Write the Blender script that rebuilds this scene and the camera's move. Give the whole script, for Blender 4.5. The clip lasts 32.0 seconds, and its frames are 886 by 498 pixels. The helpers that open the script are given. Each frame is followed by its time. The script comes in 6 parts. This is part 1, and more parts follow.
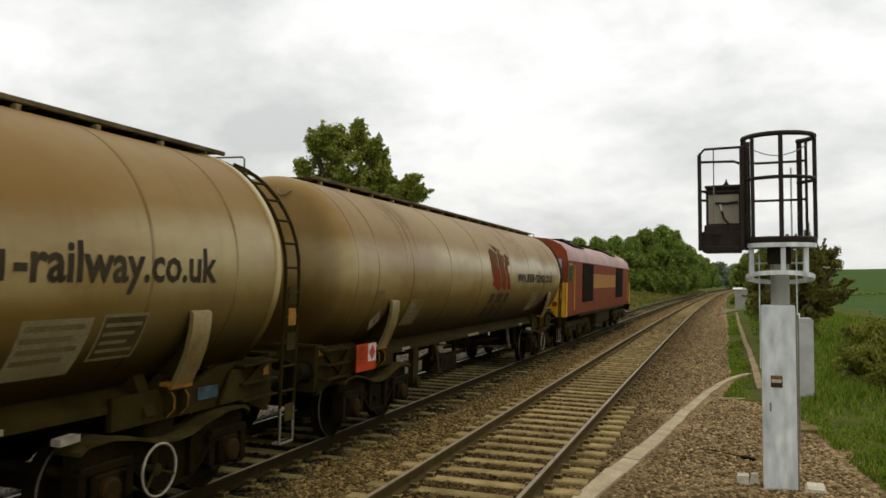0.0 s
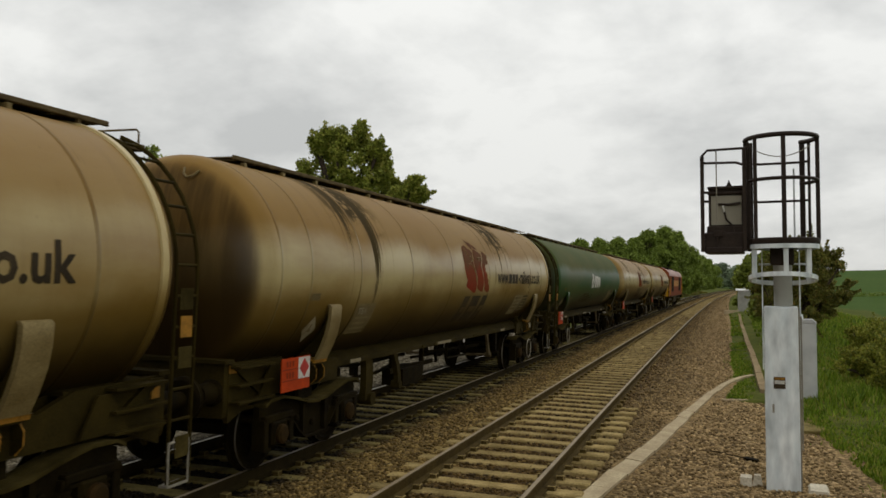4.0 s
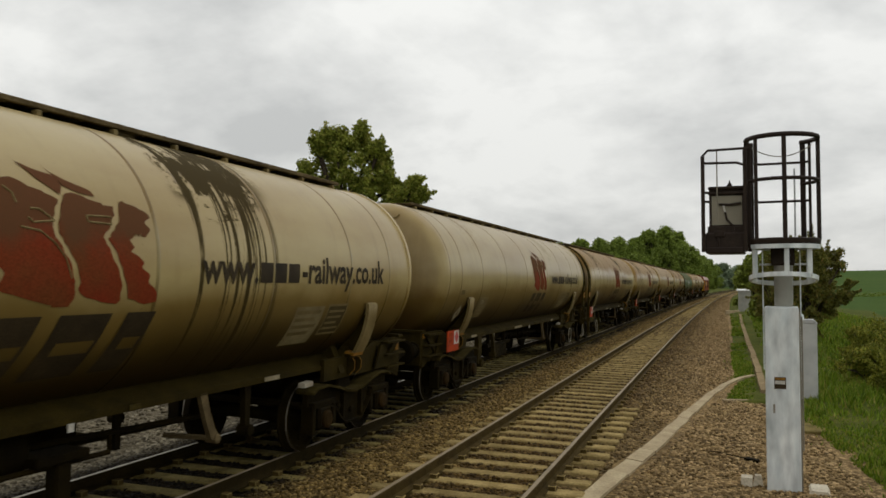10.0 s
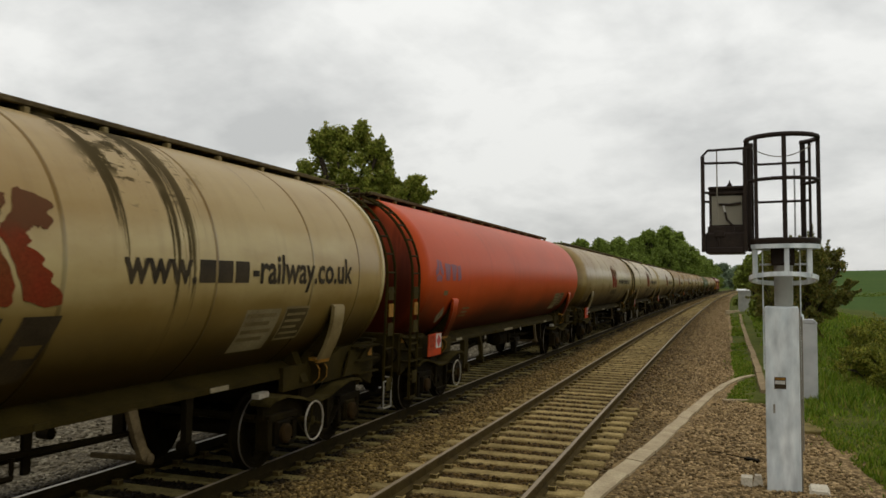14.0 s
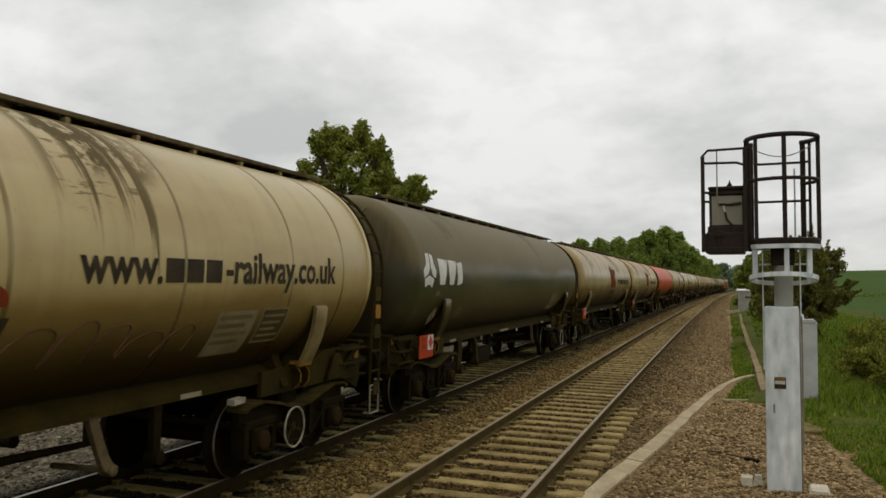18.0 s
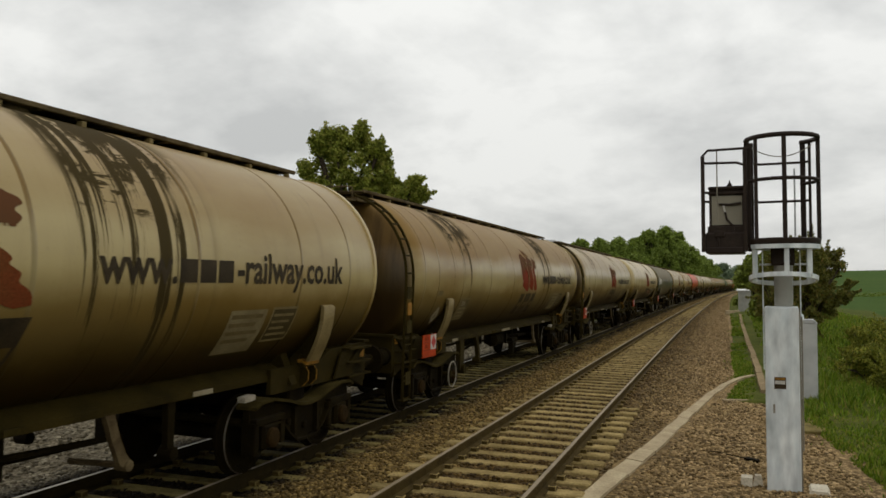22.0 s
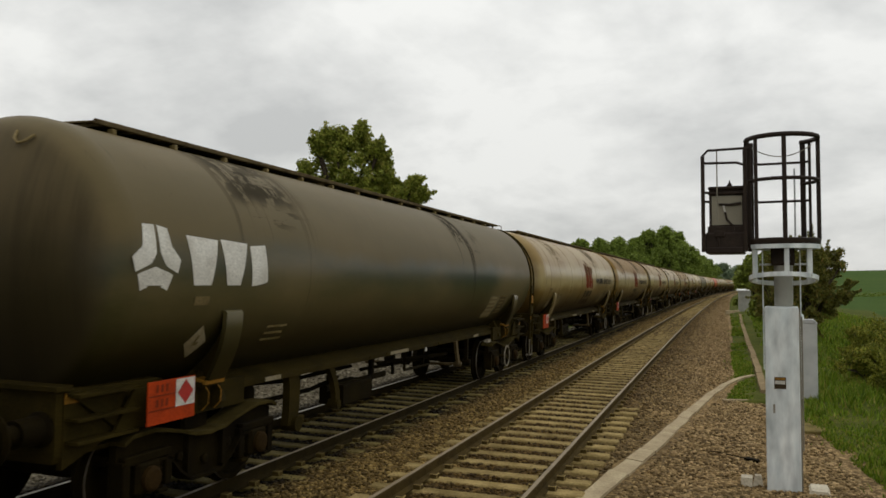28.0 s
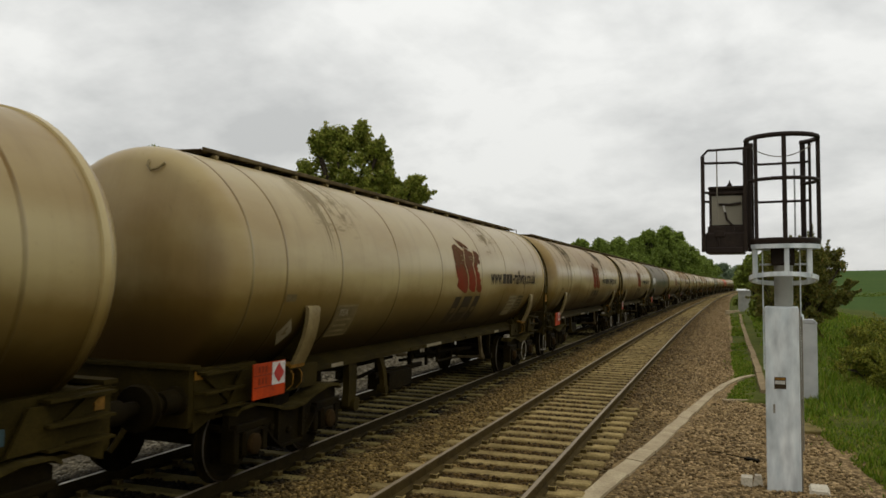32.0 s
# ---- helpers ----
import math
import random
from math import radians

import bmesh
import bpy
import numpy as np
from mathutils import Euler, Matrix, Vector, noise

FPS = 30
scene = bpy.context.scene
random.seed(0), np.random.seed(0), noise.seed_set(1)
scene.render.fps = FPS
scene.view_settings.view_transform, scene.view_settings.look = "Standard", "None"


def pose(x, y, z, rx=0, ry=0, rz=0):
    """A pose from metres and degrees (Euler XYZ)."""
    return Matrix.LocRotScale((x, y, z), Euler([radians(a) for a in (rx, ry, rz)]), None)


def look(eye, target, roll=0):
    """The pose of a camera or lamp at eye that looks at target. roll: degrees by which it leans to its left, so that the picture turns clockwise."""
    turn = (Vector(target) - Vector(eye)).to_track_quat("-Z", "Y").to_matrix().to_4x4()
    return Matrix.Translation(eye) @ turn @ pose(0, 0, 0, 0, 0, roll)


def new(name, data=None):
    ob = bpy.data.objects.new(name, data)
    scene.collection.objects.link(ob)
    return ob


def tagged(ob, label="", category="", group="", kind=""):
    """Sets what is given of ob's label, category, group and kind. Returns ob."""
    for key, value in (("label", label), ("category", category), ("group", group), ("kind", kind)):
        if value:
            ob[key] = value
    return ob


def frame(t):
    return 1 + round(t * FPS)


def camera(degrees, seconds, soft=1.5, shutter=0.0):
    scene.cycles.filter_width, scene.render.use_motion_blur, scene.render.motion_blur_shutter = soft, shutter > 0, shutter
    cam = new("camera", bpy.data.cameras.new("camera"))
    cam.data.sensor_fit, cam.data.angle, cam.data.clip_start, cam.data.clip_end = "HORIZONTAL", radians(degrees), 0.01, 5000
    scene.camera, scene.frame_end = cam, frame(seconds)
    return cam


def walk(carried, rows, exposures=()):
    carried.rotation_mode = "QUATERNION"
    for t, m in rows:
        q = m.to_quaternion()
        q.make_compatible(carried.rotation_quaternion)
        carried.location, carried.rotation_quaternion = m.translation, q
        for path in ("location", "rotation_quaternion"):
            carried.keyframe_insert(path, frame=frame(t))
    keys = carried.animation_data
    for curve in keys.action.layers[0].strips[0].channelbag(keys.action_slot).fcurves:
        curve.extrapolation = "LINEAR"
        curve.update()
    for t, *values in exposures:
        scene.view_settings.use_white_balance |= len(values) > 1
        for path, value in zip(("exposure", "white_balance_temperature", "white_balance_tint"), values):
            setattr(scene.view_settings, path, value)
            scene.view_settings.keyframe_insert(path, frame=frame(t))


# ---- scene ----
cam = camera(56.8, 32.0, soft=1.6, shutter=0.05)
EYE = (0.0, 0.0, 2.312)
YAW, PITCH = 18.553, 2.470


def cam_pose(dx, dy):
    """The camera's pose, turned by a small yaw and pitch in degrees."""
    return pose(*EYE, 90 + PITCH + dy, 0, YAW + dx)


walk(cam, [(0.0, cam_pose(-0.21, -0.09)), (0.5, cam_pose(-0.115, -0.05)), (1.0, cam_pose(-0.09, -0.03)), (2.0, cam_pose(-0.05, -0.02)), (3.5, cam_pose(-0.04, -0.01)),
           (5.5, cam_pose(-0.01, -0.01)), (6.0, cam_pose(0.03, 0)), (6.5, cam_pose(0, 0)), (9.0, cam_pose(0, 0)), (32.0, cam_pose(0, 0))],
     exposures=[(0.0, 0.26), (0.5, 0.12), (1.0, 0.03), (1.5, 0.0), (32.0, 0.0)])

# ---- light: an overcast sky with a veiled sun ----
SUN_AZ, SUN_EL = 35.0, 55.0
world = bpy.data.worlds.new("sky")
scene.world = world
world.use_nodes = True


def nodes_of(tree):
    tree.nodes.clear()
    return tree.nodes, tree.links


def build_sky():
    n, k = nodes_of(world.node_tree)
    out, bg = n.new("ShaderNodeOutputWorld"), n.new("ShaderNodeBackground")
    sky = n.new("ShaderNodeTexSky")
    sky.sky_type, sky.sun_disc = "NISHITA", False
    sky.sun_elevation, sky.sun_rotation = radians(SUN_EL), radians(SUN_AZ)
    tc, sep = n.new("ShaderNodeTexCoord"), n.new("ShaderNodeSeparateXYZ")
    k.new(tc.outputs["Generated"], sep.inputs[0])
    up = n.new("ShaderNodeMath"); up.operation = "MAXIMUM"; up.inputs[1].default_value = 0.0
    k.new(sep.outputs["Z"], up.inputs[0])
    lift = n.new("ShaderNodeMath"); lift.operation = "ADD"; lift.inputs[1].default_value = 0.42
    k.new(up.outputs[0], lift.inputs[0])
    div = n.new("ShaderNodeVectorMath"); div.operation = "DIVIDE"
    comb = n.new("ShaderNodeCombineXYZ")
    for i in range(3):
        k.new(lift.outputs[0], comb.inputs[i])
    k.new(tc.outputs["Generated"], div.inputs[0]); k.new(comb.outputs[0], div.inputs[1])
    big, small = n.new("ShaderNodeTexNoise"), n.new("ShaderNodeTexNoise")
    big.inputs["Scale"].default_value, big.inputs["Detail"].default_value, big.inputs["Roughness"].default_value = 2.1, 6, 0.52
    big.inputs["Distortion"].default_value = 0.4
    small.inputs["Scale"].default_value, small.inputs["Detail"].default_value, small.inputs["Roughness"].default_value = 5.5, 6, 0.55
    mp = n.new("ShaderNodeMapping"); mp.inputs["Location"].default_value = (3.1, 1.7, 0.0)
    k.new(div.outputs[0], mp.inputs[0])
    k.new(mp.outputs[0], big.inputs["Vector"]); k.new(mp.outputs[0], small.inputs["Vector"])
    mix = n.new("ShaderNodeMix"); mix.inputs[0].default_value = 0.36
    k.new(big.outputs[0], mix.inputs[2]); k.new(small.outputs[0], mix.inputs[3])
    ramp = n.new("ShaderNodeValToRGB")
    e = ramp.color_ramp.elements
    e[0].position, e[0].color = 0.37, (0.575, 0.583, 0.572, 1)
    e[1].position, e[1].color = 0.60, (0.89, 0.892, 0.862, 1)
    k.new(mix.outputs[0], ramp.inputs[0])
    blend = n.new("ShaderNodeMix"); blend.data_type = "RGBA"; blend.inputs[0].default_value = 0.97
    dim = n.new("ShaderNodeMix"); dim.data_type = "RGBA"; dim.blend_type = "MULTIPLY"; dim.inputs[0].default_value = 1
    dim.inputs[7].default_value = (0.1, 0.1, 0.1, 1)
    k.new(sky.outputs[0], dim.inputs[6]); k.new(dim.outputs[2], blend.inputs[6]); k.new(ramp.outputs[0], blend.inputs[7])
    rise = n.new("ShaderNodeMapRange")
    rise.inputs[3].default_value, rise.inputs[4].default_value = 0.875, 1.4
    k.new(up.outputs[0], rise.inputs[0])
    k.new(blend.outputs[2], bg.inputs["Color"])
    k.new(rise.outputs[0], bg.inputs["Strength"])
    k.new(bg.outputs[0], out.inputs[0])


build_sky()
sun = new("sun", bpy.data.lights.new("sun", "SUN"))
sun.data.energy, sun.data.angle, sun.data.color = 0.2, radians(30), (1.0, 0.96, 0.9)
sun.matrix_world = look((math.sin(radians(SUN_AZ)) * 50, math.cos(radians(SUN_AZ)) * 50, 50 * math.tan(radians(SUN_EL))), (0, 0, 0))

# ---- plan, in metres: y runs along the line, z = 0 at the near rail's head ----
BEND = 1.0e-4            # the line bends to the right: x grows by BEND * y * y
NEAR_X, FAR_X = -2.803, -6.205     # centres of the two tracks
CANT = 0.025
FAR_Z = 0.06             # head of the far track's nearer rail
PITCH_WAGON = 17.54
RAIL_LEVEL = [(-7.6, 0.11), (-6.957, 0.098), (-5.452, 0.06), (-3.555, 0.0376), (-2.05, 0.0), (-1.45, -0.015)]


def bend(y):
    return BEND * y * y


def rail_level(x):
    xs, zs = [p[0] for p in RAIL_LEVEL], [p[1] for p in RAIL_LEVEL]
    return float(np.interp(x, xs, zs))


# ---- materials ----
def material(name, base, second=None, rough=0.6, metal=0.0, scale=6.0, amount=0.5, fine=60.0, bump=0.15, coat=0.0, vary=0.0, stretch=(1, 1, 1), third=None):
    """A surface with stains of a second colour at one scale, grain at another, and fine relief."""
    m = bpy.data.materials.new(name)
    m.use_nodes = True
    n, k = nodes_of(m.node_tree)
    out, b = n.new("ShaderNodeOutputMaterial"), n.new("ShaderNodeBsdfPrincipled")
    k.new(b.outputs[0], out.inputs[0])
    second = second or tuple(c * 0.7 for c in base)
    tc, mp = n.new("ShaderNodeTexCoord"), n.new("ShaderNodeMapping")
    mp.inputs["Scale"].default_value = stretch
    k.new(tc.outputs["Object"], mp.inputs[0])
    info = n.new("ShaderNodeObjectInfo")
    off = n.new("ShaderNodeMath"); off.operation = "MULTIPLY"; off.inputs[1].default_value = 57.0
    k.new(info.outputs["Random"], off.inputs[0])
    noise_a, noise_b = n.new("ShaderNodeTexNoise"), n.new("ShaderNodeTexNoise")
    for nd, sc in ((noise_a, scale), (noise_b, fine)):
        nd.noise_dimensions = "4D"
        nd.inputs["Scale"].default_value, nd.inputs["Detail"].default_value = sc, 5
        k.new(mp.outputs[0], nd.inputs["Vector"]); k.new(off.outputs[0], nd.inputs["W"])
    ramp = n.new("ShaderNodeMapRange")
    ramp.inputs[1].default_value, ramp.inputs[2].default_value = 0.5 - 0.22, 0.5 + 0.22
    ramp.inputs[4].default_value = amount * 2
    k.new(noise_a.outputs[0], ramp.inputs[0])
    mix = n.new("ShaderNodeMix"); mix.data_type = "RGBA"
    mix.inputs[6].default_value, mix.inputs[7].default_value = (*base, 1), (*second, 1)
    mix.clamp_factor = True
    k.new(ramp.outputs[0], mix.inputs[0])
    grain = n.new("ShaderNodeMix"); grain.data_type, grain.blend_type = "RGBA", "MULTIPLY"
    grain.inputs[0].default_value = 1
    gr = n.new("ShaderNodeMapRange"); gr.inputs[1].default_value, gr.inputs[2].default_value = 0.3, 0.7
    gr.inputs[3].default_value, gr.inputs[4].default_value = 0.75, 1.25
    k.new(noise_b.outputs[0], gr.inputs[0])
    k.new(mix.outputs[2], grain.inputs[6]); k.new(gr.outputs[0], grain.inputs[7])
    last = grain.outputs[2]
    if vary:
        tone = n.new("ShaderNodeMapRange"); tone.inputs[3].default_value, tone.inputs[4].default_value = 1 - vary, 1 + vary
        k.new(info.outputs["Random"], tone.inputs[0])
        vm = n.new("ShaderNodeMix"); vm.data_type, vm.blend_type = "RGBA", "MULTIPLY"; vm.inputs[0].default_value = 1
        k.new(last, vm.inputs[6]); k.new(tone.outputs[0], vm.inputs[7])
        last = vm.outputs[2]
    k.new(last, b.inputs["Base Color"])
    b.inputs["Roughness"].default_value, b.inputs["Metallic"].default_value, b.inputs["Coat Weight"].default_value = rough, metal, coat
    b.inputs["Specular IOR Level"].default_value = 0.05 if rough >= 0.7 else 0.12 if rough >= 0.55 else 0.4
    if bump:
        bp = n.new("ShaderNodeBump"); bp.inputs["Strength"].default_value, bp.inputs["Distance"].default_value = bump, 0.02
        k.new(noise_b.outputs[0], bp.inputs["Height"]); k.new(bp.outputs[0], b.inputs["Normal"])
    return m


TANK_END = 7.66         # half length of a tank's barrel


def tank_paint(name, base, dust, soot, rough, dust_amount, soot_amount, shine=0.36, foot=0.85, edge=2.66):
    """Tank paint under road film, with shade painted in low on the flanks and on the ends. The object's colour says how
    dusty the crown is, how much was spilt, how pale the paint and how dark the ends.
    """
    m = bpy.data.materials.new(name)
    m.use_nodes = True
    n, k = nodes_of(m.node_tree)
    out, b = n.new("ShaderNodeOutputMaterial"), n.new("ShaderNodeBsdfPrincipled")
    k.new(b.outputs[0], out.inputs[0])
    tc, info = n.new("ShaderNodeTexCoord"), n.new("ShaderNodeObjectInfo")
    off = n.new("ShaderNodeMath"); off.operation = "MULTIPLY"; off.inputs[1].default_value = 91.0
    k.new(info.outputs["Random"], off.inputs[0])
    coat = n.new("ShaderNodeSeparateColor"); k.new(info.outputs["Color"], coat.inputs[0])
    sep = n.new("ShaderNodeSeparateXYZ"); k.new(tc.outputs["Object"], sep.inputs[0])
    up, along = sep.outputs["Z"], sep.outputs["Y"]

    def noise_at(stretch, scale, detail=5.0, rough_=0.55):
        mp, t = n.new("ShaderNodeMapping"), n.new("ShaderNodeTexNoise")
        mp.inputs["Scale"].default_value = stretch
        t.noise_dimensions = "4D"
        t.inputs["Scale"].default_value, t.inputs["Detail"].default_value, t.inputs["Roughness"].default_value = scale, detail, rough_
        k.new(tc.outputs["Object"], mp.inputs[0]); k.new(mp.outputs[0], t.inputs["Vector"]); k.new(off.outputs[0], t.inputs["W"])
        return t.outputs[0]

    def span(value, a, c, lo=0.0, hi=1.0):
        r = n.new("ShaderNodeMapRange"); r.interpolation_type = "SMOOTHSTEP"
        for i, v in enumerate((a, c, lo, hi)):
            r.inputs[i + 1].default_value = v
        k.new(value, r.inputs[0])
        return r.outputs[0]

    def op(kind, a, c, clamp=False):
        t = n.new("ShaderNodeMath"); t.operation, t.use_clamp = kind, clamp
        for i, v in enumerate((a, c, 0.42) if kind == "MULTIPLY_ADD" else (a, c)):
            if isinstance(v, float):
                t.inputs[i].default_value = v
            else:
                k.new(v, t.inputs[i])
        return t.outputs[0]

    def times(a, c):
        return op("MULTIPLY", a, c, True)

    def over(under, mask, colour):
        x = n.new("ShaderNodeMix"); x.data_type = "RGBA"; x.clamp_factor = True
        k.new(mask, x.inputs[0])
        if isinstance(under, tuple):
            x.inputs[6].default_value = (*under, 1)
        else:
            k.new(under, x.inputs[6])
        x.inputs[7].default_value = (*colour, 1)
        return x.outputs[2]

    def tint(f):
        return tuple(c * f for c in dust)
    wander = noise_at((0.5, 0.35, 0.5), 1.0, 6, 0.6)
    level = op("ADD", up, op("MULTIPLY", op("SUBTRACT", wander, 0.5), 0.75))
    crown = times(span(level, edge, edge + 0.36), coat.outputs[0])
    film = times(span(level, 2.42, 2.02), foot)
    # road dirt deepened by the belly's shade, painted into the colour
    grime_shade = times(span(level, 2.22, 1.45), 0.96)
    clouds = span(noise_at((1, 0.35, 1.1), 0.9, 6), 0.36, 0.72)
    runs = span(noise_at((0.4, 2.6, 0.35), 1.6, 5, 0.6), 0.48, 0.74)
    speck = span(noise_at((1, 1, 1), 26.0, 4), 0.62, 0.75)
    colour = over(base, times(times(clouds, op("MULTIPLY_ADD", coat.outputs[0], 0.7)), dust_amount), dust)
    colour = over(colour, times(crown, dust_amount), dust)
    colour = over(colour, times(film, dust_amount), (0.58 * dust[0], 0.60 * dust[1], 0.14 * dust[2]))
    colour = over(colour, times(runs, dust_amount * 0.22), tint(0.55))
    colour = over(colour, times(speck, 0.22), tint(0.5))
    colour = over(colour, grime_shade, (0.095 * dust[0], 0.095 * dust[1], 0.02 * dust[2]))
    ends = op("ABSOLUTE", along, 0.0)
    streaks = span(noise_at((4.0, 0.5, 0.3), 1.3, 6, 0.65), 0.40, 0.62)
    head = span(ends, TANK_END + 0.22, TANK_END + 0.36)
    # sheltered ends: streaked dirt, plus painted shade that deepens towards the ground
    dirt_shade = times(head, info.outputs["Alpha"])
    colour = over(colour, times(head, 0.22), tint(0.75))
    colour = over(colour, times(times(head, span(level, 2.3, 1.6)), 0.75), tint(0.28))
    colour = over(colour, times(dirt_shade, 0.7), tint(0.36))
    colour = over(colour, times(times(dirt_shade, streaks), 0.6), tint(0.16))
    colour = over(colour, times(times(dirt_shade, span(level, 3.1, 2.1)), 0.8), tint(0.12))
    high = op("ADD", up, op("MULTIPLY", op("SUBTRACT", noise_at((0.4, 1.6, 0.4), 1.0, 3), 0.5), 0.5))
    zone = op("MAXIMUM", times(span(along, 1.6, 2.1), span(along, 2.7, 4.1, 1.0, 0.0)), times(span(along, -6.5, -5.6), span(along, -5.0, -3.7, 0.9, 0.0)))
    place = times(zone, span(noise_at((0.2, 0.9, 0.5), 1.0, 4, 0.6), 0.30, 0.48))
    # drips: each thins out at its own height below the crown
    reach = op("MULTIPLY", op("MULTIPLY", op("SUBTRACT", 3.72, up), 0.10), op("SUBTRACT", 1.35, coat.outputs[1]))
    drip = span(op("SUBTRACT", noise_at((0.10, 4.2, 0.10), 1.15, 6, 0.75), reach), 0.46, 0.53)
    pool = times(span(noise_at((0.9, 1.1, 0.9), 1.9, 7, 0.75), 0.46, 0.54), span(high, 3.0, 3.3))
    smear = times(span(noise_at((0.6, 0.9, 5.5), 2.0, 7, 0.7), 0.53, 0.59), span(high, 2.75, 3.05))
    spilt = span(times(times(op("MAXIMUM", op("MAXIMUM", drip, pool), times(smear, 0.8)), place), coat.outputs[1]), 0.08, 0.62)
    chip = times(span(noise_at((1, 1, 1.6), 7.0, 5, 0.75), 0.66, 0.70), span(noise_at((0.5, 0.6, 0.5), 1.3, 3), 0.50, 0.60))
    stray = times(times(span(noise_at((0.5, 8.0, 1.0), 1.1, 5, 0.7), 0.63, 0.68), span(up, 2.75, 3.0)), coat.outputs[1])
    colour = over(colour, times(op("MAXIMUM", chip, stray), 0.6), tint(0.30))
    colour = over(colour, times(spilt, soot_amount), soot)
    tone = n.new("ShaderNodeMapRange"); tone.inputs[3].default_value, tone.inputs[4].default_value = 0.60, 1.20
    k.new(coat.outputs[2], tone.inputs[0])
    vm = n.new("ShaderNodeMix"); vm.data_type, vm.blend_type = "RGBA", "MULTIPLY"; vm.inputs[0].default_value = 1
    k.new(colour, vm.inputs[6]); k.new(tone.outputs[0], vm.inputs[7])
    k.new(vm.outputs[2], b.inputs["Base Color"])
    matt = n.new("ShaderNodeMix")
    k.new(spilt, matt.inputs[0]); k.new(span(op("MAXIMUM", crown, film), 0.0, 1.0, rough, min(1.0, rough + 0.16)), matt.inputs[2]); matt.inputs[3].default_value = 0.8
    k.new(matt.outputs[0], b.inputs["Roughness"])
    dull = n.new("ShaderNodeMapRange"); dull.inputs[3].default_value, dull.inputs[4].default_value = shine, shine * 0.16
    k.new(op("MAXIMUM", spilt, op("MAXIMUM", crown, film)), dull.inputs[0]); k.new(dull.outputs[0], b.inputs["Specular IOR Level"])
    bp = n.new("ShaderNodeBump"); bp.inputs["Strength"].default_value, bp.inputs["Distance"].default_value = 0.08, 0.03
    k.new(noise_at((1, 0.7, 1), 2.2, 3), bp.inputs["Height"]); k.new(bp.outputs[0], b.inputs["Normal"])
    return m


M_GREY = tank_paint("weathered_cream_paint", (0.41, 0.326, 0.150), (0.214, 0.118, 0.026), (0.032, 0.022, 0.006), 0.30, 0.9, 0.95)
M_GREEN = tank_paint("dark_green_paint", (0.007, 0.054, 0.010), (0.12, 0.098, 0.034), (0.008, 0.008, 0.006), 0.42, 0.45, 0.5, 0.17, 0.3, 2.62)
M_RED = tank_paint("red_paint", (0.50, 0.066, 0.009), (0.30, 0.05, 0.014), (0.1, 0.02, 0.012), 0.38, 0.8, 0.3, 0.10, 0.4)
# low edge: the crown's dust colour also stands in for reflected sky
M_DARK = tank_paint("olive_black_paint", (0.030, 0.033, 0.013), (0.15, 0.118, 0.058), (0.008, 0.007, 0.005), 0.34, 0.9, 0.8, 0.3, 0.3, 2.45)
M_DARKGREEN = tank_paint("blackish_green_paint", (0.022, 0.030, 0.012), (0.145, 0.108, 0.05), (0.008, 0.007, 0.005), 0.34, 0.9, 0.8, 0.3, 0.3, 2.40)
M_UNDER = material("brake_dust_steel", (0.015, 0.010, 0.0015), (0.006, 0.004, 0.001), 0.8, scale=3, amount=0.6, bump=0.3, vary=0.2)
M_FIGURE = material("dull_red_figures", (0.13, 0.018, 0.004), (0.22, 0.03, 0.006), 0.6, scale=5, amount=0.4, bump=0.0)
M_HUB = material("rusty_axle_cover", (0.035, 0.019, 0.005), (0.018, 0.011, 0.003), 0.8, scale=6, amount=0.5, bump=0.2)
M_SOLE = material("brown_frame_paint", (0.040, 0.028, 0.005), (0.017, 0.012, 0.002), 0.7, scale=2.5, amount=0.5, bump=0.2)
M_WALK = material("rusty_grating", (0.15, 0.112, 0.055), (0.06, 0.042, 0.02), 0.8, scale=4, amount=0.6, bump=0.3)
M_RIM = material("worn_steel_rim", (0.22, 0.19, 0.15), (0.11, 0.09, 0.065), 0.45, 0.6, scale=8, amount=0.5, bump=0.1)
M_STRAP = material("cream_strap_paint", (0.24, 0.182, 0.078), (0.11, 0.074, 0.022), 0.55, scale=3, amount=0.45, bump=0.1)
M_HEADBRIGHT = material("bright_rail_head", (0.34, 0.30, 0.23), (0.18, 0.15, 0.10), 0.5, 0.6, scale=3, amount=0.4, bump=0.0)
M_WHITE = material("dirty_white_paint", (0.62, 0.60, 0.54), (0.34, 0.31, 0.26), 0.55, scale=7, amount=0.4, bump=0.1)
M_ORANGE = material("orange_panel", (0.46, 0.048, 0.004), (0.24, 0.028, 0.004), 0.62, scale=4, amount=0.5, bump=0.05)
M_AMBER = material("amber_plate", (0.36, 0.17, 0.02), (0.15, 0.075, 0.012), 0.6, scale=9, amount=0.5, bump=0.05)
M_BLUE = material("blue_plate", (0.055, 0.095, 0.10), (0.03, 0.045, 0.045), 0.7, scale=9, amount=0.5, bump=0.05)
M_BLACK = material("black_lettering", (0.018, 0.013, 0.007), (0.06, 0.042, 0.02), 0.6, scale=3, amount=0.45, bump=0.0)
M_LOGO = material("faded_red_logo", (0.21, 0.020, 0.008), (0.13, 0.045, 0.014), 0.75, scale=1.6, amount=0.5, bump=0.0)
M_TROUGH = material("brown_trough_concrete", (0.29, 0.215, 0.12), (0.19, 0.14, 0.075), 0.85, scale=3, amount=0.5, fine=40, bump=0.2)
M_SLAB = material("pale_slab_concrete", (0.62, 0.56, 0.44), (0.45, 0.39, 0.29), 0.8, scale=5, amount=0.5, fine=40, bump=0.2)
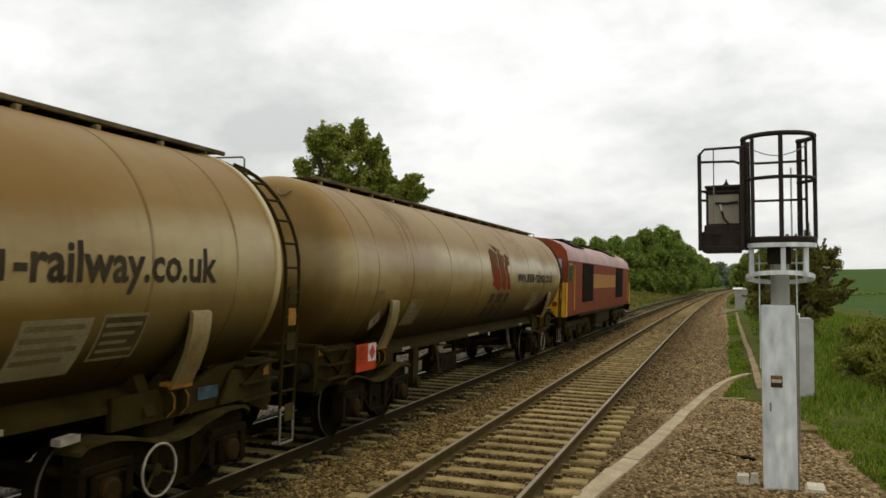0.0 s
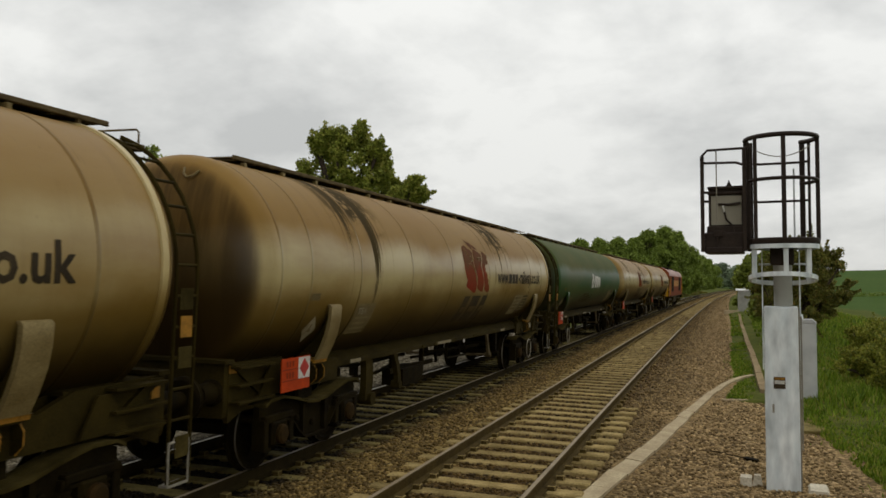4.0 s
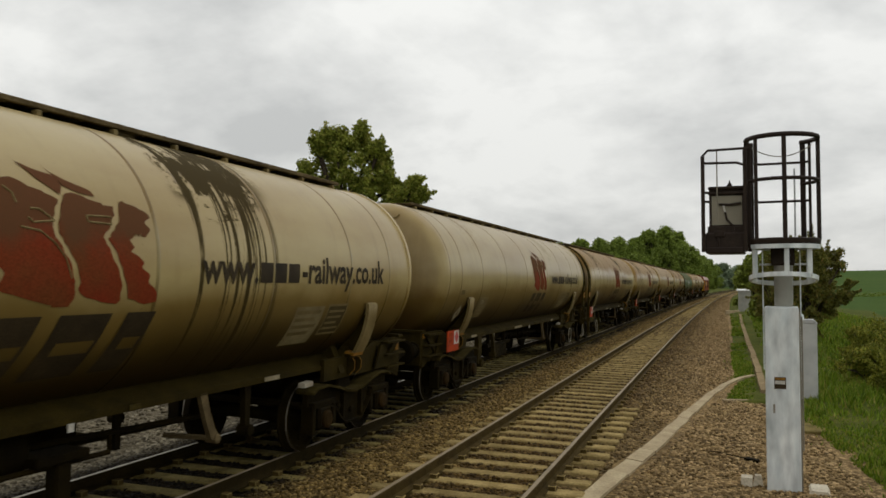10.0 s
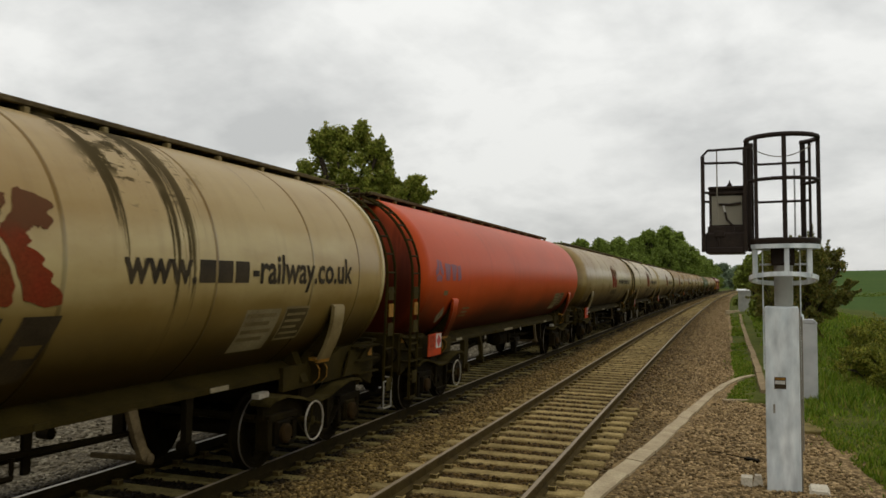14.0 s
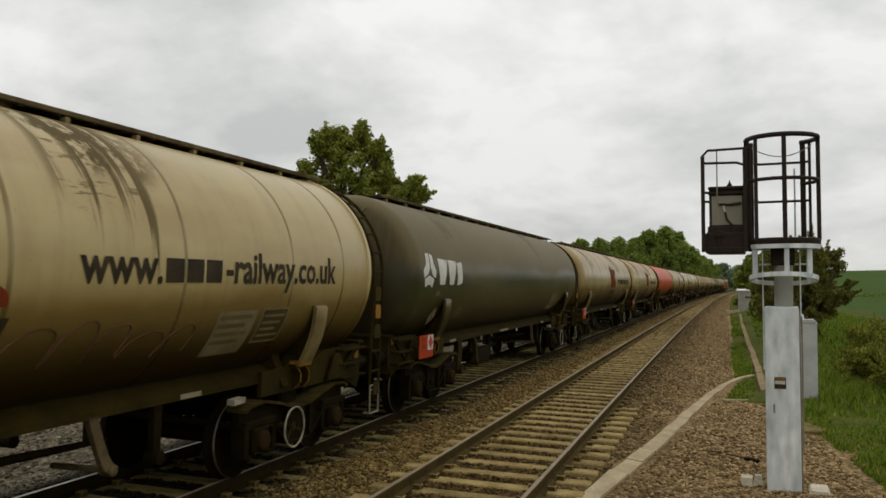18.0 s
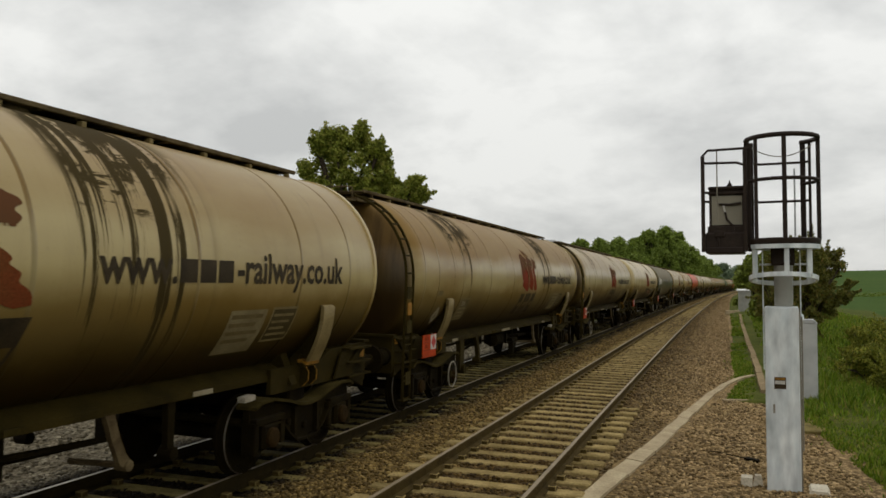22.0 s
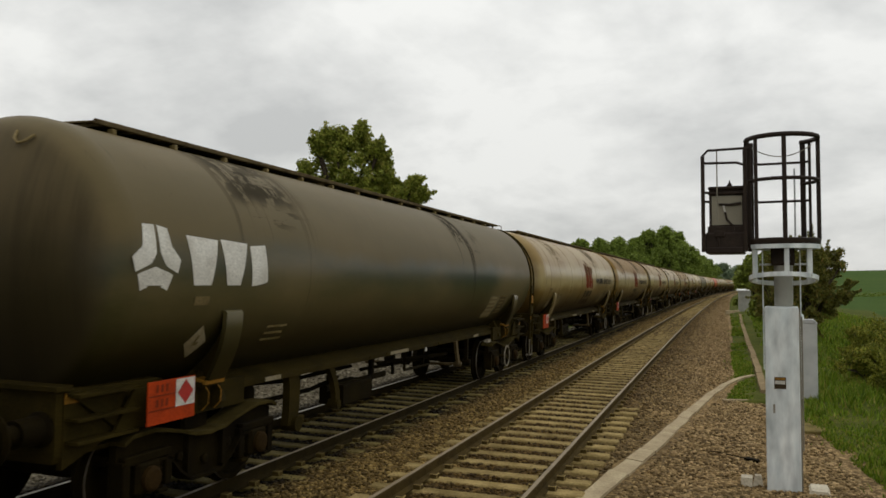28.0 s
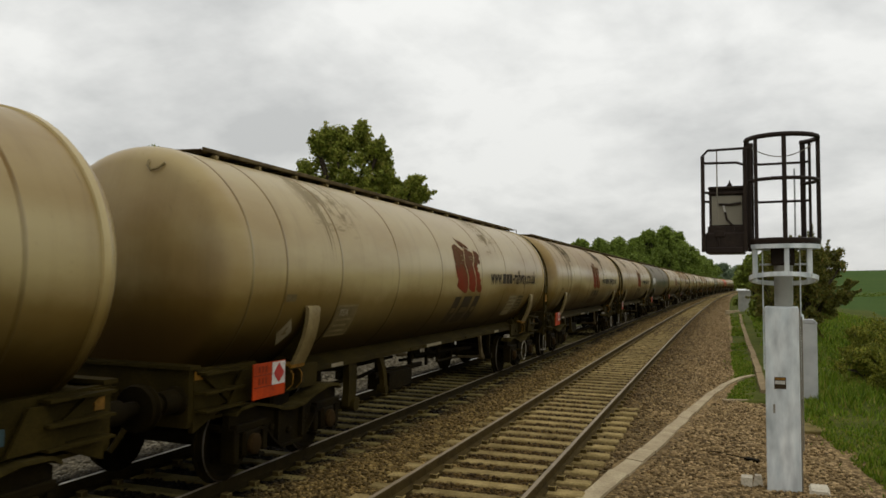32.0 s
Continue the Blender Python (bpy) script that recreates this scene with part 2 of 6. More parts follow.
M_WHEEL = material("dirty_white_wheel", (0.40, 0.36, 0.28), (0.18, 0.15, 0.10), 0.6, scale=7, amount=0.5, bump=0.1)
# the sky's reflection is painted into the pale glass colour
M_WINDSCREEN = material("painted_sky_glass", (0.20, 0.23, 0.27), (0.12, 0.14, 0.17), 0.12, scale=2, amount=0.4, bump=0.0)
# pale dusty steel; skylight on the flange tops is painted into the colour
M_FLANGE = material("pale_flange_steel", (0.064, 0.048, 0.013), (0.022, 0.016, 0.003), 0.85, scale=4, amount=0.55, bump=0.3)
M_DOOR = material("pale_grey_door", (0.29, 0.265, 0.20), (0.20, 0.18, 0.135), 0.6, scale=4, amount=0.4, fine=4, bump=0.0)
M_LOZENGE = material("red_lozenge", (0.42, 0.02, 0.012), (0.25, 0.02, 0.012), 0.5, scale=5, amount=0.4, bump=0.0)
# M_SLEEPER darkened for the far track: the train's shade is in its colour
M_DARKSLEEPER = material("dark_sleeper", (0.22, 0.175, 0.065), (0.10, 0.076, 0.024), 0.85, scale=4, amount=0.6, fine=40, bump=0.4, vary=0.3)
M_PALE = material("pale_lettering", (0.68, 0.66, 0.6), (0.45, 0.42, 0.36), 0.5, scale=5, amount=0.4, bump=0.0)
M_TEAL = material("dark_blue_lettering", (0.15, 0.062, 0.10), (0.30, 0.060, 0.04), 0.5, scale=5, amount=0.4, bump=0.0)
M_MAROON = material("maroon_paint", (0.20, 0.046, 0.018), (0.13, 0.044, 0.018), 0.75, scale=1.5, amount=0.5, bump=0.05)
M_GOLD = material("gold_band_paint", (0.42, 0.20, 0.03), (0.26, 0.12, 0.025), 0.6, scale=2, amount=0.5, bump=0.05)
M_YELLOW = material("yellow_warning_paint", (0.66, 0.34, 0.015), (0.45, 0.24, 0.02), 0.6, scale=2, amount=0.4, bump=0.05)
M_ROOF = material("sooted_roof", (0.42, 0.26, 0.22), (0.20, 0.085, 0.06), 0.5, scale=1.2, amount=0.45, bump=0.1)
M_GLASSY = material("dark_window_glass", (0.01, 0.012, 0.014), (0.015, 0.016, 0.018), 0.08, scale=2, amount=0.3, bump=0.0)
M_GALV = material("galvanised_steel", (0.76, 0.78, 0.765), (0.50, 0.545, 0.55), 0.55, 0.1, scale=3.2, amount=0.5, fine=4.0, bump=0.0, stretch=(2.2, 2.2, 0.7))
M_CAGE = material("black_cage_paint", (0.021, 0.014, 0.011), (0.036, 0.025, 0.016), 0.55, scale=6, amount=0.4, bump=0.1)
M_BACK = material("grey_backplate", (0.26, 0.235, 0.18), (0.17, 0.15, 0.115), 0.6, scale=5, amount=0.5, bump=0.1)
M_RAIL = material("rusty_rail_web", (0.08, 0.054, 0.016), (0.045, 0.03, 0.009), 0.8, scale=5, amount=0.5, bump=0.25)
M_HEAD = material("polished_rail_head", (0.33, 0.262, 0.175), (0.19, 0.142, 0.084), 0.55, 0.45, scale=3, amount=0.4, bump=0.0)
# darker copy of M_RAIL for the far track's rails
M_DARKRAIL = material("dark_rail_web", (0.026, 0.018, 0.005), (0.014, 0.010, 0.003), 0.8, scale=5, amount=0.5, bump=0.25)
M_SLEEPER = material("weathered_sleeper", (0.37, 0.275, 0.115), (0.19, 0.136, 0.05), 0.85, scale=4, amount=0.55, fine=40, bump=0.4, vary=0.22)
M_CONC = material("pale_concrete", (0.46, 0.375, 0.235), (0.31, 0.24, 0.145), 0.8, scale=2.5, amount=0.5, fine=40, bump=0.25)
M_ROOFWHITE = material("white_roof_paint", (0.86, 0.86, 0.84), (0.7, 0.7, 0.68), 0.5, scale=3, amount=0.3, bump=0.0)
M_CABGREY = material("mid_grey_cabinet", (0.31, 0.305, 0.265), (0.25, 0.245, 0.21), 0.5, scale=3, amount=0.4, fine=3, bump=0.0)
M_CABINET = material("grey_cabinet_paint", (0.47, 0.47, 0.45), (0.38, 0.38, 0.36), 0.5, scale=3, amount=0.4, fine=3, bump=0.05)


def fade_upward(m, z0, z1, colour):
    """Grime over the upper part of a painted emblem, with a ragged lower edge."""
    n, k = m.node_tree.nodes, m.node_tree.links
    b = next(x for x in n if x.type == "BSDF_PRINCIPLED")
    under = b.inputs["Base Color"].links[0].from_socket
    tc, sep, nz = n.new("ShaderNodeTexCoord"), n.new("ShaderNodeSeparateXYZ"), n.new("ShaderNodeTexNoise")
    nz.inputs["Scale"].default_value, nz.inputs["Detail"].default_value = 2.5, 5
    k.new(tc.outputs["Object"], sep.inputs[0]); k.new(tc.outputs["Object"], nz.inputs["Vector"])
    add, mr, mix = n.new("ShaderNodeMath"), n.new("ShaderNodeMapRange"), n.new("ShaderNodeMix")
    mix.data_type = "RGBA"
    k.new(sep.outputs["Z"], add.inputs[0]); k.new(nz.outputs[0], add.inputs[1])
    mr.inputs[1].default_value, mr.inputs[2].default_value, mr.inputs[4].default_value = z0 + 0.5, z1 + 0.5, 0.85
    k.new(add.outputs[0], mr.inputs[0]); k.new(mr.outputs[0], mix.inputs[0])
    k.new(under, mix.inputs[6]); mix.inputs[7].default_value = (*colour, 1)
    k.new(mix.outputs[2], b.inputs["Base Color"])


fade_upward(M_LOGO, 2.45, 2.75, (0.10, 0.05, 0.022))


# ---- mesh helpers ----
def mesh_of(name, bm, *mats, smooth=35):
    me = bpy.data.meshes.new(name)
    bm.normal_update()
    bm.to_mesh(me)
    bm.free()
    for m in mats:
        me.materials.append(m)
    if smooth:
        me.shade_smooth()
        me.set_sharp_from_angle(angle=radians(smooth))
    return me


def raw_mesh(name, verts, faces, *mats):
    me = bpy.data.meshes.new(name)
    me.from_pydata([tuple(v) for v in verts], [], faces)
    for m in mats:
        me.materials.append(m)
    me.update()
    return me


MADE = {}


def leaf_mesh(name, v, f, mat):
    me = bpy.data.meshes.new(name)
    me.vertices.add(len(v)); me.vertices.foreach_set("co", v.astype(np.float32).ravel())
    me.loops.add(f.size); me.loops.foreach_set("vertex_index", f.astype(np.int32).ravel())
    me.polygons.add(len(f)); me.polygons.foreach_set("loop_start", (np.arange(len(f)) * f.shape[1]).astype(np.int32))
    me.update(calc_edges=True)
    me.validate()
    me.materials.append(mat)
    return me


def shared(key, build):
    """The mesh of that key, built once and used by all alike parts."""
    if key not in MADE:
        MADE[key] = build()
    return MADE[key]


def put(name, me, parent=None, m=None, label="", **tags):
    ob = new(name, me)
    if parent is not None:
        ob.parent = parent
    if m is not None:
        ob.matrix_basis = m
    return tagged(ob, label, **tags)


def part(name, bm, mat, parent, label="", smooth=35):
    mats = mat if isinstance(mat, (list, tuple)) else [mat]
    return put(name, mesh_of(name, bm, *mats, smooth=smooth), parent, None, label)


def box(bm, x0, x1, y0, y1, z0, z1, bevel=0.0, mat=0):
    r = bmesh.ops.create_cube(bm, size=1, matrix=Matrix.LocRotScale(((x0 + x1) / 2, (y0 + y1) / 2, (z0 + z1) / 2), None, (x1 - x0, y1 - y0, z1 - z0)))
    faces = {f for v in r["verts"] for f in v.link_faces}
    for f in faces:
        f.material_index = mat
    if bevel:
        edges = list({e for v in r["verts"] for e in v.link_edges})
        bmesh.ops.bevel(bm, geom=edges, offset=bevel, segments=1, affect="EDGES")
    return bm


def sweep(bm, pts, r, n=8, closed=False, mat=0, squash=1.0):
    """A tube along the points."""
    pts = [Vector(p) for p in pts]
    rings, count = [], len(pts)
    ref = None
    for i, p in enumerate(pts):
        a = pts[(i - 1) % count] if (closed or i) else p
        b = pts[(i + 1) % count] if (closed or i < count - 1) else p
        d = (b - a).normalized()
        if ref is None:
            ref = Vector((0, 0, 1)) if abs(d.z) < 0.9 else Vector((1, 0, 0))
        u = (ref - d * ref.dot(d)).normalized()
        ref = u
        w = d.cross(u)
        rings.append([bm.verts.new(p + (u * math.cos(t) + w * math.sin(t) * squash) * r) for t in (2 * math.pi * j / n for j in range(n))])
    for i in range(count if closed else count - 1):
        a, b = rings[i], rings[(i + 1) % count]
        for j in range(n):
            f = bm.faces.new((a[j], a[(j + 1) % n], b[(j + 1) % n], b[j]))
            f.material_index = mat
    if not closed:
        for ring, flip in ((rings[0], True), (rings[-1], False)):
            f = bm.faces.new(list(reversed(ring)) if flip else ring)
            f.material_index = mat
    return bm


def lathe(bm, profile, n=32, axis="y", at=(0, 0, 0), mat=0, mats=None):
    """A body of revolution: profile of (along, radius) round an axis through at."""
    rings = []
    for s, r in profile:
        ring = []
        for j in range(n):
            t = 2 * math.pi * j / n
            c, d = r * math.cos(t), r * math.sin(t)
            v = {"y": (c, s, d), "x": (s, c, d), "z": (c, d, s)}[axis]
            ring.append(bm.verts.new((at[0] + v[0], at[1] + v[1], at[2] + v[2])))
        rings.append(ring)
    for i in range(len(rings) - 1):
        for j in range(n):
            f = bm.faces.new((rings[i][j], rings[i][(j + 1) % n], rings[i + 1][(j + 1) % n], rings[i + 1][j]))
            f.material_index = mats[i] if mats else mat
    for ring in (rings[0], rings[-1]):
        f = bm.faces.new(ring)
        f.material_index = mats[0] if mats else mat
    bmesh.ops.recalc_face_normals(bm, faces=bm.faces[:])
    return bm


def slab(bm, outline, lo, hi, axis="x", mat=0):
    """A plate with that outline: (y, z) pairs for axis x, (x, z) for axis y, (x, y) for axis z."""
    def at(p, s):
        return {"x": (s, p[0], p[1]), "y": (p[0], s, p[1]), "z": (p[0], p[1], s)}[axis]
    a, b = [bm.verts.new(at(p, lo)) for p in outline], [bm.verts.new(at(p, hi)) for p in outline]
    n = len(outline)
    made = [bm.faces.new(a), bm.faces.new(list(reversed(b)))]
    made += [bm.faces.new((a[i], b[i], b[(i + 1) % n], a[(i + 1) % n])) for i in range(n)]
    for f in made:
        f.material_index = mat
    bmesh.ops.recalc_face_normals(bm, faces=made)
    return bm


# ---- ground ----
def ground_height(x, y):
    """The lie of the land right and left of the line."""
    u = x - bend(y)
    if u > 0:
        z = -0.36 + 0.16 * float(np.clip((u - 2.0) / 6.0, 0, 1)) - 0.25 * float(np.clip((u - 9) / 14, 0, 1))
        z += 1.0 * float(np.clip((u - 24) / 110.0, 0, 1)) ** 1.3
        far = math.hypot(x - 10, y)
        z += 9.5 * float(np.clip((far - 120) / 330.0, 0, 1)) ** 1.15 * float(np.clip((u - 8) / 20.0, 0, 1))
    else:
        z = -0.62 + 1.2 * float(np.clip((-u - 16) / 14.0, 0, 1))
    z += 0.1 * noise.noise(Vector((x * 0.12, y * 0.12, 3.0))) * float(np.clip((abs(u + 4.5) - 6) / 6, 0, 1))
    return z


def make_ground():
    xs = [-2500, -1500, -900, -500, -300, -200, -140, -100, -70, -50, -38, -30, -24, -20, -17, -14.5, -12.5, -11, -9, -6, -3, -1.2, 0.3, 0.9, 1.5, 2.2, 3, 4, 5, 6.5, 8, 10, 12.5, 15, 18, 22, 27, 33, 40, 50, 62, 78, 100, 130, 170, 230, 320, 450, 650, 950, 1500, 2500]
    ys = [-60, -40, -25] + list(np.arange(-15, 60, 1.5)) + list(np.geomspace(62, 2600, 60))
    verts = [(x + bend(min(y, 600)), y, ground_height(x + bend(min(y, 600)), min(y, 900))) for y in ys for x in xs]
    w = len(xs)
    faces = [(j * w + i, j * w + i + 1, (j + 1) * w + i + 1, (j + 1) * w + i) for j in range(len(ys) - 1) for i in range(w - 1)]
    m = material("meadow", (0.036, 0.075, 0.010), (0.052, 0.085, 0.013), 0.95, scale=0.05, amount=0.5, fine=2.0, bump=0.5)
    me = raw_mesh("ground", verts, faces, m)
    me.shade_smooth()
    put("ground", me, label="green meadow and crop fields rising to a low skyline", kind="structure", category="ground")


def ballast_height(u, y):
    """Height of the stone bed across the line, u from the bend's own axis."""
    if u > -1.5:
        top = np.interp(u, [-1.5, -1.3, -0.6, 0.2, 1.6, 2.4], [-0.20, -0.24, -0.31, -0.33, -0.34, -0.46])
        bury = float(np.clip((y - 16.4) / 1.2, 0, 1)) * float(np.clip((-0.7 - u) / 0.5, 0, 1)) * 0.09
        return float(top) + bury
    if u > -7.7:
        between = 0.03 if -4.7 < u < -3.65 else 0.035 if -6.85 < u < -5.55 else 0.04 if -3.5 < u < -2.1 else 0.01
        if -5.3 < u < -3.9:
            between = max(between, 0.05 + 0.035 * noise.noise(Vector((u * 2.3, y * 1.7, 8.0))))
        bury = 0.10 * float(np.clip((y - 16.4) / 1.2, 0, 1)) if u > -1.95 else 0.02 * float(np.clip((y - 25) / 20.0, 0, 1))
        return rail_level(u) - 0.235 + between + bury
    return float(np.interp(u, [-20.0, -18.0, -12.0, -9.2, -7.7], [0.3, -0.25, -0.42, -0.40, -0.115]))


def dust_shade_strip(n, k):
    """How far brake dust and oil have browned the stones: clean beside the line, blackest under the train, whose shade
    is painted in too.
    """
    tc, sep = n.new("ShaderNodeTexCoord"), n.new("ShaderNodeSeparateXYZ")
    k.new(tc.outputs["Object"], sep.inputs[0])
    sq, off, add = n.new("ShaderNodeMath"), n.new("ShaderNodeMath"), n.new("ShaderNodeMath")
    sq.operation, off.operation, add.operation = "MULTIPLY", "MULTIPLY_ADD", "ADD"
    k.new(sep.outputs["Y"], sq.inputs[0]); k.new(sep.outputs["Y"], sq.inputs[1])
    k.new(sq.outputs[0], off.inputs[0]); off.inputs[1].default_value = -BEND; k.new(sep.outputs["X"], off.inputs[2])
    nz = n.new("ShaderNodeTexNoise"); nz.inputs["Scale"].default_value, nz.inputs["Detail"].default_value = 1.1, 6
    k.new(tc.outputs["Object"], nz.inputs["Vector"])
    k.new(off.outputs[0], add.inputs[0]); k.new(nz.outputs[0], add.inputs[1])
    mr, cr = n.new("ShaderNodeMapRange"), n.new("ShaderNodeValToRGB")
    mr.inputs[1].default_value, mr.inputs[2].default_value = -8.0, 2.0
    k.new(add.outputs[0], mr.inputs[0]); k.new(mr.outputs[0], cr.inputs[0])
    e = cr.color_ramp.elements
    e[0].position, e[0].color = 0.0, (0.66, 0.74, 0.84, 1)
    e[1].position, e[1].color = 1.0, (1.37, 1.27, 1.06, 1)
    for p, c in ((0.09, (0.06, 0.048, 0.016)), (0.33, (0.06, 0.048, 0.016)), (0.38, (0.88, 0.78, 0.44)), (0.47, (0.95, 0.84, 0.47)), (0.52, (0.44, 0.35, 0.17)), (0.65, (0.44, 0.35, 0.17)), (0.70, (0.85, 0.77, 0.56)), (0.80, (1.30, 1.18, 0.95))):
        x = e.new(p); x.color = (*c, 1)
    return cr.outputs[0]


def make_ballast():
    us = list(np.arange(-20.0, -7.7, 0.5)) + list(np.arange(-7.7, -1.0, 0.11)) + list(np.arange(-1.0, 2.5, 0.22))
    ys = list(np.arange(-14, 40, 0.22)) + list(np.arange(40, 76, 0.4)) + list(np.arange(76, 120, 1.0)) + list(np.arange(120, 900, 12))
    verts, w = [], len(us)
    for y in ys:
        edge = float(np.interp(y, [0, 12, 13, 17, 19.5, 20, 25, 32, 53, 98, 190, 900], [3.0, 2.7, 2.6, 2.2, 2.0, 0.4, 0.6, 0.5, 0.7, 0.35, -0.7, -0.7]))
        for u in us:
            x = u
            if u > -0.6:
                x = -0.6 + (u + 0.6) / (2.5 + 0.6) * (edge + 0.6)
                if u > 2.2:
                    x += 0.45 * noise.noise(Vector((y * 0.9, 1.0, 0)))
            z = ballast_height(x if u <= 1.9 else x, y)
            if u < -9.4 and y > 45:
                z -= 1.2
            if u > 2.2:
                z = -0.48
            elif u > -0.6:
                z = max(z, -0.345)
            z += 0.018 * noise.noise(Vector((x * 3.1, y * 3.1, 0))) + 0.012 * noise.noise(Vector((x * 9, y * 9, 5)))
            verts.append((x + bend(y), y, z))
    faces = [(j * w + i, j * w + i + 1, (j + 1) * w + i + 1, (j + 1) * w + i) for j in range(len(ys) - 1) for i in range(w - 1)]
    m = bpy.data.materials.new("ballast_stone")
    m.use_nodes = True
    n, k = nodes_of(m.node_tree)
    out, b = n.new("ShaderNodeOutputMaterial"), n.new("ShaderNodeBsdfPrincipled")
    k.new(b.outputs[0], out.inputs[0])
    tc = n.new("ShaderNodeTexCoord")
    vo = n.new("ShaderNodeTexVoronoi"); vo.inputs["Scale"].default_value = 24.0
    k.new(tc.outputs["Object"], vo.inputs["Vector"])
    ramp = n.new("ShaderNodeValToRGB")
    e = ramp.color_ramp.elements
    e[0].position, e[0].color = 0.0, (0.06, 0.041, 0.019, 1)
    e[1].position, e[1].color = 1.0, (0.32, 0.24, 0.14, 1)
    mid = e.new(0.55); mid.color = (0.155, 0.112, 0.06, 1)
    sep = n.new("ShaderNodeSeparateColor")
    k.new(vo.outputs["Color"], sep.inputs[0]); k.new(sep.outputs[0], ramp.inputs[0])
    wide = n.new("ShaderNodeTexNoise"); wide.inputs["Scale"].default_value, wide.inputs["Detail"].default_value = 0.8, 6
    k.new(tc.outputs["Object"], wide.inputs["Vector"])
    wr = n.new("ShaderNodeMapRange"); wr.inputs[1].default_value, wr.inputs[2].default_value, wr.inputs[3].default_value, wr.inputs[4].default_value = 0.3, 0.7, 0.72, 1.2
    k.new(wide.outputs[0], wr.inputs[0])
    mul = n.new("ShaderNodeMix"); mul.data_type, mul.blend_type = "RGBA", "MULTIPLY"; mul.inputs[0].default_value = 1
    k.new(ramp.outputs[0], mul.inputs[6]); k.new(wr.outputs[0], mul.inputs[7])
    dirt_shade = n.new("ShaderNodeMix"); dirt_shade.data_type, dirt_shade.blend_type = "RGBA", "MULTIPLY"; dirt_shade.inputs[0].default_value = 1
    k.new(mul.outputs[2], dirt_shade.inputs[6]); k.new(dust_shade_strip(n, k), dirt_shade.inputs[7])
    k.new(dirt_shade.outputs[2], b.inputs["Base Color"])
    b.inputs["Roughness"].default_value = 0.9
    b.inputs["Specular IOR Level"].default_value = 0.1
    bp = n.new("ShaderNodeBump"); bp.inputs["Strength"].default_value, bp.inputs["Distance"].default_value = 0.7, 0.03
    bp.invert = True
    k.new(vo.outputs["Distance"], bp.inputs["Height"]); k.new(bp.outputs[0], b.inputs["Normal"])
    me = raw_mesh("ballast", verts, faces, m)
    put("ballast_bed", me, label="brown and grey crushed stone track bed", kind="structure", category="ballast")


def make_stones():
    """Loose ballast stones beside the post and the near track, each a lopsided eight-cornered lump."""
    rng = np.random.default_rng(4)
    base = np.array([(-1, -1, -1), (1, -1, -1), (1, 1, -1), (-1, 1, -1), (-1, -1, 1), (1, -1, 1), (1, 1, 1), (-1, 1, 1)], float)
    quads = np.array([(0, 3, 2, 1), (4, 5, 6, 7), (0, 1, 5, 4), (1, 2, 6, 5), (2, 3, 7, 6), (3, 0, 4, 7)])
    y = np.concatenate([6.5 + 58 * rng.random(100000) ** 2.0, 50 + 120 * rng.random(26000) ** 1.6])
    u = rng.uniform(-8.6, 2.0, len(y))
    y, u = np.concatenate([y, rng.uniform(7, 45, 12000)]), np.concatenate([u, -8.3 - 6 * rng.random(12000) ** 1.3])
    keep = u < np.interp(y, [6, 12, 17, 19.5, 20, 25, 40, 98, 170], [2.2, 1.8, 1.5, 1.3, 0.0, 0.3, 0.3, 0.2, -0.6])
    for rail in (2.05, 3.555, 5.452, 6.957):
        keep &= np.abs(u + rail) > 0.09
    keep &= (y > 26) | (np.abs(u - np.interp(y, [8.6, 10.7, 13.4, 17.8, 20.7, 23.3, 25.4], [-1.62, -1.36, -1.02, -0.55, -0.2, 0.25, 0.95])) > 0.22)
    keep &= (np.abs(u + 2.8) > 0.72) | (y < 34) | (rng.random(len(y)) < 0.25)
    u, y = u[keep], y[keep]
    n = len(u)
    size = rng.uniform(0.011, 0.026, n) * np.where(u < -8.3, 1.6, 1.0) * np.interp(y, [35, 60, 170], [1.0, 1.2, 2.2])
    c = base[None] * size[:, None, None] * rng.uniform(0.5, 1.15, (n, 8, 3)) * (1.1, 1.1, 0.65)
    a, t = rng.uniform(0, 6.28, n), rng.uniform(-0.6, 0.6, n)
    ca, sa, ct, st = np.cos(a), np.sin(a), np.cos(t), np.sin(t)
    x0, y0, z0 = c[..., 0], c[..., 1], c[..., 2]
    y1, z1 = y0 * ct[:, None] - z0 * st[:, None], y0 * st[:, None] + z0 * ct[:, None]
    x2, y2 = x0 * ca[:, None] - y1 * sa[:, None], x0 * sa[:, None] + y1 * ca[:, None]
    lie = np.array([max(ballast_height(float(p), float(q)), -0.345 if p > -7 else -1.0) for p, q in zip(u, y)]) + np.minimum(size, 0.03) * 0.3
    verts = np.stack([x2 + (u + BEND * y * y)[:, None], y2 + y[:, None], z1 + lie[:, None]], 2).reshape(-1, 3)
    faces = (quads[None] + 8 * np.arange(n)[:, None, None]).reshape(-1, 4)
    sm = bpy.data.materials.new("loose_stone")
    sm.use_nodes = True
    n, k = nodes_of(sm.node_tree)
    out, b, g, r = n.new("ShaderNodeOutputMaterial"), n.new("ShaderNodeBsdfPrincipled"), n.new("ShaderNodeNewGeometry"), n.new("ShaderNodeValToRGB")
    e = r.color_ramp.elements
    e[0].color, e[1].color = (0.065, 0.046, 0.022, 1), (0.38, 0.295, 0.18, 1)
    mid = e.new(0.6); mid.color = (0.175, 0.128, 0.07, 1)
    k.new(g.outputs["Random Per Island"], r.inputs[0]); k.new(b.outputs[0], out.inputs[0])
